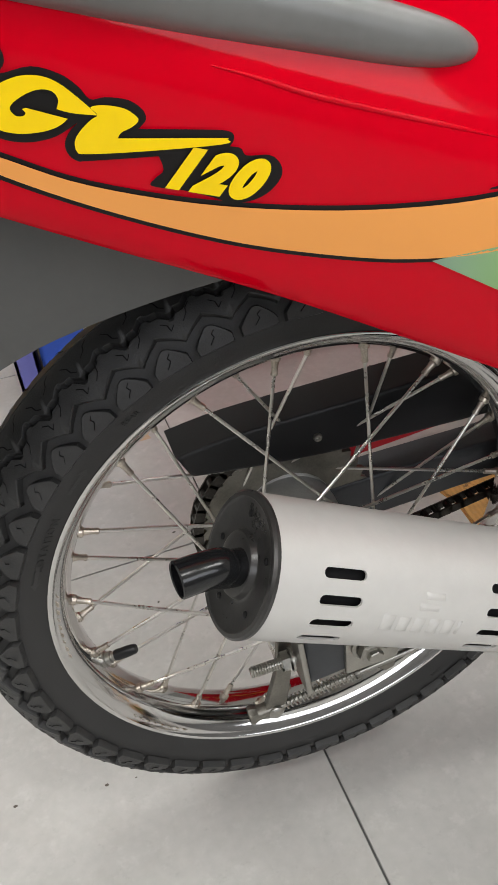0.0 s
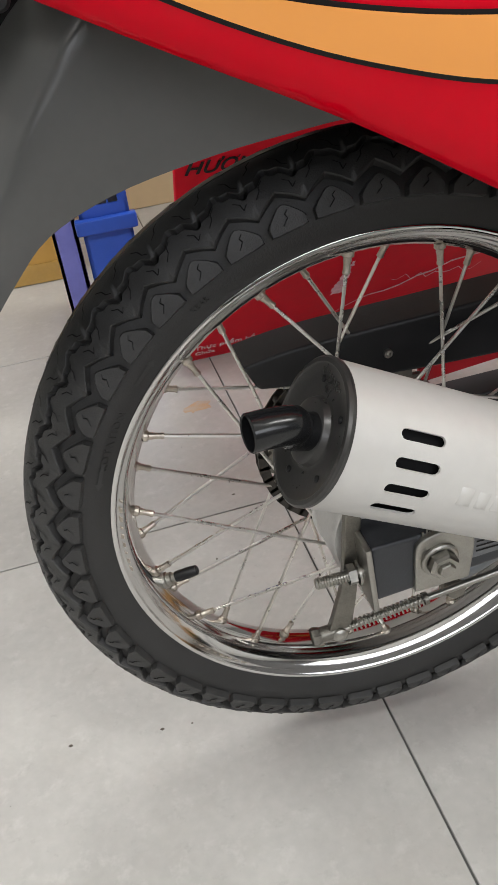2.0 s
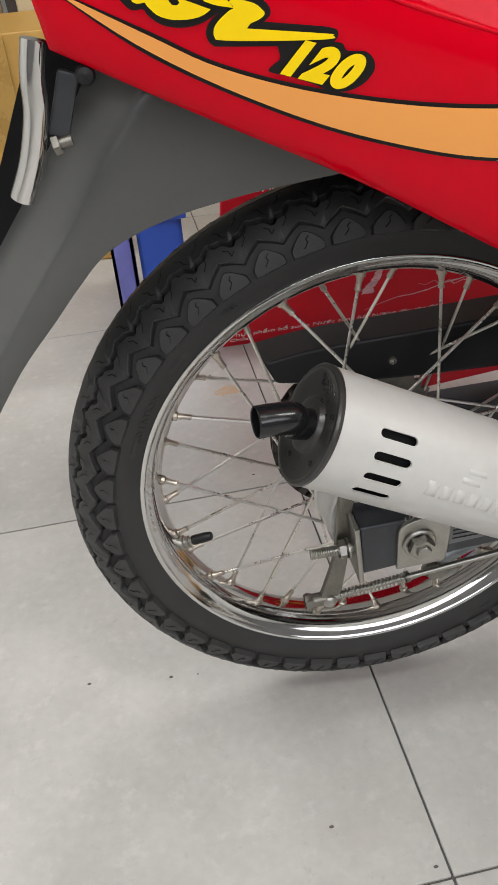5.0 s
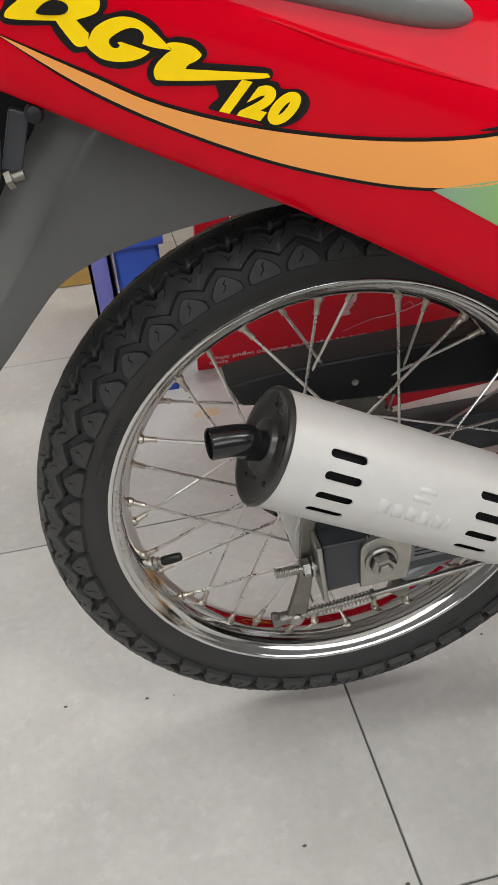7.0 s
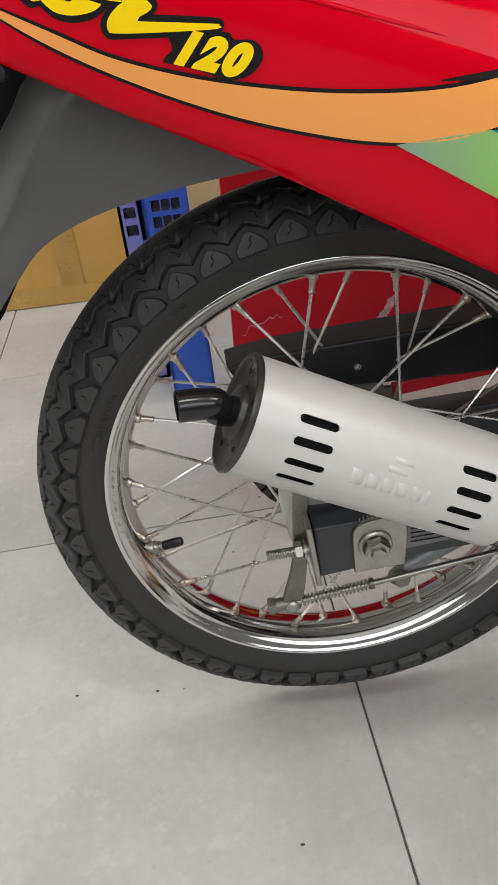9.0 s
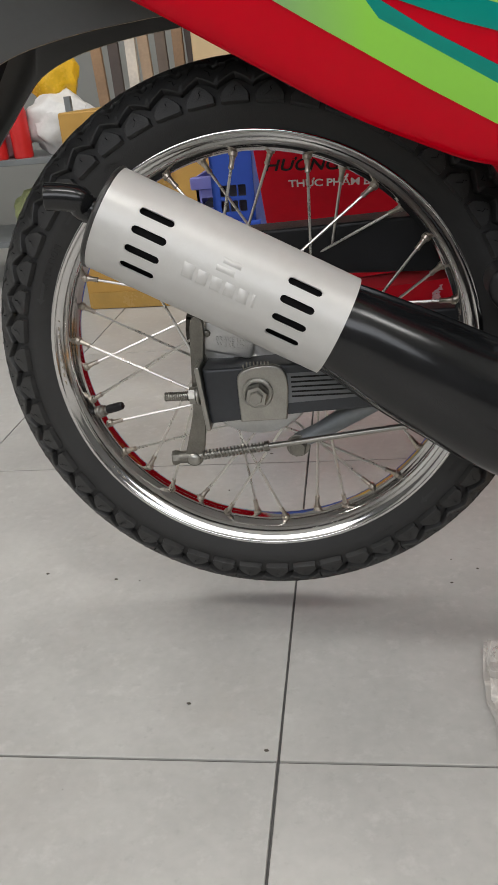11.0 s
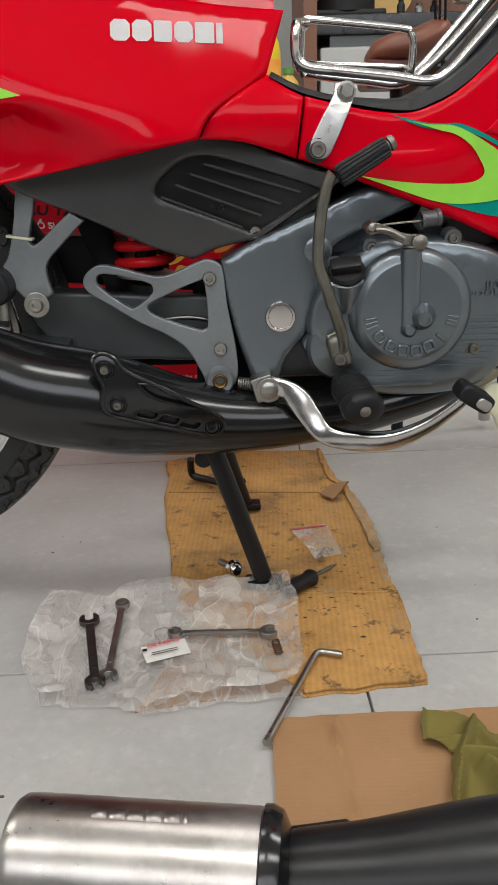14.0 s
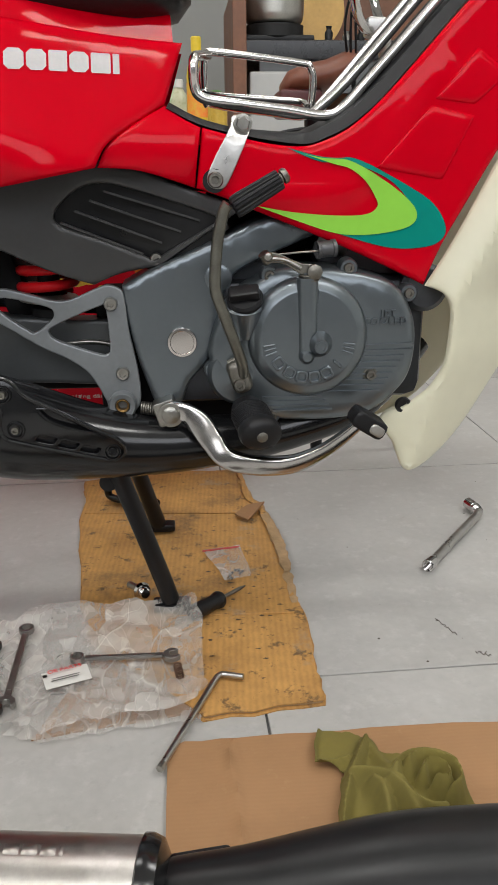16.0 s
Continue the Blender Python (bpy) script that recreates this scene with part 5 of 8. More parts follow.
# pressed arc of plain blocks round the lower dome, and two bars at each end
for k, a in enumerate((-142, -120, -101, -82, -63, -42)):
    r = 0.0440
    c = (DX + r * math.cos(radians(a)), DZ + r * math.sin(radians(a)))
    w = 0.0135 if k < 5 else 0.0036
    o = rounded(c[0], c[1], w, 0.0140, 0, 0.0026, radians(a + 90))
    hole = rounded(c[0], c[1], w * 0.62, 0.0078, 0, 0.0014, radians(a + 90))
    part("pressed_mark", shell(o, flat_at(-0.1316), 0.005, 9, [hole] if k < 5 else [], 0.0009, 0.0008), CASE, engine)
for a0 in (-172, -8):
    for i in range(3):
        a = a0 + (6 * i if a0 < -90 else -6 * i)
        c = (DX + 0.046 * math.cos(radians(a)), DZ + 0.046 * math.sin(radians(a)))
        part("pressed_bar", plate(rounded(c[0], c[1], 0.0018, 0.0135, 0, 0.0006, radians(a + 90)), -0.1306, 0.005, roll=0.0006), CASE, engine)
for nm, x, z in (("JET", 0.7675, 0.4055), ("COOLED", 0.7465, 0.3965)):
    part("raised_words", words(nm, 0.0098, lambda a, b, h, x=x, z=z: Vector((x - 0.004 + a * 1.2, clutch_y(x + a * 1.2, z + b) - 0.0022 - h, z + b)), 0, 0, 0.0012, 0.0002, 1.15), CASE, engine, "raised words on the clutch cover")
part("pressed_bar", plate([(0.745, 0.4085), (0.7625, 0.4085), (0.7625, 0.4105), (0.745, 0.4105)], -0.1105, 0.002, roll=0.0004), CASE, engine)
# cooling ribs
for k in range(9):
    z = 0.3725 - 0.0068 * k
    xr = 0.803 - 0.0045 * k if k > 1 else 0.804 - 0.001 * k
    dz = z - DZ
    xl = DX + math.sqrt(max(0.0, 0.0675**2 - dz * dz)) if abs(dz) < 0.0675 else 0.70
    if k > 7:
        xl = 0.70
    bm = bmesh.new()
    n = 10
    rings = []
    for i in range(n + 1):
        x = xl + (xr - xl) * i / n
        y = clutch_y(x, z)
        rings.append([(x, y - 0.0028, z + 0.0010), (x, y - 0.0028, z - 0.0010), (x, y + 0.004, z - 0.0012), (x, y + 0.004, z + 0.0012)])
    part("rib", ring_loft(bm, rings), CASE, engine)
for k in range(4):
    z = 0.3135 - 0.0055 * k
    bm = bmesh.new()
    rings = []
    for i in range(9):
        x = 0.628 + 0.004 * k + (0.69 - 0.62) * i / 8
        y = clutch_y(x, z)
        rings.append([(x, y - 0.0022, z + 0.0009), (x, y - 0.0022, z - 0.0009), (x, y + 0.004, z - 0.001), (x, y + 0.004, z + 0.001)])
    part("rib", ring_loft(bm, rings), CASE, engine)
for x, z, y in ((0.637, 0.452, -0.098), (0.7265, 0.459, -0.098), (0.800, 0.428, -0.088), (0.803, 0.350, -0.075), (0.572, 0.344, -0.092), (0.640, 0.29, -0.10)):
    lug = lathe([(0.011, -0.012), (0.0105, 0.004), (0.009, 0.006), (0, 0.006)], facing(x, y, z), 24)
    part("bolt_lug", lug, CASE, engine)
    part("bolt", bolt(x, y - 0.006, z, 0.006, 0.004), DULL, engine)
part("bolt", bolt(0.754, -0.1115, 0.338, 0.0062, 0.006, washer=0.0085), DULL, engine)
filler = lathe([(0.0225, -0.02), (0.0225, 0.014), (0.02, 0.016), (0, 0.016)], Matrix.Translation((0.6065, -0.108, 0.410)) @ Matrix.Rotation(radians(25), 4, "X"), 32)
part("filler_neck", filler, CASE, engine)
FILL = Matrix.Translation((0.6085, -0.116, 0.4255)) @ Matrix.Rotation(radians(38), 4, "X") @ Matrix.Rotation(radians(-8), 4, "Y")
fc = lathe([(0.0185, 0), (0.0205, 0.002), (0.0205, 0.006), (0.0180, 0.009), (0, 0.010)], FILL, 32)
box((0.034, 0.017, 0.013), FILL @ Matrix.Translation((0, 0, 0.0135)), 0.0035, fc)
part("oil_filler_cap", fc, PLASTIC_B, engine, "black plastic oil filler cap")
# clutch lever and cable
cl = shell(smooth([(0.628, 0.4745), (0.632, 0.480), (0.645, 0.478), (0.668, 0.468), (0.683, 0.466), (0.69, 0.459), (0.683, 0.452), (0.670, 0.455), (0.65, 0.467), (0.632, 0.469)], 4), flat_at(-0.128), 0.004, 9, roll=0.0012)
cl_ob = part("clutch_lever", cl, DULL, engine, "dull steel clutch lever")
part("spindle_nut", lathe([(0.0085, 0), (0.0085, 0.006), (0.005, 0.008), (0, 0.008)], facing(0.683, -0.130, 0.459), 8), DULL, cl_ob)
part("fork_link", tube([(0.634, -0.131, 0.474), (0.652, -0.131, 0.4715), (0.668, -0.131, 0.463)], 0.0026, 8, 3), STEEL, cl_ob)
part("return_spring", coil((0.678, -0.124, 0.4475), (0.678, -0.124, 0.4555), 0.0105, 0.0012, 3, 6, 14), DULL, cl_ob)
part("pin", bolt(0.632, -0.132, 0.476, 0.0052, 0.004, socket=False), STEEL, cl_ob)
part("yoke", tube([(0.627, -0.13, 0.479), (0.633, -0.126, 0.470)], 0.006, 12), DULL, cl_ob)
part("clutch_cable", tube([(0.63, -0.125, 0.476), (0.665, -0.115, 0.478), (0.693, -0.105, 0.4785)], 0.0012, 8), STEEL, engine)
part("cable_stop", lathe([(0.0100, 0), (0.0100, 0.003), (0.0090, 0.004), (0.0090, 0.017), (0.0100, 0.018), (0.0100, 0.022), (0, 0.022)], along((0.690, -0.10, 0.4785), (0.72, -0.095, 0.4815)), 24), mat("grey cable stop", (0.10, 0.10, 0.105), 0.35, 0.5), engine)
# kick starter
kick = tube([(0.603, -0.122, 0.338), (0.6040, -0.130, 0.354), (0.597, -0.140, 0.378), (0.5825, -0.147, 0.418), (0.5750, -0.148, 0.440), (0.5742, -0.148, 0.458), (0.5775, -0.146, 0.493), (0.584, -0.146, 0.522), (0.589, -0.147, 0.531)], 0.0062, 16, 4)
kick_ob = part("kick_starter", kick, mat("olive grey steel", (0.16, 0.155, 0.13), 0.34, 0.8, 0.2, 60), bike, "bare steel kick starter lever")
kg = [(0.595, -0.150, 0.527, 0.0100), (0.6, -0.150, 0.5305, 0.0112), (0.620, -0.148, 0.542, 0.0106), (0.640, -0.146, 0.5535, 0.0100), (0.6425, -0.146, 0.555, 0.0095)]
rings = []
for x, y, z, r in curve3(kg, 3):
    d = Vector((0.020, 0.002, 0.0115)).normalized()
    u = d.orthogonal().normalized()
    w = d.cross(u)
    rings.append([Vector((x, y, z)) + (u * math.cos(a) + w * math.sin(a)) * r * (1.0 + (0.07 if k % 4 < 2 else -0.06)) for k, a in ((k, 2 * math.pi * k / 64) for k in range(64))])
gb = ring_loft(bmesh.new(), rings)
part("grip", gb, PLASTIC_B, kick_ob, "ribbed black rubber grip")
part("pedal_end", lathe([(0.0055, 0), (0.0055, 0.004), (0.008, 0.005), (0.008, 0.009), (0.006, 0.011), (0, 0.011)], along((0.641, -0.146, 0.5545), (0.66, -0.144, 0.566)), 18), DULL, kick_ob)
part("pivot_joint", box((0.024, 0.024, 0.040), Matrix.Translation((0.601, -0.118, 0.342)) @ Matrix.Rotation(-0.3, 4, "Y"), 0.009, segs=3), DULL, kick_ob)
part("pinch_bolt", bolt(0.6005, -0.1295, 0.334, 0.0072, 0.004), DULL, kick_ob)
part("pinch_bolt", tube([(0.588, -0.118, 0.356), (0.600, -0.118, 0.361)], 0.0042, 10), DULL, kick_ob)
# brake pedal and rider's footrest
ped = [(0.519, -0.108, 0.299, 0.0125, 0.006), (0.538, -0.114, 0.298, 0.0115, 0.006), (0.553, -0.124, 0.288, 0.0145, 0.006), (0.567, -0.138, 0.271, 0.0135, 0.007), (0.581, -0.150, 0.255, 0.0120, 0.008), (0.602, -0.158, 0.2495, 0.0115, 0.009), (0.628, -0.170, 0.2505, 0.0110, 0.009), (0.657, -0.180, 0.2560, 0.0102, 0.008), (0.685, -0.188, 0.271, 0.0082, 0.007), (0.705, -0.193, 0.287, 0.007, 0.006), (0.722, -0.196, 0.303, 0.006, 0.006)]
rings = []
line = curve3(ped, 6)
for i, p in enumerate(line):
    d = line[min(i + 1, len(line) - 1)] - line[max(i - 1, 0)]
    d = Vector((d[0], 0, d[2])).normalized()
    up = Vector((-d.z, 0, d.x))
    ring = []
    for k in range(16):
        a = 2 * math.pi * k / 16
        e = 0.6
        ring.append(Vector(p[:3]) + up * p[3] * math.copysign(abs(math.cos(a)) ** e, math.cos(a)) + Vector((0, 1, 0)) * p[4] * math.copysign(abs(math.sin(a)) ** e, math.sin(a)))
    rings.append(ring)
pedal = part("brake_pedal", ring_loft(bmesh.new(), rings), ALLOY, bike, "polished alloy rear brake pedal", 50)
part("pedal_rubber", shell(rounded(0.735, 0.304, 0.040, 0.020, 0, 0.006, radians(-32)), flat_at(-0.203), 0.025, 9, roll=0.004), PLASTIC_B, pedal, "black rubber pedal pad")
part("pad_face", plate(rounded(0.7425, 0.2985, 0.017, 0.0115, 0, 0.004, radians(-32)), -0.2045, 0.004, roll=0.002), SATIN, pedal)
part("pivot_clamp", box((0.026, 0.024, 0.030), Matrix.Translation((0.516, -0.100, 0.297)) @ Matrix.Rotation(-0.3, 4, "Y"), 0.003), STEEL, pedal)
part("clamp_bolt", bolt(0.521, -0.115, 0.2965, 0.0105, 0.004, socket=False, washer=0.0145), STEEL, pedal)
part("return_spring", coil((0.487, -0.09, 0.299), (0.508, -0.095, 0.297), 0.0065, 0.0014, 8, 6, 12), DULL, pedal)
F0, F1 = Vector((0.6085, -0.125, 0.3065)), Vector((0.6195, -0.194, 0.2930))
FM = along(F0, F1)
FL = (F1 - F0).length
prof = [(0.0, 0.0), (0.014, 0.0), (0.0158, 0.01)]
for k in range(12):
    z = 0.016 + 0.0036 * k
    prof += [(0.0160, z), (0.0176, z + 0.0008), (0.0176, z + 0.0022), (0.0160, z + 0.0030)]
prof += [(0.0158, FL - 0.021), (0.0180, FL - 0.018), (0.0188, FL - 0.010), (0.0175, FL - 0.003), (0.0125, FL), (0.006, FL + 0.001), (0, FL + 0.001)]
fr = lathe(prof, FM @ Matrix.Diagonal((1.28, 1.05, 1, 1)), 32)
foot = part("rider_footrest", fr, PLASTIC_B, bike, "black ribbed rubber footrest", 50)
part("footrest_bolt", lathe([(0.0062, 0), (0.0062, 0.0015), (0.004, 0.003), (0, 0.003)], FM @ Matrix.Translation((0, 0, FL)), 12), DULL, foot)
# centre stand
st = tube([(0.436, -0.080, 0.262), (0.459, -0.072, 0.190), (0.480, -0.067, 0.122), (0.501, -0.064, 0.054), (0.510, -0.062, 0.022)], 0.0120, 18)
stand = part("centre_stand", st, EXH_M, bike, "black painted centre stand")
part("leg", tube([(0.432, 0.12, 0.245), (0.46, 0.15, 0.13), (0.488, 0.18, 0.02)], 0.0125, 16), EXH_M, stand)
part("foot", box((0.05, 0.026, 0.012), Matrix.Translation((0.511, -0.061, 0.0145)), 0.004), EXH_M, stand)
part("foot", box((0.05, 0.026, 0.012), Matrix.Translation((0.490, 0.183, 0.0145)), 0.004), EXH_M, stand)
part("cross_tube", tube([(0.44, -0.08, 0.20), (0.445, 0.13, 0.20)], 0.011, 14), EXH_M, stand)
part("foot_lever", tube([(0.397, 0.305, 0.050), (0.3965, 0.310, 0.026), (0.404, 0.305, 0.0165), (0.44, 0.272, 0.020), (0.472, 0.222, 0.030), (0.486, 0.187, 0.055)], 0.0065, 12, 5), EXH_M, stand)


# ---- leg shield, decals, luggage rack ----
BEND = np.array(smooth([(0.60, 0.540), (0.639, 0.537), (0.689, 0.538), (0.726, 0.546), (0.747, 0.562), (0.773, 0.598), (0.82, 0.66)], 5, False))


def shield_y(x, z):
    d = max(0.0, z - 0.575)
    a, b = BEND[:-1], BEND[1:]
    t = np.clip(((np.array([x, z]) - a) * (b - a)).sum(1) / ((b - a) ** 2).sum(1), 0, 1)
    off = float(np.hypot(*(a + (b - a) * t[:, None] - np.array([x, z])).T).min())
    soft = -0.0035 * math.exp(-((off / 0.014) ** 2)) * step((x - 0.60) / 0.06)
    return soft + -0.098 + 0.05 * max(0.0, x - 0.58) * 0.4 + 0.18 * d * d / (1 + 2 * d) + 0.9 * max(0.0, 0.60 - z - 0.55 * (x - 0.56) - 0.045) ** 2


shield_line = smooth([(0.5585, 0.5455, 1), (0.590, 0.5345), (0.613, 0.525), (0.676, 0.500), (0.748, 0.4695), (0.818, 0.4365, 1), (0.836, 0.4805), (0.868, 0.539), (0.902, 0.599), (0.96, 0.70, 1), (0.97, 0.86, 1), (0.93, 0.82), (0.885, 0.768), (0.836, 0.7165), (0.79, 0.666), (0.755, 0.630), (0.725, 0.606), (0.700, 0.594), (0.675, 0.5875), (0.64, 0.590), (0.600, 0.598), (0.566, 0.6065, 1)], 4)
sb = shell(shield_line, shield_y, 0.003, 0.007, roll=0.008, depth=0.006)
sf = mirrored(sb)
shield = part("leg_shield", sb, RED, bike, "glossy red leg shield with green stickers")
part("leg_shield", sf, RED, bike)
# two raised fields on the shield
for o in ([(0.815, 0.634), (0.860, 0.685), (0.896, 0.660), (0.861, 0.629)], [(0.754, 0.565), (0.812, 0.628), (0.862, 0.618), (0.830, 0.552)]):
    part("raised_field", shell(smooth([(*p, 1) for p in o], 1), lambda x, z: shield_y(x, z) - 0.0028, 0.006, 0.02, roll=0.007, depth=0.0032), RED, shield)
decal("teal_hook", smooth([(0.655, 0.5865, 1), (0.69, 0.5775), (0.712, 0.5755), (0.728, 0.5755), (0.75, 0.567), (0.79, 0.547), (0.822, 0.5265), (0.838, 0.5005), (0.829, 0.484), (0.80, 0.4785), (0.765, 0.4815), (0.712, 0.4965, 1), (0.755, 0.497), (0.789, 0.5075), (0.797, 0.523), (0.775, 0.549), (0.742, 0.565), (0.717, 0.570), (0.690, 0.5725)], 5), TEAL, shield_y, 0.0012, shield, "teal hook sticker")
decal("green_hook", smooth([(0.672, 0.5805, 1), (0.695, 0.5755), (0.722, 0.5735), (0.745, 0.563), (0.778, 0.543), (0.800, 0.5235), (0.802, 0.509), (0.787, 0.500), (0.750, 0.4945), (0.712, 0.4965), (0.665, 0.5115), (0.622, 0.5270, 1), (0.665, 0.5195), (0.713, 0.5155), (0.745, 0.5165), (0.7575, 0.5245), (0.754, 0.536), (0.742, 0.552), (0.725, 0.5645), (0.705, 0.570)], 5), GREEN, shield_y, 0.0022, shield, "lime green hook sticker")
trim_line = curve3([(0.53, -0.085, 0.628), (0.566, -0.085, 0.611), (0.62, -0.083, 0.599), (0.675, -0.080, 0.592), (0.70, -0.079, 0.5985), (0.726, -0.078, 0.611), (0.756, -0.077, 0.635), (0.79, -0.075, 0.671), (0.836, -0.071, 0.7215), (0.885, -0.066, 0.773), (0.94, -0.06, 0.835)], 5)
bm = bmesh.new()
rings = []
for i, p in enumerate(trim_line):
    d = trim_line[min(i + 1, len(trim_line) - 1)] - trim_line[max(i - 1, 0)]
    d = Vector(d).normalized()
    n = Vector((-d.z, 0, d.x))
    v = Vector(p)
    wide = 0.006 + 0.008 * min(1.0, max(0.0, (p[0] - 0.6) / 0.1))
    rings.append([v - n * 0.002 + Vector((0, -0.006, 0)), v + n * wide * 0.7 + Vector((0, 0.004, 0)), v + n * wide + Vector((0, 0.03, 0)), v + n * wide * 0.9 + Vector((0, 0.15, 0)), v - n * 0.006 + Vector((0, 0.15, 0)), v - n * 0.006 + Vector((0, 0.01, 0))])
part("inner_trim", ring_loft(bm, rings), PLASTIC_B, bike, "dark grey plastic inner trim")
# cream lower shield
def cream_y(x, z):
    edge = 0.848 + 0.55 * max(0.0, z - 0.42) - 0.30 * max(0.0, 0.36 - z)
    d = x - edge
    return -0.118 + (0.55 * max(0.0, -d)) + (0.35 * max(0.0, d) + 2.2 * max(0.0, d) ** 2)


cream_line = smooth([(0.8185, 0.436, 1), (0.851, 0.492), (0.905, 0.597), (0.965, 0.70, 1), (1.05, 0.70, 1), (1.04, 0.52), (0.985, 0.41), (0.928, 0.335), (0.880, 0.268), (0.848, 0.236), (0.822, 0.2195), (0.807, 0.216), (0.798, 0.222), (0.789, 0.248, 1), (0.772, 0.272, 1), (0.783, 0.287), (0.800, 0.2935), (0.812, 0.3035), (0.829, 0.322), (0.842, 0.350), (0.845, 0.385), (0.8445, 0.412), (0.837, 0.4285)], 4)
sb = shell(cream_line, cream_y, 0.003, 0.010, roll=0.006, depth=0.004)
sf = mirrored(sb)
cream = part("lower_leg_shield", sb, CREAM, bike, "cream plastic lower leg shield")
part("lower_leg_shield", sf, CREAM, bike)
part("shield_screw", bolt(0.800, -0.096, 0.2945, 0.010, 0.006), PLASTIC_B, cream)
# chromed luggage rack above the step
R_Y = -0.055
RACK = mat("rubbed chrome", (0.70, 0.68, 0.66), 0.15, 1.0, 0.06, 12, rvar=0.1)
main = [(0.578, 0.03, 0.690), (0.568, 0.0, 0.686), (0.560, R_Y, 0.676), (0.560, R_Y, 0.650), (0.569, R_Y, 0.638), (0.60, R_Y, 0.633), (0.66, R_Y, 0.626), (0.702, R_Y, 0.620), (0.724, R_Y, 0.628), (0.755, R_Y, 0.660), (0.82, R_Y, 0.731), (0.90, R_Y, 0.82)]
rack = part("luggage_rack", tube(main, 0.0056, 14, 5), RACK, bike, "chromed tube luggage rack")
part("far_rail", tube([(0.578, 0.03, 0.690), (0.575, 0.09, 0.686), (0.573, 0.095, 0.66), (0.585, 0.095, 0.643), (0.66, 0.09, 0.632), (0.702, 0.085, 0.628), (0.73, 0.08, 0.65), (0.80, 0.07, 0.73), (0.88, 0.06, 0.82)], 0.0056, 12, 5), RACK, rack)
part("middle_rail", tube([(0.70, 0.01, 0.626), (0.74, 0.01, 0.66), (0.82, 0.01, 0.748), (0.88, 0.01, 0.82)], 0.0058, 12, 4), RACK, rack)
part("hoop", tube([(0.578, 0.045, 0.636), (0.575, 0.045, 0.645), (0.574, 0.045, 0.685), (0.578, 0.045, 0.694), (0.592, 0.045, 0.695), (0.69, 0.045, 0.684), (0.702, 0.045, 0.678), (0.706, 0.045, 0.665), (0.7035, 0.045, 0.635), (0.7, 0.045, 0.626)], 0.0045, 12, 5), RACK, rack)
part("cross_rail", tube([(0.575, 0.045, 0.655), (0.582, 0.03, 0.648), (0.66, 0.0, 0.640), (0.685, -0.01, 0.637), (0.688, -0.03, 0.630)], 0.0036, 10, 5), RACK, rack)
lug = [(0.5995, 0.619), (0.620, 0.617), (0.6145, 0.5985), (0.596, 0.558), (0.587, 0.5455), (0.574, 0.546), (0.5695, 0.556), (0.5785, 0.577), (0.5955, 0.607)]
ly = lambda x, z: -0.103 + 0.55 * max(0.0, z - 0.595) + 0.1 * max(0.0, z - 0.56)
lug_ob = part("rack_lug", shell(smooth(lug, 3), ly, 0.003, 0.01, roll=0.001), SATIN, rack, "bent stainless rack lug")
part("bolt", bolt(0.609, -0.093, 0.610, 0.0078, 0.005, hexed=True, washer=0.010), STEEL, lug_ob)
part("bolt", bolt(0.5785, -0.1035, 0.554, 0.0085, 0.005), DULL, lug_ob)
part("washer", lathe([(0.0125, 0), (0.0125, 0.003), (0, 0.003)], facing(0.5775, -0.0995, 0.553), 24), PLASTIC_B, lug_ob)
part("hook_ring", lathe([(0.020, -0.008), (0.022, 0), (0.020, 0.008), (0.016, 0.006), (0.016, -0.006)], Matrix.Translation((0.868, -0.075, 0.748)) @ Matrix.Rotation(1.2, 4, "Y"), 32, closed=True), mat("pale teal plastic", (0.16, 0.42, 0.42), 0.3, 0, 0.05), bike, "pale teal plastic bag hook")


# ---- things on the floor ----
def lay(bm):
    """Turns a panel modelled upright so that it lies on the floor, its outer face up."""
    bm.transform(Matrix(((1, 0, 0, 0), (0, 0, 1, 0), (0, -1, 0, 0), (0, 0, 0, 1))))
    return bm


def wob(x, y, s, k=0.0):
    return noise.noise(Vector((x * s, y * s, k)))


def striped(m, scale, amount, turn=0.0, relief=0.2):
    """Adds the faint ribs of corrugated board to a material."""
    nt = m.node_tree
    b = nt.nodes["Principled BSDF"]
    src = b.inputs["Base Color"].links[0].from_socket
    co, mp, wv, mx = (nt.nodes.new(n) for n in ("ShaderNodeTexCoord", "ShaderNodeMapping", "ShaderNodeTexWave", "ShaderNodeMixRGB"))
    mp.inputs["Rotation"].default_value[2] = turn
    wv.inputs["Scale"].default_value, wv.inputs["Distortion"].default_value, wv.inputs["Detail"].default_value = scale, 2.5, 4
    wv.inputs["Detail Scale"].default_value = 3
    nt.links.new(co.outputs["Object"], mp.inputs[0])
    nt.links.new(mp.outputs[0], wv.inputs[0])
    mx.blend_type, mx.inputs[0].default_value = "MULTIPLY", amount
    nt.links.new(src, mx.inputs[1])
    nt.links.new(wv.outputs["Color"], mx.inputs[2])
    nt.links.new(mx.outputs[0], b.inputs["Base Color"])
    bp = nt.nodes.new("ShaderNodeBump")
    bp.inputs["Strength"].default_value, bp.inputs["Distance"].default_value = relief, 0.002
    nt.links.new(wv.outputs["Color"], bp.inputs["Height"])
    nt.links.new(bp.outputs[0], b.inputs["Normal"])
    return m


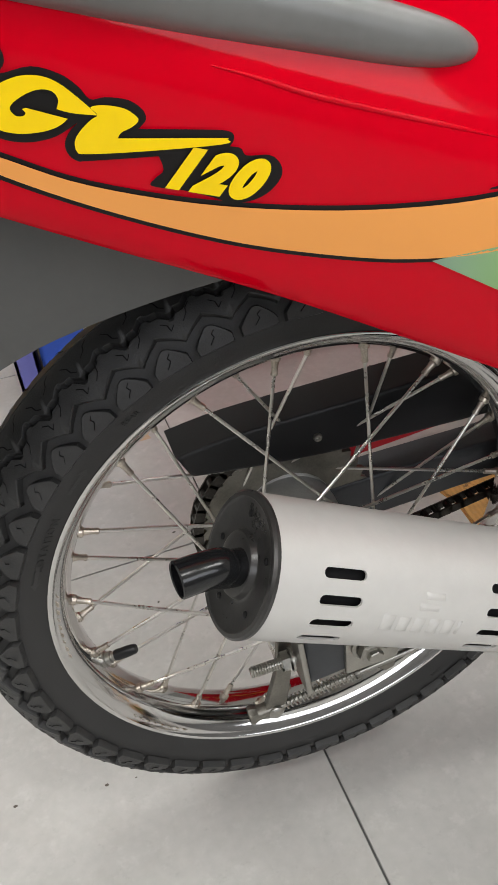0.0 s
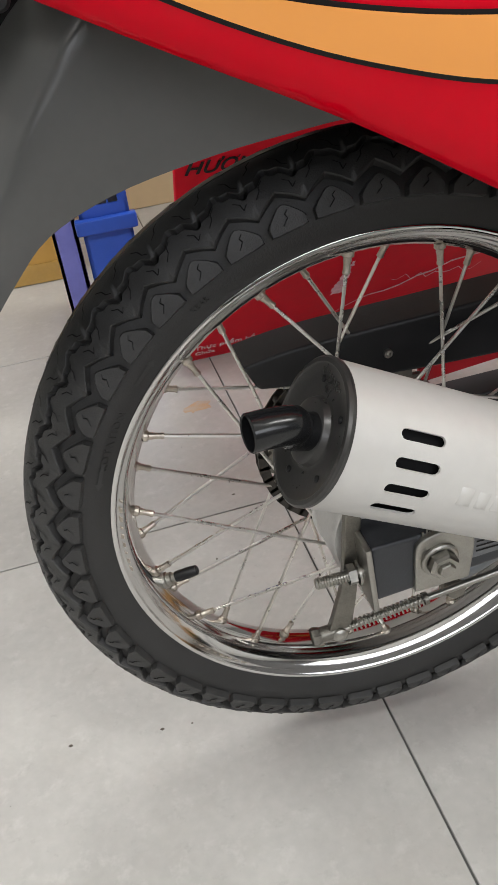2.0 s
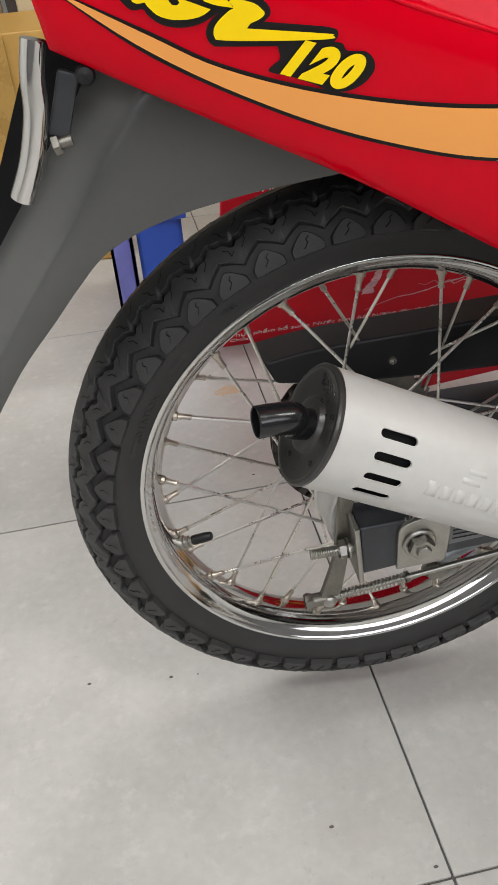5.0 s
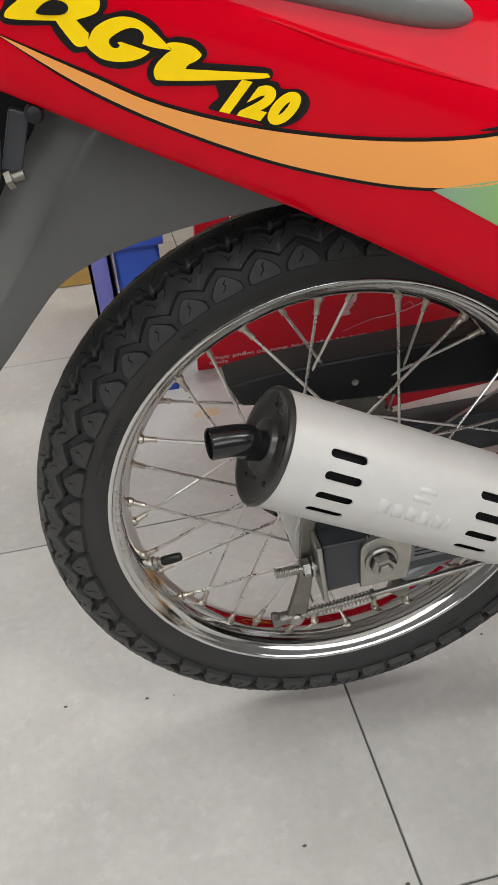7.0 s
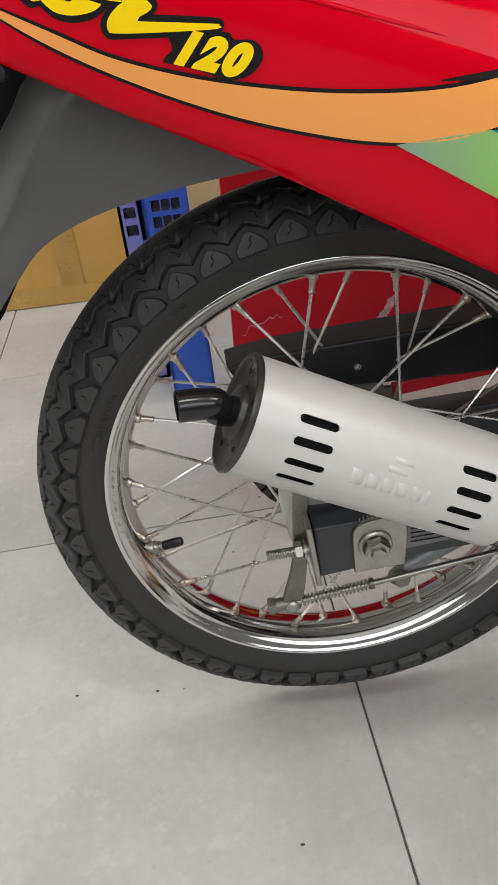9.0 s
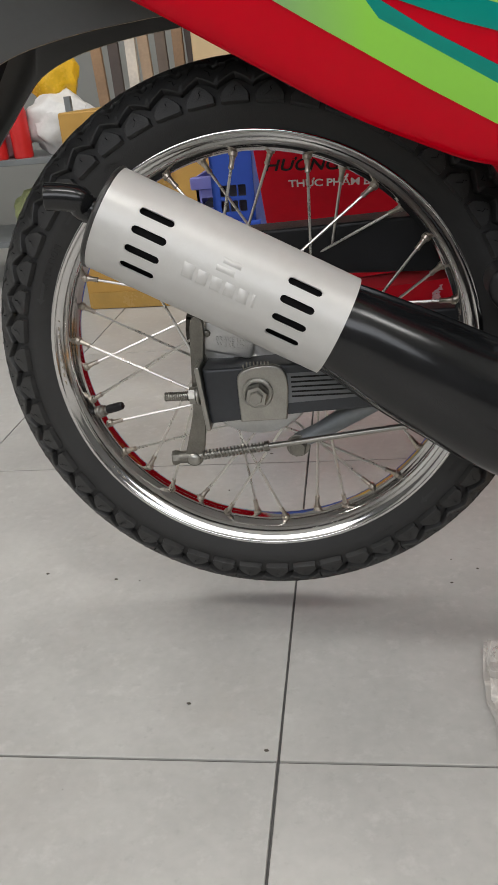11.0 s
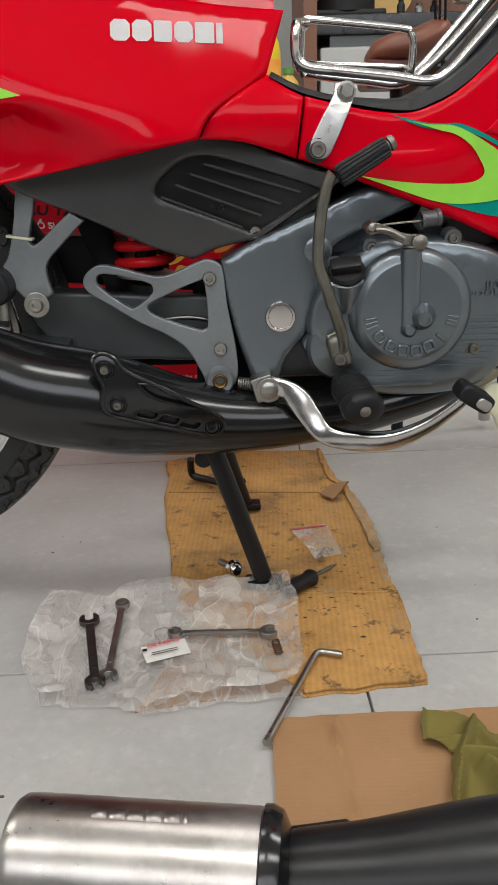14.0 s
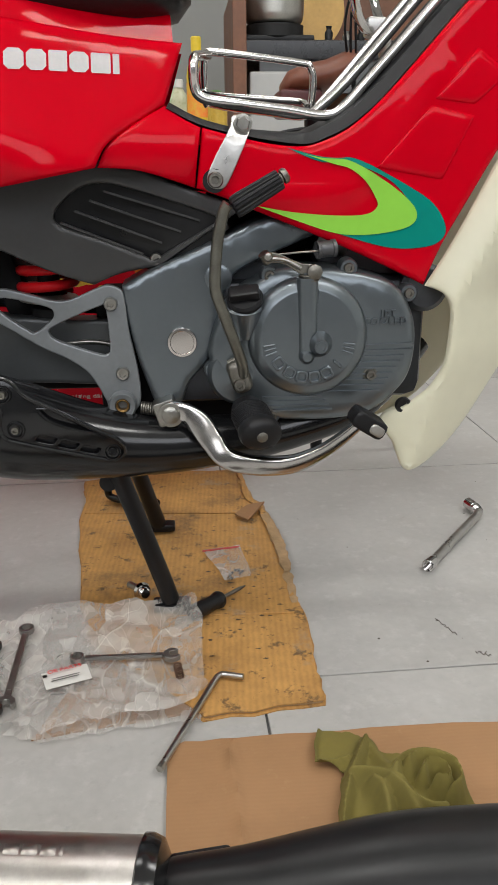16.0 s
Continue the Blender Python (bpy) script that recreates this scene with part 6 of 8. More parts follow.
CARD = mat("worn corrugated cardboard", (0.54, 0.29, 0.085), 0.72, 0, 0.16, 9, 0.2, 160, second=(0.36, 0.185, 0.055))
striped(CARD, 42, 0.13, 0.06, 0.10)
CARD_B = mat("clean cardboard", (0.34, 0.185, 0.085), 0.7, 0, 0.06, 6, 0.12, 200)
striped(CARD_B, 60, 0.03, 1.57, 0.03)
def stained(m, color, scale, lo, hi, amount, seed):
    """Rubbed-in dirt with a shape of its own."""
    nt = m.node_tree
    b = nt.nodes["Principled BSDF"]
    src = b.inputs["Base Color"].links[0].from_socket
    co, mp, ns, rg, mx = (nt.nodes.new(n) for n in ("ShaderNodeTexCoord", "ShaderNodeMapping", "ShaderNodeTexNoise", "ShaderNodeMapRange", "ShaderNodeMixRGB"))
    mp.inputs["Location"].default_value = (seed, seed * 0.7, 0)
    ns.inputs["Scale"].default_value, ns.inputs["Detail"].default_value, ns.inputs["Roughness"].default_value = scale, 8, 0.7
    rg.inputs[1].default_value, rg.inputs[2].default_value, rg.inputs[3].default_value, rg.inputs[4].default_value = lo, hi, 0.0, amount
    nt.links.new(co.outputs["Object"], mp.inputs[0])
    nt.links.new(mp.outputs[0], ns.inputs["Vector"])
    nt.links.new(ns.outputs[0], rg.inputs[0])
    nt.links.new(rg.outputs[0], mx.inputs[0])
    nt.links.new(src, mx.inputs[1])
    mx.inputs[2].default_value = (*color, 1)
    nt.links.new(mx.outputs[0], b.inputs["Base Color"])


stained(CARD, (0.13, 0.082, 0.045), 8, 0.54, 0.70, 0.75, 1.3)
stained(CARD, (0.05, 0.036, 0.026), 44, 0.57, 0.65, 0.75, 4.1)
stained(CARD, (0.30, 0.26, 0.21), 15, 0.58, 0.70, 0.6, 9.4)
stained(TILE_M, (0.55, 0.54, 0.52), 34, 0.54, 0.70, 0.55, 2.7)
stained(TILE_M, (0.33, 0.32, 0.305), 62, 0.58, 0.72, 0.5, 6.6)
stained(TILE_M, (0.34, 0.31, 0.28), 3.1, 0.52, 0.75, 0.45, 1.1)
stained(CARD, (0.62, 0.40, 0.16), 24, 0.62, 0.75, 0.5, 8.1)
stained(CARD_B, (0.22, 0.115, 0.05), 9, 0.52, 0.75, 0.5, 2.2)
stained(CARD_B, (0.45, 0.28, 0.14), 60, 0.60, 0.75, 0.35, 6.2)
FLUTE = mat("torn cardboard edge", (0.38, 0.25, 0.13), 0.85, 0, 0.25, 60, 0.3, 300)
GRIME = mat("oil grime", (0.045, 0.033, 0.022), 0.55, 0, 0.4, 60)


def ragged(pts, amp, n, seed):
    rnd = random.Random(seed)
    out = []
    for i, p in enumerate(pts):
        q = pts[(i + 1) % len(pts)]
        for j in range(n):
            t = j / n
            out.append((p[0] + (q[0] - p[0]) * t + rnd.uniform(-amp, amp) * (j > 0), p[1] + (q[1] - p[1]) * t + rnd.uniform(-amp, amp) * (j > 0)))
    return out


mat1_line = ragged([(0.343, 0.412), (0.355, 0.343), (0.354, 0.245), (0.387, -0.028), (0.412, -0.13), (0.547, -0.283), (0.681, -0.268), (0.682, -0.20), (0.686, -0.083), (0.679, -0.031), (0.678, 0.051), (0.670, 0.168), (0.660, 0.259), (0.645, 0.30), (0.638, 0.439), (0.50, 0.45)], 0.003, 5, 3)
sheet = thing("cardboard_sheet", (0.5, 0.1, 0), "worn brown cardboard sheet with oil stains under the stand", "cardboard")
part("top_ply", lay(shell(mat1_line, lambda x, z: -0.0065 - 0.0012 * wob(x, z, 14), 0.0015, 0.012)), CARD, sheet)
part("fluting", lay(shell(grown(mat1_line, -0.002), lambda x, z: -0.005, 0.003, 9)), FLUTE, sheet)
part("bottom_ply", lay(shell(grown(mat1_line, 0.0025), lambda x, z: -0.0018, 0.0015, 9)), CARD, sheet)
rnd = random.Random(5)
# plies torn apart along one side
for i in range(5):
    off = (0.006, 0.002, 0.008, 0.004, 0.010)[i]
    y0, y1 = (-0.06, 0.05, 0.12, 0.17, 0.02)[i], (0.16, 0.30, 0.36, 0.44, 0.24)[i]
    n = 26
    rim_pts, back = [], []
    for k in range(n + 1):
        y = y0 + (y1 - y0) * k / n
        edge_x = soft_interp(y, (-0.12, -0.03, 0.05, 0.17, 0.26, 0.30, 0.44), (0.684, 0.679, 0.678, 0.670, 0.660, 0.645, 0.638))
        taper = math.sin(math.pi * min(1.0, max(0.0, k / n))) ** 0.4
        rim_pts.append((edge_x + (off + 0.006 * wob(y, i, 60, i) + 0.004 * wob(y, i, 170, i)) * taper, y))
        back.append((edge_x - 0.007 + 0.005 * wob(y, i, 50, i + 9), y))
    line = rim_pts + back[::-1]
    part("torn_edge", lay(shell(line, lambda x, z, i=i: -0.0070 - 0.0008 * i - 0.004 * abs(wob(x, z, 34, i)) - 0.002 * wob(x, z, 90, i), 0.0009, 0.006)), CARD if i % 2 else FLUTE, sheet)
for i in range(60):
    cx, cy = rnd.gauss(0.60, 0.035), rnd.gauss(-0.06, 0.10)
    if not (0.53 < cx < 0.66 and -0.24 < cy < 0.2):
        continue
    r = rnd.uniform(0.0006, 0.0022)
    line = [(cx + r * rnd.uniform(0.5, 1.5) * math.cos(a) * rnd.uniform(1, 2.4), cy + r * rnd.uniform(0.4, 1.2) * math.sin(a)) for a in np.linspace(0, 2 * math.pi, 9, endpoint=False)]
    part("oil_spot", lay(shell(line, lambda x, z: -0.0080 - 0.0012 * wob(x, z, 14), 0, 9)), GRIME, sheet)
for a, b in (((0.36, 0.262), (0.655, 0.235)), ((0.40, -0.075), (0.675, -0.085))):
    part("fold_line", tube([(a[0] + (b[0] - a[0]) * t, a[1] + (b[1] - a[1]) * t + 0.002 * wob(t, 0, 20), 0.0072) for t in np.linspace(0, 1, 14)], 0.0013, 6), CARD, sheet)

mat2_line = ragged([(0.508, -0.337), (0.525, -0.322), (0.60, -0.318), (0.72, -0.316), (0.90, -0.322), (1.10, -0.325), (1.10, -0.66), (0.80, -0.66), (0.506, -0.66)], 0.0015, 4, 11)
sheet2 = thing("cardboard_sheet", (0.8, -0.5, 0), "clean flattened cardboard sheet with a crease, on the floor", "cardboard")


def sheet2_h(x, z):
    return -0.0052 - 0.0065 * math.exp(-abs(x - 0.573 + 0.006 * wob(z, 0, 24)) / 0.004) - 0.003 * abs(wob(x, z, 7, 3)) - 0.0008 * wob(x, z, 10) - 0.004 * step((z + 0.34) / 0.02) * step((0.55 - x) / 0.05)


part("top_ply", lay(shell(mat2_line, sheet2_h, 0.0015, 0.005)), CARD_B, sheet2)
part("fluting", lay(shell(grown(mat2_line, -0.0015), lambda x, z: -0.0040, 0.0038, 9)), FLUTE, sheet2)

# clear plastic bag, crumpled flat
BAG = bpy.data.materials.new("clear crumpled polythene")
BAG.use_nodes = True
nt = BAG.node_tree
b = nt.nodes["Principled BSDF"]
b.inputs["Base Color"].default_value = (0.70, 0.67, 0.63, 1)
b.inputs["Roughness"].default_value = 0.16
b.inputs["Specular IOR Level"].default_value = 0.9
bc = nt.nodes.new("ShaderNodeTexCoord")
warp, wsum = nt.nodes.new("ShaderNodeTexNoise"), nt.nodes.new("ShaderNodeVectorMath")
warp.inputs["Scale"].default_value, warp.inputs["Detail"].default_value = 16, 3
wmul = nt.nodes.new("ShaderNodeVectorMath")
wmul.operation, wmul.inputs[3].default_value = "SCALE", 0.035
nt.links.new(bc.outputs["Object"], warp.inputs["Vector"])
nt.links.new(warp.outputs["Color"], wmul.inputs[0])
nt.links.new(bc.outputs["Object"], wsum.inputs[0])
nt.links.new(wmul.outputs[0], wsum.inputs[1])
haze = None
for scale, turn, squeeze, amount, power in ((14, 0.5, 0.5, 0.44, 2.2), (34, 1.4, 0.6, 0.36, 2.4), (80, 2.4, 0.6, 0.20, 2.0)):
    # facets of crumpled film, each more or less milky in place of shading
    mp, vo, pw, am = (nt.nodes.new(k) for k in ("ShaderNodeMapping", "ShaderNodeTexVoronoi", "ShaderNodeMath", "ShaderNodeMath"))
    mp.inputs["Rotation"].default_value[2], mp.inputs["Scale"].default_value = turn, (1.0, squeeze, 1.0)
    vo.inputs["Scale"].default_value = scale
    nt.links.new(wsum.outputs[0], mp.inputs[0])
    nt.links.new(mp.outputs[0], vo.inputs["Vector"])
    pw.operation, pw.inputs[1].default_value = "POWER", power
    nt.links.new(vo.outputs["Color"], pw.inputs[0])
    am.operation, am.inputs[1].default_value = "MULTIPLY_ADD", amount
    nt.links.new(pw.outputs[0], am.inputs[0])
    am.inputs[2].default_value = 0.15 if haze is None else 0.0
    if haze is not None:
        nt.links.new(haze, am.inputs[2])
    haze = am.outputs[0]
# crease whitening and streak highlights, both painted in as thin opaque lines
for scale, turn, thin, amount in ((13, 0.4, 0.012, 0.26), (24, 1.3, 0.014, 0.20), (50, 2.2, 0.020, 0.12)):
    mp, bn, away, dist, line, tot = (nt.nodes.new(k) for k in ("ShaderNodeMapping", "ShaderNodeTexNoise", "ShaderNodeMath", "ShaderNodeMath", "ShaderNodeMapRange", "ShaderNodeMath"))
    mp.inputs["Rotation"].default_value[2], mp.inputs["Scale"].default_value = turn, (1.0, 0.4, 1.0)
    bn.inputs["Scale"].default_value, bn.inputs["Detail"].default_value, bn.inputs["Distortion"].default_value = scale, 1.5, 0.3
    nt.links.new(bc.outputs["Object"], mp.inputs[0])
    nt.links.new(mp.outputs[0], bn.inputs["Vector"])
    away.operation, away.inputs[1].default_value = "SUBTRACT", 0.5
    dist.operation = "ABSOLUTE"
    nt.links.new(bn.outputs[0], away.inputs[0])
    nt.links.new(away.outputs[0], dist.inputs[0])
    line.inputs[1].default_value, line.inputs[2].default_value, line.inputs[3].default_value, line.inputs[4].default_value = 0.0, thin, amount, 0.0
    nt.links.new(dist.outputs[0], line.inputs[0])
    nt.links.new(haze, tot.inputs[0])
    nt.links.new(line.outputs[0], tot.inputs[1])
    haze = tot.outputs[0]
nt.links.new(haze, b.inputs["Alpha"])
bp = nt.nodes.new("ShaderNodeBump")
bp.inputs["Strength"].default_value, bp.inputs["Distance"].default_value = 0.5, 0.006
nt.links.new(haze, bp.inputs["Height"])
nt.links.new(bp.outputs[0], b.inputs["Normal"])

bag_line = ragged([(0.226, -0.055), (0.27, -0.062), (0.305, -0.075), (0.325, -0.045), (0.36, -0.048), (0.43, -0.058), (0.475, -0.066), (0.515, -0.045), (0.542, -0.07), (0.551, -0.13), (0.549, -0.22), (0.540, -0.285), (0.47, -0.288), (0.42, -0.292), (0.377, -0.305), (0.352, -0.290), (0.30, -0.285), (0.262, -0.282), (0.234, -0.224), (0.217, -0.148)], 0.004, 4, 21)
FREE = [((0.291, -0.139), (0.317, -0.259)), ((0.328, -0.109), (0.331, -0.25)), ((0.401, -0.178), (0.515, -0.184)), ((0.37, -0.21), (0.415, -0.205)), ((0.519, -0.212), (0.521, -0.232))]


fold_rnd = random.Random(17)
FOLDS = [(fold_rnd.uniform(0, math.pi), fold_rnd.uniform(14, 60), fold_rnd.uniform(0, 2), fold_rnd.uniform(0.6, 1.2)) for _ in range(7)]


def crumple(x, z):
    """Sharp creases that cross one another."""
    wx, wz = x + 0.018 * wob(x, z, 14, 1.5), z + 0.018 * wob(x, z, 14, 4.5)
    total = 0.0
    for a, f, p, w in FOLDS:
        t = (wx * math.cos(a) + wz * math.sin(a)) * f + p
        total += w * abs((t % 2) - 1) / (f / 20) ** 0.7
    return max(0.0, total / 4.6 - 0.25)


def bag_h(x, z):
    near = 1.0
    for (ax, ay), (bx, by) in FREE:
        t = min(max(((x - ax) * (bx - ax) + (z - ay) * (by - ay)) / ((bx - ax) ** 2 + (by - ay) ** 2), 0), 1)
        near = min(near, math.hypot(x - ax - t * (bx - ax), z - ay - t * (by - ay)) / 0.04)
    near = step((near - 0.28) / 0.72)
    base = 0.006 + 0.0065 * step((x - 0.365) / 0.03)
    back = step((z + 0.12) / 0.07) * step((x - 0.30) / 0.04)
    edge = math.exp(-((x - 0.545) / 0.02) ** 2) * 0.012 + math.exp(-((z + 0.285) / 0.02) ** 2) * 0.006
    return -(base + near * (0.030 * crumple(x, z) * (0.55 + 0.2 * back) + 0.002 * back + edge) + 0.003 * crumple(z * 1.7, x * 1.7) * near)


bag = thing("plastic_bag", (0.39, -0.17, 0), "clear crumpled plastic bag lying flat with tools on it", "plastic bag")
part("upper_film", lay(shell(bag_line, bag_h, 0, 0.0038)), BAG, bag, sharp=18)
part("lower_film", lay(shell(grown(bag_line, 0.004), lambda x, z: -0.0035 - 0.006 * abs(wob(x, z, 20, 7.0)), 0, 0.012)), BAG, bag, sharp=25)
part("card_inside", lay(plate(ragged([(0.365, -0.298), (0.545, -0.268), (0.548, -0.16), (0.44, -0.10)], 0.002, 3, 9), -0.0028, 0.0022)), CARD_B, bag, "brown card inside the bag")


def spanner(name, label, a, b, z, ring_r, jaw_r, wide, material, both_open=False):
    a, b = Vector((*a, z)), Vector((*b, z))
    d = b - a
    n = d.length
    ang = math.atan2(d.y, d.x)

    body = thing(name, a, label, "spanner", "spanners on the plastic bag")
    place = Matrix.Translation(a) @ Matrix.Rotation(ang, 4, "Z")
    sh = box((n - ring_r - jaw_r, wide, 0.0045), Matrix.Translation((n / 2 + (ring_r - jaw_r) / 2, 0, 0.003)), 0.0014)
    box((n - ring_r - jaw_r - 0.02, wide * 0.55, 0.0015), Matrix.Translation((n / 2 + (ring_r - jaw_r) / 2, 0, 0.0053)), 0.0004, sh)
    sh.transform(place)
    part("shank", sh, material, body)
    if both_open:
        e = lay(plate([(x, y) for x, y in o_open(ring_r, -1)], -0.0058, 0.0056, roll=0.001))
    else:
        e = lathe([(ring_r * 0.62, 0), (ring_r * 0.95, 0), (ring_r, 0.0012), (ring_r, 0.006), (ring_r * 0.95, 0.0072), (ring_r * 0.66, 0.0072), (ring_r * 0.62, 0.0064)], None, 28, closed=True)
    e.transform(place)
    part("open_end" if both_open else "ring_end", e, material, body)
    e = lay(plate(o_open(jaw_r, 1), -0.0058, 0.0056, roll=0.001))
    e.transform(place @ Matrix.Translation((n, 0, 0)) @ Matrix.Rotation(radians(15), 4, "Z"))
    part("open_end", e, material, body)
    return body


def o_open(r, way):
    """The outline of an open spanner jaw that opens along +x (way 1) or -x."""
    pts = [(r * math.cos(radians(t)), r * math.sin(radians(t))) for t in np.linspace(32, 328, 22)]
    pts += [(r * 0.75, -r * 0.40), (-r * 0.10, -r * 0.42), (-r * 0.30, -r * 0.2), (-r * 0.30, r * 0.2), (-r * 0.10, r * 0.42), (r * 0.75, r * 0.40)]
    return [(way * x, y) for x, y in pts]


TOOL = mat("worn tool steel", (0.30, 0.29, 0.275), 0.36, 0.9, 0.15, 60, 0.1, 500)
BLACK_ST = mat("blackened steel", (0.10, 0.09, 0.085), 0.42, 0.9, 0.25, 70, 0.15, 500)
spanner("spanner", "dark double open-ended steel spanner on the plastic bag", (0.291, -0.139), (0.318, -0.262), 0.012, 0.0125, 0.0115, 0.0105, BLACK_ST, True)
spanner("spanner", "small chromed combination spanner on the plastic bag", (0.328, -0.107), (0.331, -0.252), 0.012, 0.0095, 0.0105, 0.0085, TOOL)
spanner("spanner", "long chromed combination spanner on the plastic bag", (0.4005, -0.183), (0.512, -0.1855), 0.017, 0.0085, 0.0105, 0.0075, TOOL)
tag = thing("paper_tag", (0.39, -0.21, 0.012), "white printed paper tag in a crumpled sleeve", "paper tag")
tb = shell([(0.362, -0.205), (0.412, -0.188), (0.421, -0.216), (0.372, -0.234)], lambda x, z: -0.0165 - 0.002 * wob(x, z, 30), 0.0004, 0.008)
part("paper", lay(tb), mat("white paper", (0.70, 0.68, 0.64), 0.6, 0, 0.05), tag)
part("print", words("OE PARTS", 0.0088, lambda x, y, h: Vector((0.3705 + x, -0.2105 + y, 0.0202 + h * 0.2)), radians(19), 0, 0.0002, 0.0002), mat("red print", (0.55, 0.03, 0.03), 0.6), tag)
part("print_mark", lay(plate([(0.3645, -0.2125), (0.3695, -0.2108), (0.371, -0.2155), (0.366, -0.217)], -0.0198, 0, roll=0.0)), INK, tag)
for i in range(2):
    part("print_line", lay(plate([(0.376, -0.2195 - 0.004 * i), (0.406, -0.2095 - 0.004 * i), (0.4065, -0.2108 - 0.004 * i), (0.3765, -0.2208 - 0.004 * i)], -0.0198, 0, roll=0.0)), INK, tag)
part("wire_loop", tube([(0.382, -0.192, 0.018), (0.376, -0.183, 0.022), (0.386, -0.175, 0.024), (0.398, -0.18, 0.024)], 0.0007, 6, 5), STEEL, tag)
spring = tagged(part("small_spring", coil((0.5185, -0.208, 0.0215), (0.5215, -0.230, 0.0215), 0.0042, 0.0009, 5.5, 6, 14), mat("rusty spring steel", (0.13, 0.075, 0.05), 0.5, 0.8, 0.3, 90)), "small rusty coil spring on the plastic bag", "spring")

driver = thing("screwdriver", (0.56, -0.075, 0.02), "screwdriver with a black handle lying on cardboard", "screwdriver")
A, B = Vector((0.536, -0.097, 0.0195)), Vector((0.612, -0.027, 0.0175))
hb = lathe([(0, 0), (0.009, 0.001), (0.011, 0.006), (0.0105, 0.030), (0.0095, 0.042), (0.0115, 0.046), (0.012, 0.052), (0.0095, 0.0565), (0, 0.057)], along(A, B), 24)
part("handle", hb, PLASTIC_B, driver)
d = (B - A).normalized()
part("blade", tube([tuple(A + d * 0.055), tuple(B - d * 0.012), (*tuple(B), 0.001)], 0.0028, 10), DULL, driver)
tool = thing("bent_spanner", (0.53, -0.28, 0.01), "chromed L-shaped wheel key lying across the cardboard", "wrench")
part("bar", tube([(0.504, -0.357, 0.0115), (0.540, -0.276, 0.012), (0.561, -0.229, 0.0125), (0.567, -0.221, 0.0128), (0.573, -0.220, 0.013), (0.594, -0.2275, 0.0135)], 0.0036, 10, 4), SATIN, tool)
part("socket", lathe([(0, 0), (0.0040, 0), (0.0046, 0.0015), (0.0046, 0.006), (0.0036, 0.009), (0.0034, 0.009)], along((0.501, -0.364, 0.0112), (0.509, -0.346, 0.0117)), 6), STEEL, tool)
key = thing("socket_wrench", (0.95, 0.1, 0), "chromed L-shaped box wrench on the floor tiles", "wrench")
part("shaft", tube([(0.893, 0.026, 0.0095), (1.00, 0.158, 0.0095), (1.022, 0.186, 0.0095), (1.028, 0.197, 0.0105), (1.028, 0.206, 0.012)], 0.0072, 14, 4), SATIN, key)
part("long_socket", lathe([(0.0072, 0.022), (0.0095, 0.016), (0.0098, 0.0), (0.008, -0.001), (0.0066, 0.0), (0.0066, 0.01), (0, 0.01)], along((0.886, 0.0175, 0.0098), (1.0, 0.158, 0.0098)), 24), CHROME, key)
part("short_socket", lathe([(0.0072, -0.004), (0.0098, 0.004), (0.0098, 0.008), (0.0085, 0.009), (0.0098, 0.010), (0.0098, 0.030), (0.008, 0.031), (0, 0.031)], along((1.028, 0.200, 0.0115), (1.019, 0.238, 0.013)), 24), CHROME, key)

OLIVE = mat("olive cotton", (0.165, 0.135, 0.030), 0.9, 0, 0.12, 20, 0.15, 1400)
rag_line = ragged([(0.665, -0.318), (0.683, -0.323), (0.698, -0.325), (0.708, -0.334), (0.717, -0.340), (0.720, -0.360), (0.738, -0.361), (0.757, -0.371), (0.772, -0.389), (0.784, -0.419), (0.791, -0.445), (0.79, -0.49), (0.72, -0.50), (0.656, -0.485), (0.662, -0.448), (0.671, -0.410), (0.680, -0.384), (0.676, -0.378), (0.662, -0.373), (0.653, -0.372), (0.657, -0.345)], 0.0012, 4, 4)


def arc(cx, cy, r0, r1, a0, a1, n=9):
    return [(cx + (r0 + (r1 - r0) * i / n) * math.cos(radians(a0 + (a1 - a0) * i / n)), cy + (r0 + (r1 - r0) * i / n) * math.sin(radians(a0 + (a1 - a0) * i / n))) for i in range(n + 1)]


# folds of the rag: line, height, width
RAG_FOLDS = [
    ([(0.709, -0.348), (0.694, -0.376), (0.680, -0.407), (0.671, -0.432), (0.664, -0.458)], 0.013, 0.0042),
    ([(0.683, -0.402), (0.694, -0.405), (0.704, -0.411), (0.714, -0.420), (0.723, -0.431)], 0.016, 0.0055),
    ([(0.700, -0.418), (0.706, -0.428), (0.707, -0.444), (0.703, -0.475)], 0.014, 0.0065),
    ([(0.714, -0.426), (0.721, -0.438), (0.730, -0.462)], 0.017, 0.0065),
    ([(0.657, -0.372), (0.673, -0.373), (0.690, -0.368)], 0.007, 0.0035),
    ([(0.664, -0.322), (0.656, -0.350), (0.654, -0.371)], 0.007, 0.0022),
    ([(0.672, -0.462), (0.684, -0.456), (0.692, -0.470)], 0.010, 0.0045),
    ([(0.712, -0.345), (0.718, -0.372), (0.722, -0.392)], 0.006, 0.0050),
    (arc(0.756, -0.430, 0.038, 0.030, 165, 30), 0.020, 0.0060),
    (arc(0.756, -0.430, 0.027, 0.020, 150, -60), 0.022, 0.0050),
    (arc(0.756, -0.432, 0.014, 0.008, 170, -120), 0.021, 0.0036),
    (arc(0.752, -0.435, 0.030, 0.026, 190, 275), 0.018, 0.0055),
    (arc(0.752, -0.430, 0.046, 0.044, 120, 10), 0.010, 0.0060),
]
RAG_SEGS = [(np.array(l[:-1], float), np.array(l[1:], float), h, w) for l, h, w in RAG_FOLDS]


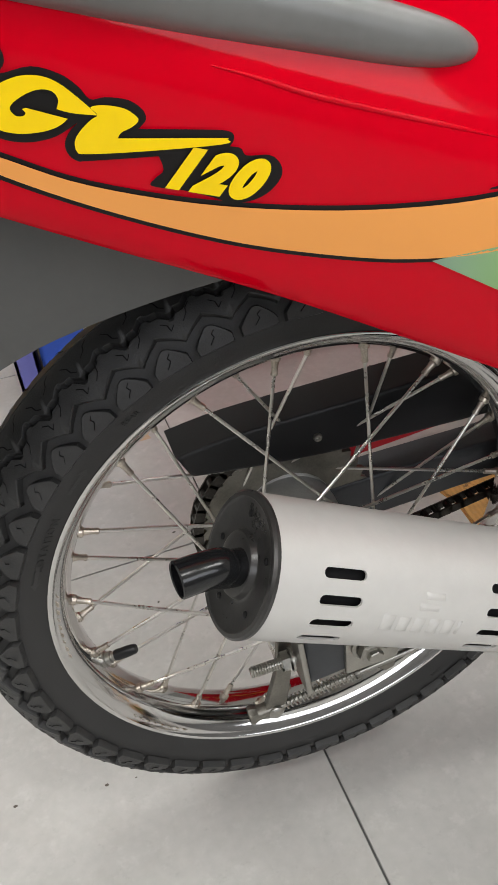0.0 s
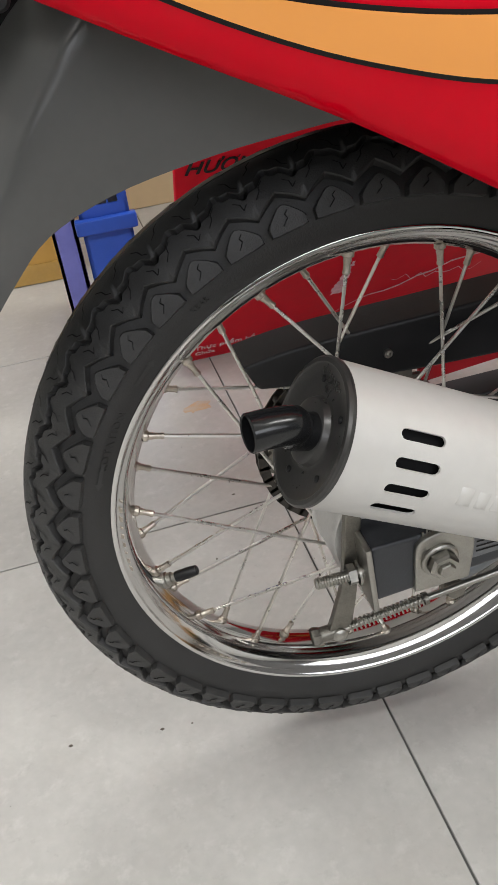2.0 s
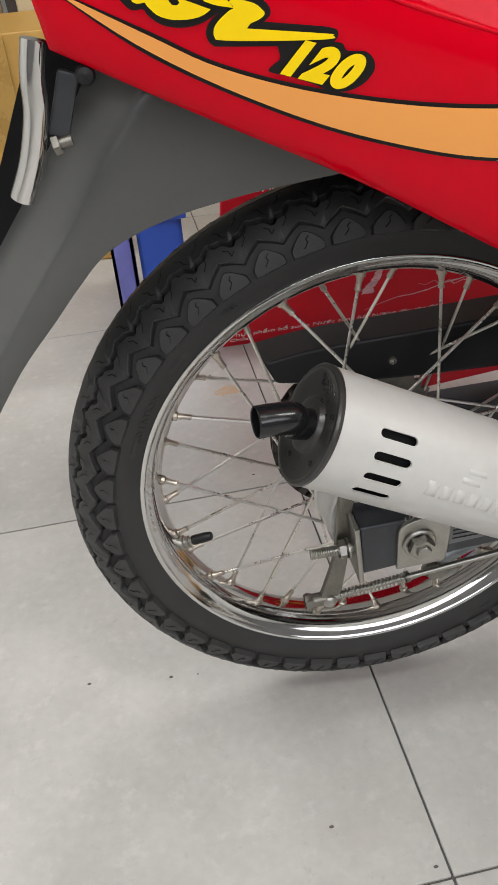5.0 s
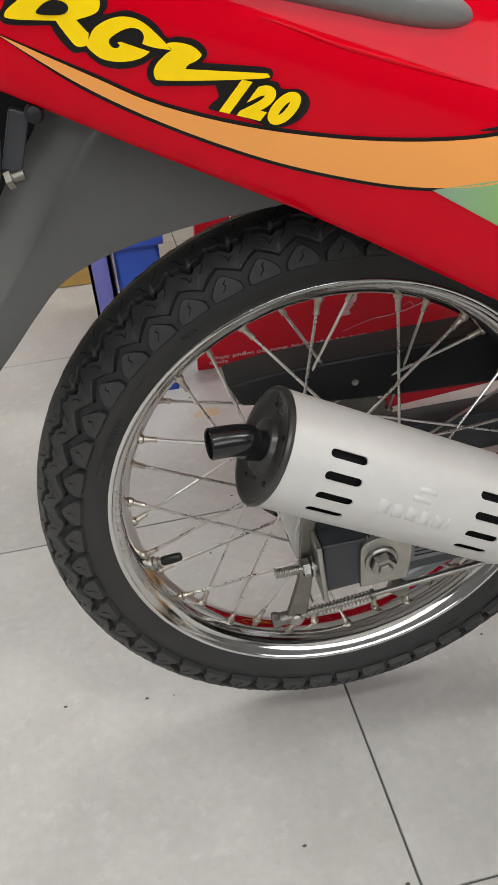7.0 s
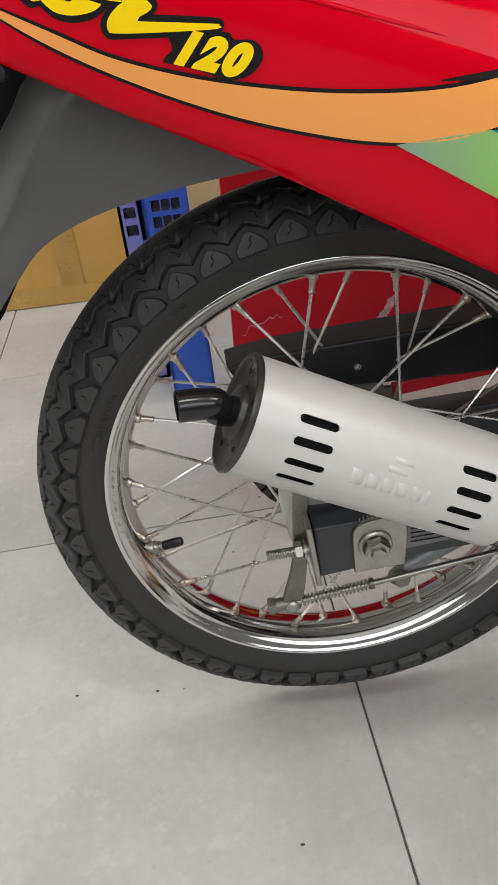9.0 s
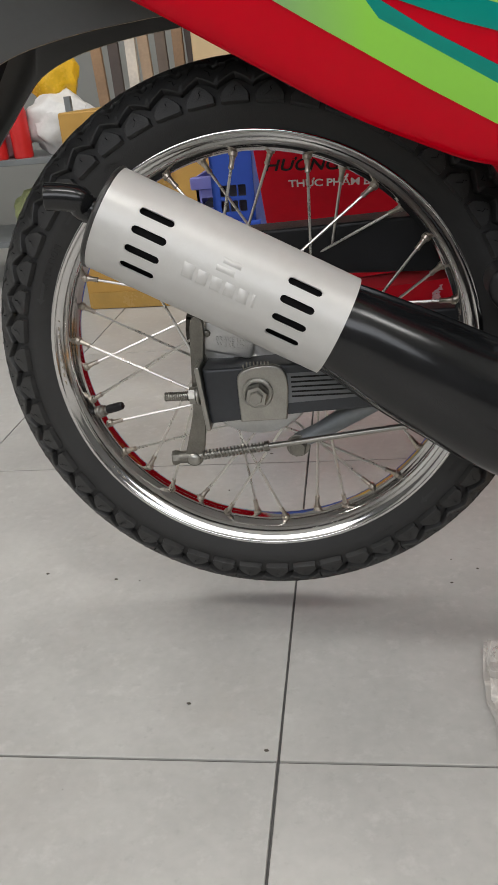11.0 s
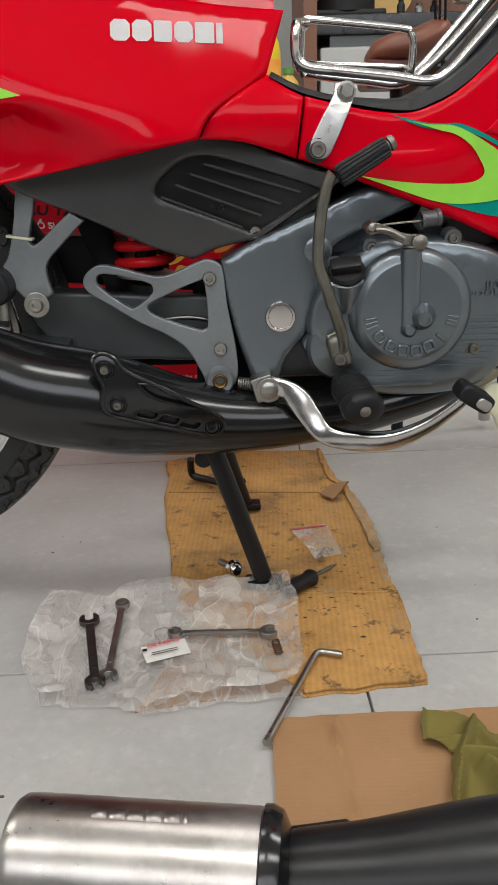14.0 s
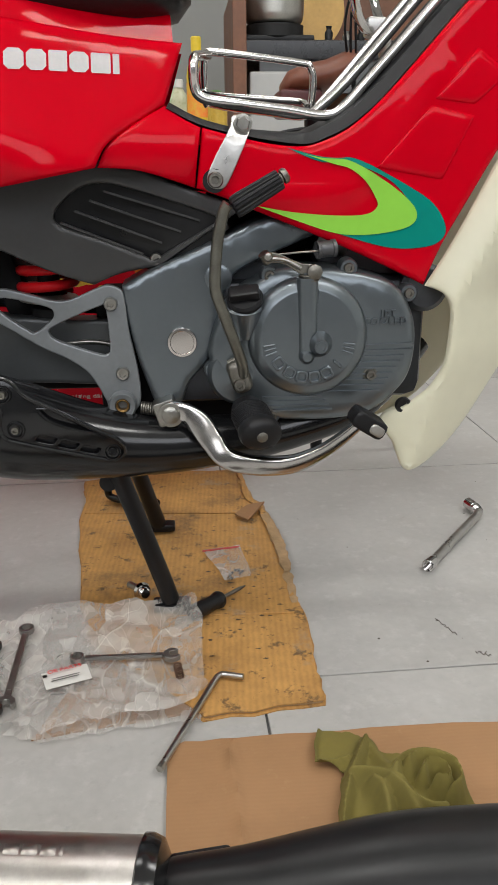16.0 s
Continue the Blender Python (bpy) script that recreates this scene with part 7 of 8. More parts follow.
def rag_h(x, z):
    p = np.array([x + 0.0015 * wob(x, z, 30, 2), z + 0.0015 * wob(x, z, 30, 6)])
    best = 0.0
    for a, b, h, w in RAG_SEGS:
        d = b - a
        t = np.clip(((p - a) * d).sum(1) / (d * d).sum(1), 0, 1)
        off = float(np.hypot(*(a + d * t[:, None] - p).T).min())
        best = max(best, 1.35 * h * math.exp(-((off / (1.3 * w)) ** 1.8)))
    heap = 0.020 * math.exp(-(((x - 0.748) ** 2 + (z + 0.428) ** 2) / 0.0016)) + 0.008 * math.exp(-(((x - 0.695) ** 2 + (z + 0.43) ** 2) / 0.0012))
    return -(0.0085 + heap + best + 0.0008 * wob(x, z, 30, 3))


rag = tagged(part("cleaning_rag", lay(shell(rag_line, rag_h, 0.0015, 0.0022)), OLIVE, sharp=80), "crumpled olive green cotton rag on cardboard", "rag")
zipbag = thing("zip_bag", (0.59, 0.06, 0.008), "small clear zip bag of screws on stained cardboard", "plastic bag")
part("film", lay(shell(ragged([(0.557, 0.100), (0.614, 0.110), (0.624, 0.010), (0.585, 0.000)], 0.002, 4, 2), lambda x, z: -0.0105 - 0.009 * math.exp(-(((x - 0.595) ** 2 + (z - 0.045) ** 2) / 0.0011)) - 0.004 * abs(wob(x, z, 50, 4)), 0, 0.005)), BAG, zipbag, sharp=25)
part("zip_strip", lay(plate([(0.556, 0.094), (0.6135, 0.104), (0.6135, 0.100), (0.5565, 0.090)], -0.0132, 0.001, roll=0.0)), mat("red strip", (0.45, 0.05, 0.05), 0.5), zipbag)
for i in range(6):
    a = (0.600 + 0.012 * math.sin(i * 2.4), 0.022 + 0.008 * math.cos(i * 1.9), 0.011)
    part("screw", tube([a, (a[0] + 0.009 * math.cos(i), a[1] + 0.009 * math.sin(i), 0.0115)], 0.002, 8), BLACK_ST, zipbag)
scrap = tagged(part("cardboard_scrap", lay(shell(ragged([(0.615, 0.224), (0.638, 0.252), (0.668, 0.250), (0.652, 0.222), (0.634, 0.195)], 0.002, 3, 6), lambda x, z: -0.014 - 0.2 * max(0.0, x - 0.63), 0.003, 0.01)), CARD_B), "torn scrap of cardboard on the sheet", "cardboard scrap")
loose = thing("loose_bolt", (0.47, -0.03, 0.012), "chromed flange bolt with washers beside the stand foot", "bolt")
part("head", lathe([(0.012, 0), (0.0125, 0.002), (0.0105, 0.006), (0.008, 0.0065), (0.008, 0.012), (0.006, 0.014), (0, 0.014)], along((0.470, -0.034, 0.022), (0.476, -0.047, 0.023)), 20), CHROME, loose)
part("shank", tube([(0.452, -0.012, 0.020), (0.470, -0.034, 0.022)], 0.005, 12), STEEL, loose)

# the removed exhaust on the floor in front
POL = mat("polished scuffed steel", (0.44, 0.42, 0.395), 0.27, 1.0, 0.14, 9, 0.12, 50, rvar=0.16)
stained(POL, (0.20, 0.165, 0.14), 9, 0.46, 0.70, 0.65, 3.3)
stained(POL, (0.58, 0.56, 0.54), 30, 0.55, 0.75, 0.6, 5.3)
old = thing("removed_exhaust", (0.5, -0.53, 0), "removed exhaust with a polished steel silencer, lying on the floor", "exhaust")
OA, OB = Vector((0.302, -0.5202, 0.048)), Vector((0.495, -0.545, 0.048))
OM = along(OA, OB)
part("silencer", lathe([(0.0, 0.004), (0.040, 0.004), (0.0445, 0.0015), (0.047, 0.005), (0.0475, 0.012), (0.0475, (OB - OA).length - 0.006), (0.0465, (OB - OA).length)], OM, 64), POL, old, "scuffed polished steel silencer")
part("collar", lathe([(0.0465, -0.004), (0.0495, -0.002), (0.0495, 0.004), (0.046, 0.012), (0.034, 0.018), (0.030, 0.018)], along(OB, OB + (OB - OA)), 56), EXH, old, "black flared collar")
cp = [(0.500, -0.546, 0.044, 0.030), (0.520, -0.546, 0.045, 0.034), (0.573, -0.548, 0.047, 0.0385), (0.639, -0.551, 0.053, 0.0460), (0.690, -0.553, 0.057, 0.0505), (0.74, -0.555, 0.058, 0.0520), (0.80, -0.557, 0.058, 0.0520), (0.88, -0.558, 0.055, 0.049), (0.98, -0.56, 0.047, 0.040), (1.08, -0.56, 0.038, 0.030), (1.2, -0.555, 0.032, 0.024)]
part("chamber", tube(cp, 0.04, 40, 5), DULL_B, old, "black enamelled expansion chamber")
part("mount_strip", lay(shell([(0.515, -0.516), (0.560, -0.511), (0.566, -0.519), (0.52, -0.53)], lambda x, z: -0.066, 0.005, 9, roll=0.002)), EXH_M, old)
for i in range(6):
    l0 = 0.0648 + 0.0138 * i
    w = 0.0115 if i < 5 else 0.0035
    bm = filled([(l0, -0.0055), (l0 + w, -0.0055), (l0 + w, 0.0055), (l0, 0.0055)])
    bmesh.ops.inset_region(bm, faces=bm.faces[:], thickness=0.0016, use_boundary=True)
    edge = {v for e in bm.edges if e.is_boundary for v in e.verts}
    for v in bm.verts:
        a = radians(94) + v.co.z / 0.0475
        p = OM.translation + (OB - OA).normalized() * v.co.x
        rr = 0.0477 if v in edge else 0.0487
        v.co = (p.x, p.y - rr * math.cos(a), p.z + rr * math.sin(a))
    part("pressed_mark", bm, POL, old, sharp=80)


# ---- background: cartons, crates, clutter and the kitchen counter ----
def carton(name, x0, x1, y0, y1, h, m, label, tape=True, turn=0.0, z0=0.0):
    t = thing(name, ((x0 + x1) / 2, (y0 + y1) / 2, z0), label, "carton")
    cx, cy = (x0 + x1) / 2, (y0 + y1) / 2
    p = Matrix.Translation((cx, cy, z0)) @ Matrix.Rotation(turn, 4, "Z")
    b = box((x1 - x0, y1 - y0, h), p @ Matrix.Translation((0, 0, h / 2)), 0.006)
    for v in b.verts:
        v.co += Vector((wob(v.co.x, v.co.z, 4), wob(v.co.y, v.co.z, 5, 3), 0)) * 0.006
    part("body", b, m, t)
    if tape:
        part("tape", box((0.06, 0.003, h * 0.98), p @ Matrix.Translation((0.03, -(y1 - y0) / 2 - 0.002, h / 2)), 0.001), mat("brown tape", (0.36, 0.21, 0.05), 0.25, 0, 0.1), t, "glossy brown packing tape")
        part("tape", box((x1 - x0 - 0.01, 0.003, 0.05), p @ Matrix.Translation((0, -(y1 - y0) / 2 - 0.003, 0.027)), 0.001), mat("brown tape", (0.40, 0.24, 0.06), 0.2, 0, 0.1), t, "glossy brown packing tape")
    return t


OCHRE = mat("taped ochre cardboard", (0.44, 0.25, 0.055), 0.42, 0, 0.1, 4, 0.25, 30)
carton("carton", -0.735, -0.225, 1.49, 1.86, 0.56, OCHRE, "large taped ochre cardboard carton on the tiles", turn=-0.04)
carton("carton", -0.42, 0.12, 1.92, 2.3, 0.95, mat("pale carton", (0.52, 0.40, 0.24), 0.7, 0, 0.06, 4), "tall pale cardboard carton behind the ochre one", False)
REDC = mat("red printed carton", (0.62, 0.004, 0.020), 0.40, 0, 0.10, 6, 0.1, 50, spec=0.12)
red = thing("flattened_carton", (0.27, 0.9, 0), "red printed drinks carton laid flat and leaning", "carton")
LEAN = Matrix.Translation((0, 0.893, 0.004)) @ Matrix.Rotation(math.atan(0.75), 4, "X")
body = box((0.67, 0.012, 0.70), Matrix.Translation((0.267, 0.006, 0.35)), 0.003)
body.transform(LEAN)
part("board", body, REDC, red)
PRINT_W = mat("white print", (0.72, 0.69, 0.69), 0.6)
PRINT_P = mat("pale pink print", (0.68, 0.42, 0.48), 0.6, 0, 0.3, 90)


def on_red(x0, v0):
    return lambda x, y, h: LEAN @ Vector((x0 + x, -0.0012 - h, v0 + y))


part("lettering", words("HƯƠNG DÂU TÂY ĐỎ", 0.032, on_red(-0.056, 0.575), radians(-4), 0.25, 0.0003, 0.0006), INK, red)
part("lettering", words("THỰC PHẨM BỔ SUNG", 0.021, on_red(-0.020, 0.537), radians(-3), 0, 0.0003, 0.0004, 0.95), PRINT_W, red)
part("lettering", words("Thực phẩm bổ sung: Nước tăng lực hương dâu tây đỏ", 0.020, on_red(-0.044, 0.048), 0, 0, 0.0003), PRINT_W, red)
part("lettering", words("Chứa", 0.018, on_red(-0.044, 0.026), 0, 0, 0.0003), PRINT_W, red)
rnd = random.Random(12)
for x0, x1, v0, v1, w in ((0.236, 0.60, 0.085, 0.20, 0.0022), (0.33, 0.52, 0.17, 0.15, 0.0012), (-0.05, 0.03, 0.18, 0.24, 0.0015)):
    n = 12
    pts = [(x0 + (x1 - x0) * i / n, v0 + (v1 - v0) * (1 - (1 - i / n) ** 2) + rnd.uniform(-0.012, 0.012)) for i in range(n + 1)]
    up = [(p[0], p[1] + w * (0.4 + math.sin(math.pi * i / n))) for i, p in enumerate(pts)]
    dn = [(p[0], p[1] - w * (0.4 + math.sin(math.pi * i / n))) for i, p in enumerate(pts)][::-1]
    b = filled(up + dn)
    for v in b.verts:
        v.co = LEAN @ Vector((v.co.x, -0.0014, v.co.z))
    part("lightning_print", b, PRINT_P, red)


def patch(name, pts, m, lift):
    b = filled(pts)
    for v in b.verts:
        v.co = LEAN @ Vector((v.co.x, -lift, v.co.z))
    part(name, b, m, red)


for i in range(8):
    cx, cv = 0.212 + 0.003 * i + rnd.uniform(-0.004, 0.004), 0.155 + 0.013 * i
    patch("splash_print", ragged([(cx, cv), (cx + 0.026 - 0.002 * i, cv + 0.003), (cx + 0.024 - 0.002 * i, cv + 0.018), (cx + 0.004, cv + 0.014)], 0.003, 3, 60 + i), PRINT_P, 0.0013 + 0.0001 * i)
FLAMES = [mat("orange print", (0.75, 0.25, 0.02), 0.5), mat("yellow print", (0.80, 0.52, 0.05), 0.5), INK]
for i in range(26):
    cx, cv = rnd.uniform(0.20, 0.52), rnd.uniform(0.38, 0.60)
    k = rnd.uniform(0.5, 1.1)
    patch("flame_print", smooth([(cx, cv), (cx + 0.035 * k, cv + 0.006 * k), (cx + 0.075 * k, cv + 0.045 * k, 1), (cx + 0.04 * k, cv + 0.03 * k), (cx + 0.012 * k, cv + 0.036 * k)], 4), FLAMES[i % 3], 0.0012 + 0.0001 * i)

BLUE = mat("blue crate plastic", (0.02, 0.075, 0.42), 0.35, 0, 0.08, 8, 0.05, 200)
LILAC = mat("faded violet crate plastic", (0.19, 0.19, 0.50), 0.4, 0, 0.08, 8, 0.05, 200)


def crate(label, x0, x1, y0, y1, h, m, holes_z, z0=0.0):
    c = thing("plastic_crate", ((x0 + x1) / 2, (y0 + y1) / 2, z0), label, "crate")
    holes = []
    nx = max(2, int((x1 - x0) / 0.024))
    for i in range(nx):
        for z in holes_z:
            cx = x0 + 0.015 + (x1 - x0 - 0.03) * (i + 0.5) / nx
            holes.append(rounded(cx, z0 + z, 0.016, 0.022, 0, 0.002))
    outline = [(x0, z0), (x1, z0), (x1, z0 + h), (x0, z0 + h)]
    part("front_wall", shell(outline, flat_at(y0), 0.006, 9, holes), m, c)
    part("back_wall", box((x1 - x0, 0.006, h), Matrix.Translation(((x0 + x1) / 2, y1, z0 + h / 2))), m, c)
    for x in (x0 + 0.003, x1 - 0.003):
        part("side_wall", box((0.006, y1 - y0, h), Matrix.Translation((x, (y0 + y1) / 2, z0 + h / 2))), m, c)
    part("base", box((x1 - x0, y1 - y0, 0.006), Matrix.Translation(((x0 + x1) / 2, (y0 + y1) / 2, z0 + 0.003))), m, c)
    part("rim", box((x1 - x0 + 0.02, 0.022, 0.026), Matrix.Translation(((x0 + x1) / 2, y0, z0 + h - 0.013)), 0.004), m, c)
    part("filling", box((x1 - x0 - 0.02, y1 - y0 - 0.03, h * 0.85), Matrix.Translation(((x0 + x1) / 2, (y0 + y1) / 2, z0 + h * 0.45)), 0.01), mat("dim crate contents", (0.05, 0.05, 0.06), 0.7, 0, 0.4, 20), c)
    return c


crate("blue plastic crate on the tiles", -0.20, -0.115, 0.84, 1.15, 0.34, BLUE, ())
crate("blue slotted plastic crate stacked on another", -0.20, -0.115, 0.84, 1.15, 0.20, BLUE, (0.03, 0.06), 0.34)
crate("faded violet slotted plastic crate on the tiles", -0.255, -0.21, 0.95, 1.30, 0.42, LILAC, (0.33, 0.365))
stain = tagged(part("rust_stain", lay(shell(ragged([(-0.10, 0.725), (-0.075, 0.745), (-0.045, 0.738), (-0.05, 0.715), (-0.085, 0.708)], 0.006, 4, 77), flat_at(-0.0006), 0, 9)), mat("rust stain", (0.40, 0.24, 0.11), 0.6, 0, 0.3, 60, second=(0.42, 0.38, 0.33))), "rusty stain on a floor tile", "stain", kind="structure")

# clutter beyond the wheel
WOODS = [mat("leaning board", c, 0.6, 0, 0.2, 12, 0.1, 60) for c in ((0.26, 0.16, 0.09), (0.06, 0.045, 0.04), (0.55, 0.50, 0.44), (0.34, 0.24, 0.16), (0.12, 0.09, 0.07))]
for i in range(7):
    x = -0.74 + 0.05 * i
    b = tagged(part("leaning_board", box((0.035, 0.02, 1.0), Matrix.Translation((x, 1.98 + 0.015 * i, 0.49)) @ Matrix.Rotation(-0.10, 4, "X") @ Matrix.Rotation(-0.06 + 0.02 * (i % 3), 4, "Y"), 0.002), WOODS[i % 5]), "narrow wooden board leaning by the wall", "board", "boards leaning by the wall")


def sack(name, c, r, m, label, seed):
    bm = bmesh.new()
    bmesh.ops.create_icosphere(bm, subdivisions=4, radius=1.0)
    for v in bm.verts:
        k = 1 + 0.20 * noise.noise(v.co * 2.2 + Vector((seed, 0, 0))) + 0.10 * abs(noise.noise(v.co * 6 + Vector((0, seed, 0))))
        v.co = Vector((c[0] + v.co.x * r[0] * k, c[1] + v.co.y * r[1] * k, max(0.0, c[2] + v.co.z * r[2] * k)))
    return tagged(part(name, bm, m, sharp=30), label, "bag")


table = thing("low_shelf", (-1.0, 1.95, 0), "low grey metal shelf stacked with bags", "shelf")
for z in (0.16, 0.42):
    part("board", box((0.60, 0.4, 0.02), Matrix.Translation((-1.10, 2.0, z)), 0.003), FRAME_G, table)
for x in (-1.39, -0.81):
    for y in (1.81, 2.19):
        part("leg", box((0.02, 0.02, 0.6), Matrix.Translation((x, y, 0.3)), 0.002), FRAME_G, table)
PLASTY = mat("yellow foil bag", (0.75, 0.45, 0.02), 0.25, 0, 0.2, 12, 0.3, 60)
sack("foil_bag", (-0.90, 1.95, 0.67), (0.085, 0.06, 0.10), PLASTY, "shiny yellow foil bag on the shelf heap", 3)
WHITEB = mat("white carrier bag", (0.66, 0.65, 0.64), 0.35, 0, 0.1, 10, 0.3, 60)
sack("carrier_bag", (-0.88, 1.92, 0.52), (0.12, 0.08, 0.095), WHITEB, "crumpled white carrier bag on the shelf", 8)
sack("carrier_bag", (-1.10, 1.93, 0.50), (0.10, 0.08, 0.075), mat("pink carrier bag", (0.55, 0.25, 0.28), 0.4, 0, 0.2, 14, 0.3, 60), "crumpled pink carrier bag on the shelf", 14)
sack("carrier_bag", (-0.98, 1.86, 0.25), (0.10, 0.06, 0.08), mat("olive carrier bag", (0.20, 0.22, 0.10), 0.5, 0, 0.4, 18, 0.3, 60), "dull green bag on the lower shelf", 21)


def bottle(place, h, r, m, cap_m, label, band=None):
    b = thing("bottle", place, label, "bottle")
    p = Matrix.Translation(place)
    part("body", lathe([(0, 0), (r * 0.9, 0), (r, 0.006), (r, h * 0.62), (r * 0.85, h * 0.72), (r * 0.45, h * 0.84), (r * 0.42, h * 0.88), (0, h * 0.88)], p, 24), m, b)
    part("cap", lathe([(r * 0.5, h * 0.86), (r * 0.5, h * 0.99), (r * 0.42, h), (0, h)], p, 20), cap_m, b)
    if band:
        part("label_band", lathe([(r + 0.0008, h * 0.2), (r + 0.0008, h * 0.55)], p, 24), band, b)
    return b


REDB = mat("red bottle plastic", (0.55, 0.02, 0.02), 0.3, 0, 0.1)
bottle((-1.00, 1.84, 0.43), 0.22, 0.032, REDB, WHITEB, "red plastic bottle on the shelf")
bottle((-1.08, 1.83, 0.43), 0.20, 0.03, REDB, WHITEB, "red plastic bottle on the shelf")

# counter by the back wall
low = thing("low_table", (0.5, 1.5, 0), "low white table crowded with jars", "table")
part("tabletop", box((0.50, 0.5, 0.03), Matrix.Translation((0.46, 1.55, 0.625)), 0.004), PAINT_W, low)
for x in (0.24, 0.68):
    for y in (1.33, 1.77):
        part("leg", box((0.03, 0.03, 0.61), Matrix.Translation((x, y, 0.305)), 0.003), PAINT_W, low)
bottle((0.597, 1.30, 0.64), 0.245, 0.027, mat("yellow bottle plastic", (0.72, 0.50, 0.02), 0.3, 0, 0.08), mat("yellow cap", (0.75, 0.55, 0.03), 0.35), "tall yellow sauce bottle with a red label", mat("red and yellow label", (0.60, 0.12, 0.02), 0.4, 0, 0.5, 40, second=(0.7, 0.5, 0.05)))
bottle((0.545, 1.48, 0.64), 0.16, 0.035, mat("pale green jar", (0.45, 0.46, 0.30), 0.25, 0, 0.1), mat("white cap", (0.65, 0.65, 0.60), 0.4), "pale green jar on the low table")
bottle((0.655, 1.47, 0.64), 0.13, 0.032, mat("amber jar", (0.50, 0.33, 0.05), 0.25, 0, 0.2), mat("green cap", (0.10, 0.25, 0.06), 0.4), "small amber jar with a green lid")
bottle((0.49, 1.42, 0.64), 0.11, 0.03, mat("olive jar", (0.22, 0.23, 0.08), 0.3, 0, 0.2), mat("white cap", (0.65, 0.65, 0.60), 0.4), "small olive jar on the low table")
WOOD = mat("brown wood", (0.16, 0.065, 0.032), 0.45, 0, 0.25, 9, 0.1, 80)
cab = thing("kitchen_counter", (1.3, 2.1, 0), "dark topped kitchen counter with a wooden side", "counter")
part("worktop", box((1.3, 0.55, 0.06), Matrix.Translation((1.40, 2.13, 0.925)), 0.006), mat("black worktop", (0.018, 0.018, 0.02), 0.25, 0, 0.3, 20), cab)
part("apron", box((1.2, 0.02, 0.10), Matrix.Translation((1.42, 1.88, 0.845)), 0.002), mat("grey painted apron", (0.10, 0.105, 0.11), 0.5, 0, 0.15, 6), cab)
part("side_panel", box((0.045, 0.5, 1.10), Matrix.Translation((0.752, 2.08, 0.55)), 0.003), WOOD, cab)
part("back_panel", box((1.2, 0.02, 0.89), Matrix.Translation((1.40, 2.38, 0.445)), 0.002), WOOD, cab)
part("wall_board", box((1.2, 0.02, 0.5), Matrix.Translation((1.72, 2.42, 1.20)), 0.002), WOOD, cab)
fridge = thing("white_cabinet", (0.9, 1.95, 0), "white enamelled cabinet under the counter", "cabinet")
# white enamel darkened too, to stand in for the dim corner
part("body", box((0.26, 0.30, 0.84), Matrix.Translation((0.915, 2.00, 0.44)), 0.01), mat("white enamel", (0.40, 0.40, 0.385), 0.3, 0, 0.04, 5), fridge)
for dx in (-0.1, 0.1):
    part("foot", box((0.03, 0.26, 0.03), Matrix.Translation((0.915 + dx, 2.00, 0.013)), 0.003), PLASTIC_B, fridge)
stove = thing("gas_stove", (0.88, 2.0, 0.955), "black gas ring on the counter", "stove")
part("body", box((0.25, 0.25, 0.02), Matrix.Translation((0.882, 2.02, 0.965)), 0.006), PLASTIC_B, stove)
part("burner", lathe([(0.095, 0.0), (0.100, 0.006), (0.100, 0.045), (0.07, 0.05), (0, 0.05)], Matrix.Translation((0.882, 1.99, 0.966)), 28), mat("burnt iron", (0.02, 0.02, 0.02), 0.6, 0.5, 0.3), stove)
pot = thing("cooking_pot", (0.882, 1.99, 1.016), "dented aluminium cooking pot on the gas ring", "pot")
DULLAL = mat("dull aluminium", (0.42, 0.41, 0.38), 0.38, 1.0, 0.15, 20)
part("body", lathe([(0, 0), (0.085, 0), (0.096, 0.01), (0.100, 0.03), (0.102, 0.14), (0.107, 0.144), (0.103, 0.147)], Matrix.Translation((0.882, 1.99, 1.016)), 40), DULLAL, pot)
part("lid", lathe([(0.106, 0.148), (0.08, 0.162), (0.02, 0.17), (0.018, 0.185), (0, 0.188)], Matrix.Translation((0.882, 1.99, 1.016)), 40), DULLAL, pot)
tray = tagged(part("round_tray", lathe([(0, 0), (0.15, 0), (0.16, 0.006), (0.16, 0.018), (0.145, 0.014), (0, 0.014)], Matrix.Translation((1.02, 2.30, 1.112)) @ Matrix.Rotation(radians(76), 4, "X"), 48), mat("varnished tan wood", (0.46, 0.27, 0.07), 0.35, 0, 0.15, 8)), "round tan wooden tray leaning on the counter", "tray")
for i, (x, h) in enumerate(((1.06, 0.05), (1.12, 0.035), (1.17, 0.04))):
    tagged(part("salt_shaker", lathe([(0, 0), (0.013, 0), (0.014, h * 0.6), (0.008, h * 0.8), (0.010, h), (0, h)], Matrix.Translation((x, 1.93, 0.955)), 16), DULLAL if i == 1 else PLASTIC_B), "small shaker on the counter edge", "shaker", "shakers on the counter")
LEATHER = mat("brown leather", (0.15, 0.045, 0.022), 0.42, 0, 0.2, 14, 0.2, 200)
bike2 = thing("bicycle", (0.9, 0.5, 0), "parked bicycle with a brown saddle and chromed handlebar", "bicycle")
rings = []
for x, z, w, h in ((0.722, 0.694, 0.02, 0.008), (0.735, 0.702, 0.045, 0.020), (0.76, 0.706, 0.062, 0.026), (0.80, 0.712, 0.066, 0.028), (0.83, 0.722, 0.062, 0.030), (0.85, 0.730, 0.05, 0.026), (0.864, 0.731, 0.02, 0.012)):
    rings.append([(x, 0.5 + w * math.cos(a), z + h * math.sin(a)) for a in (2 * math.pi * k / 20 for k in range(20))])
part("saddle", ring_loft(bmesh.new(), rings), LEATHER, bike2, "brown leather saddle", 60)
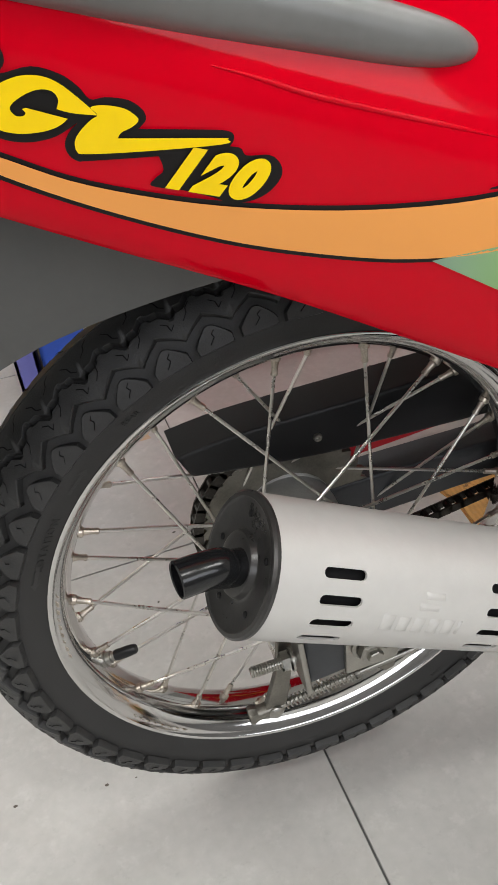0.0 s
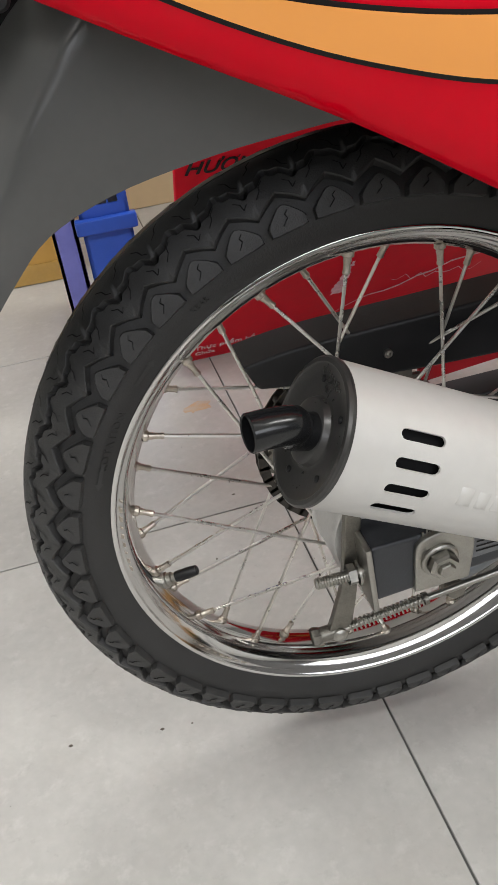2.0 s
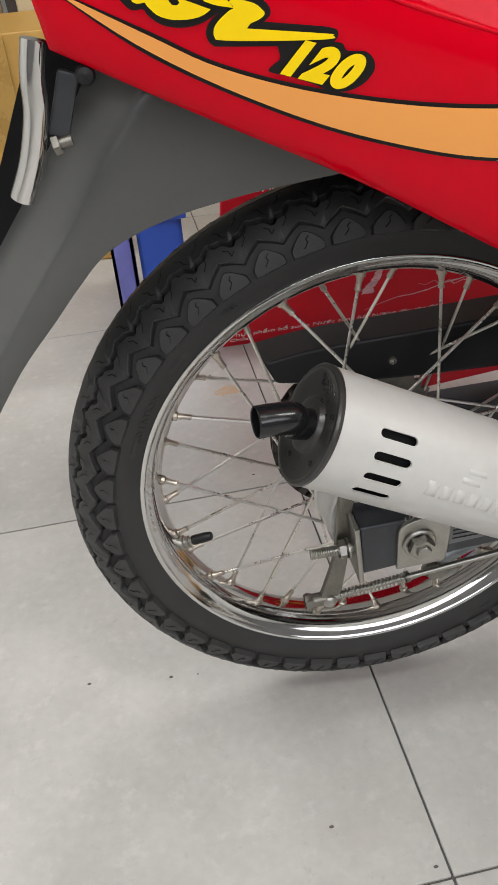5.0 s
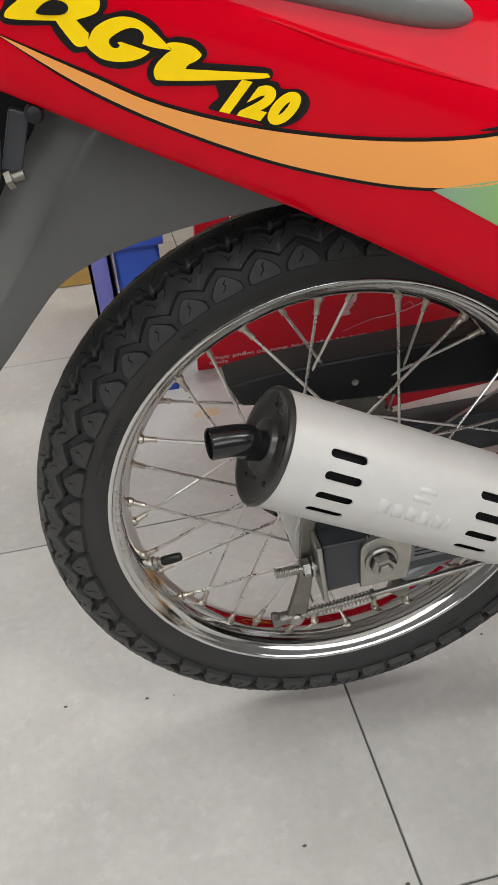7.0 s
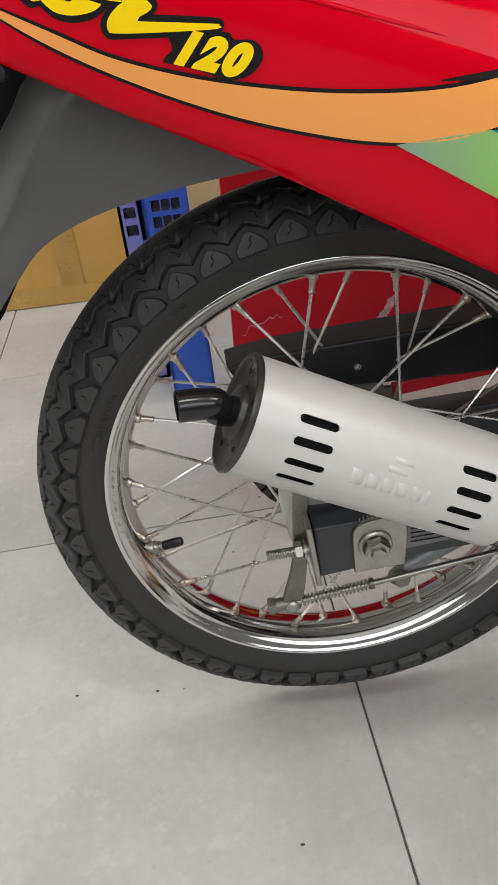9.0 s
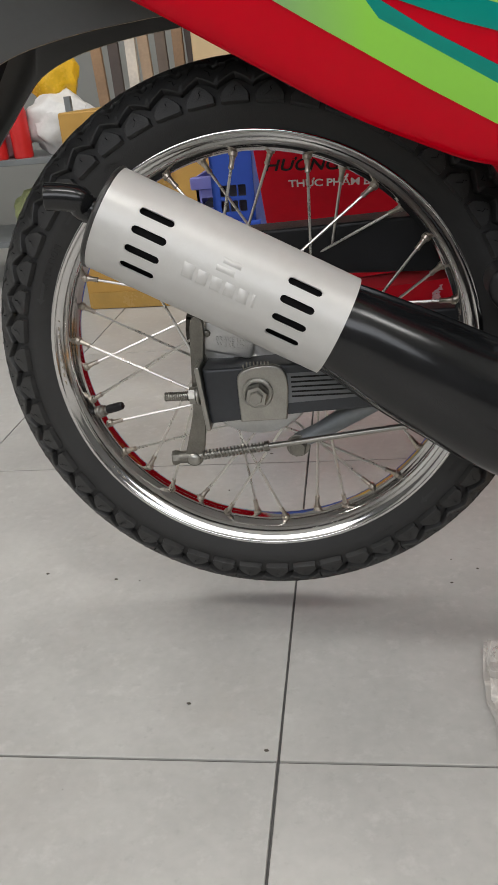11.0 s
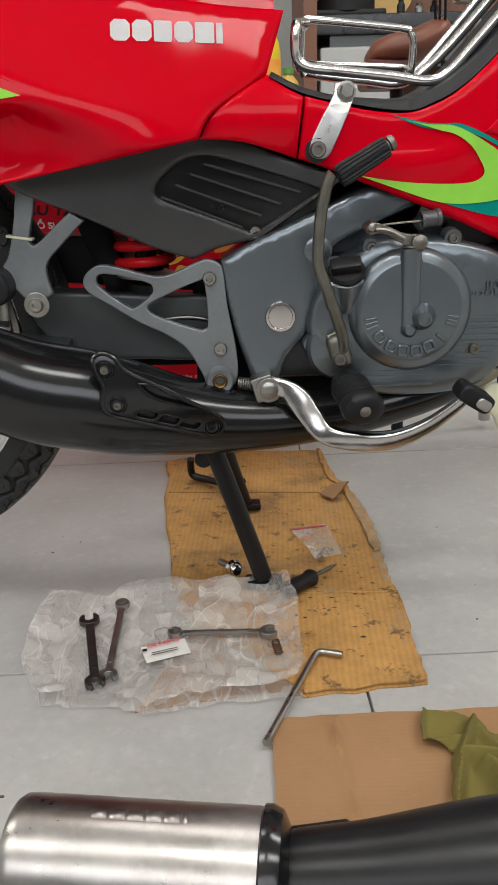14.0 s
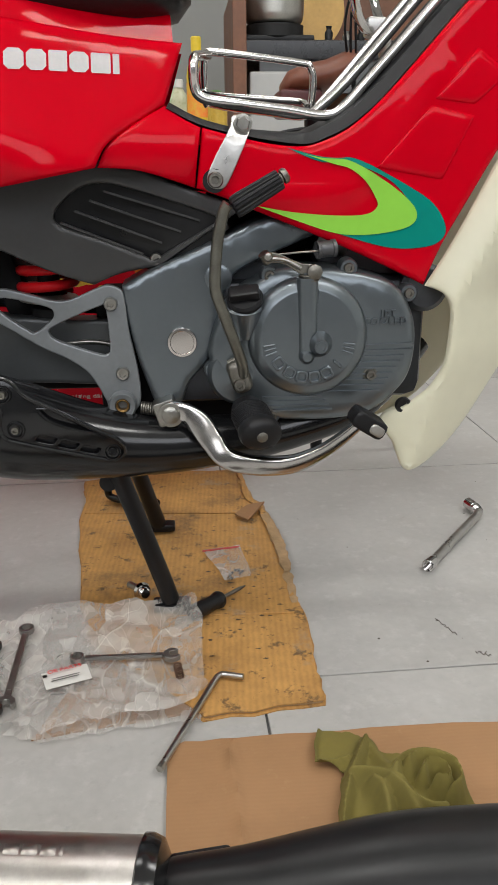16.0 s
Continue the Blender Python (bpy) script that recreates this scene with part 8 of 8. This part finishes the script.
part("saddle_base", box((0.075, 0.10, 0.045), Matrix.Translation((0.752, 0.5, 0.668)), 0.008), mat("dark red leather", (0.085, 0.013, 0.012), 0.4, 0, 0.2, 14), bike2)
part("seat_post", tube([(0.775, 0.5, 0.68), (0.79, 0.5, 0.30), (0.80, 0.5, 0.02)], 0.012, 12), EXH_M, bike2)
part("stem", tube([(0.99, 0.55, 0.02), (0.945, 0.55, 0.60), (0.925, 0.55, 0.70), (0.905, 0.52, 0.79)], 0.012, 14, 4), SATIN, bike2)
part("bar", tube([(0.825, 0.42, 0.86), (0.838, 0.44, 0.81), (0.855, 0.46, 0.787), (0.875, 0.49, 0.785), (0.90, 0.53, 0.80), (0.905, 0.58, 0.83), (0.90, 0.62, 0.88)], 0.0085, 14, 5), CHROME, bike2)
part("clamp", box((0.035, 0.04, 0.03), Matrix.Translation((0.885, 0.5, 0.79)), 0.006), SATIN, bike2)
for i in range(3):
    part("cable", tube([(0.835, 0.44, 0.85), (0.825 + 0.01 * i, 0.46, 0.78 - 0.015 * i), (0.86, 0.5, 0.68 - 0.02 * i), (0.93, 0.54, 0.60)], 0.0022, 8, 6), PLASTIC_B, bike2)
part("frame_tube", tube([(0.945, 0.55, 0.58), (0.87, 0.53, 0.45), (0.80, 0.5, 0.25)], 0.014, 14, 4), PLASTIC_B, bike2)
for k in range(6):
    part("basket_wire", tube([(0.70 + 0.022 * k, 0.40, 0.60), (0.705 + 0.022 * k, 0.42, 0.52), (0.79, 0.49, 0.46)], 0.002, 6), PLASTIC_B, bike2)
part("basket_rim", tube([(0.69, 0.40, 0.595), (0.70, 0.40, 0.615), (0.76, 0.40, 0.625), (0.82, 0.40, 0.615), (0.83, 0.40, 0.595)], 0.003, 8, 4), PLASTIC_B, bike2)

# ceiling tubes out of view, added round the assumed lamps
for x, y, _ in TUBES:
    t = thing("assumed_tube_light", (x, y, 3.1), "unseen white tube light, added round an assumed ceiling lamp", "lamp", "ceiling tube lights")
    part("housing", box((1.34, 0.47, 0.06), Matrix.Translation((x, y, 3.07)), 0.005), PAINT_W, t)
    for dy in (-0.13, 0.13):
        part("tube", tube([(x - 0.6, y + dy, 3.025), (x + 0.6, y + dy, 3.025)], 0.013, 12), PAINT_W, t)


# ---- floor tiles ----
TX, TY, GAP = 0.607, 0.648, 0.0028
bm = box((TX - GAP, TY - GAP, 0.008), Matrix.Translation((0, 0, -0.004)), 0.0006, segs=1)
first = part("tile", bm, TILE_M, floor)
count = 0
for i in range(-6, 7):
    for j in range(-5, 5):
        at = FLOOR_AT @ Matrix.Translation(((i + 0.5) * TX, (j + 0.5) * TY, 0))
        if not (X0 < at.translation.x < X1 and Y0 - 0.4 < at.translation.y < Y1):
            continue
        ob = first if count == 0 else first.copy()
        if count:
            scene.collection.objects.link(ob)
        ob.matrix_parent_inverse = Matrix()
        ob.matrix_basis = floor.matrix_world.inverted() @ at
        count += 1
rnd = random.Random(40)
bm = bmesh.new()
for i in range(70):
    x, y = rnd.uniform(-0.9, 1.4), rnd.uniform(-0.7, 1.0)
    r = rnd.choice((0.0005, 0.0007, 0.001, 0.0016))
    bmesh.ops.create_icosphere(bm, subdivisions=1, radius=r, matrix=Matrix.Translation((x, y, r * 0.3)) @ Matrix.Diagonal((rnd.uniform(1, 2.2), 1, 0.5, 1)))
for x, y in ((-0.348, 0.089), (-0.245, 0.076), (-0.097, -0.153), (0.254, -0.408), (-0.006, -0.214), (0.30, -0.46)):
    bmesh.ops.create_icosphere(bm, subdivisions=1, radius=0.0018, matrix=Matrix.Translation((x, y, 0.0006)) @ Matrix.Diagonal((1.6, 1, 0.5, 1)))
tagged(part("floor_grit", bm, mat("brown grit", (0.10, 0.085, 0.07), 0.8, 0, 0.4, 90)), "scattered dark grit on the floor tiles", "grit", kind="stuff")
for i, c in enumerate(((0.858, -0.120), (0.885, -0.185))):
    pts = [(c[0] + 0.016 * t + 0.006 * wob(t, i, 9), c[1] + (0.012 - 0.04 * t if i == 0 else -0.01 * t) + 0.008 * wob(t, i, 7, 4), 0.0006) for t in np.linspace(0, 1, 14)]
    tagged(part("thread_scrap", tube(pts, 0.0005, 6), mat("brown thread", (0.12, 0.10, 0.085), 0.8)), "thin dark thread scrap on the floor", "thread")
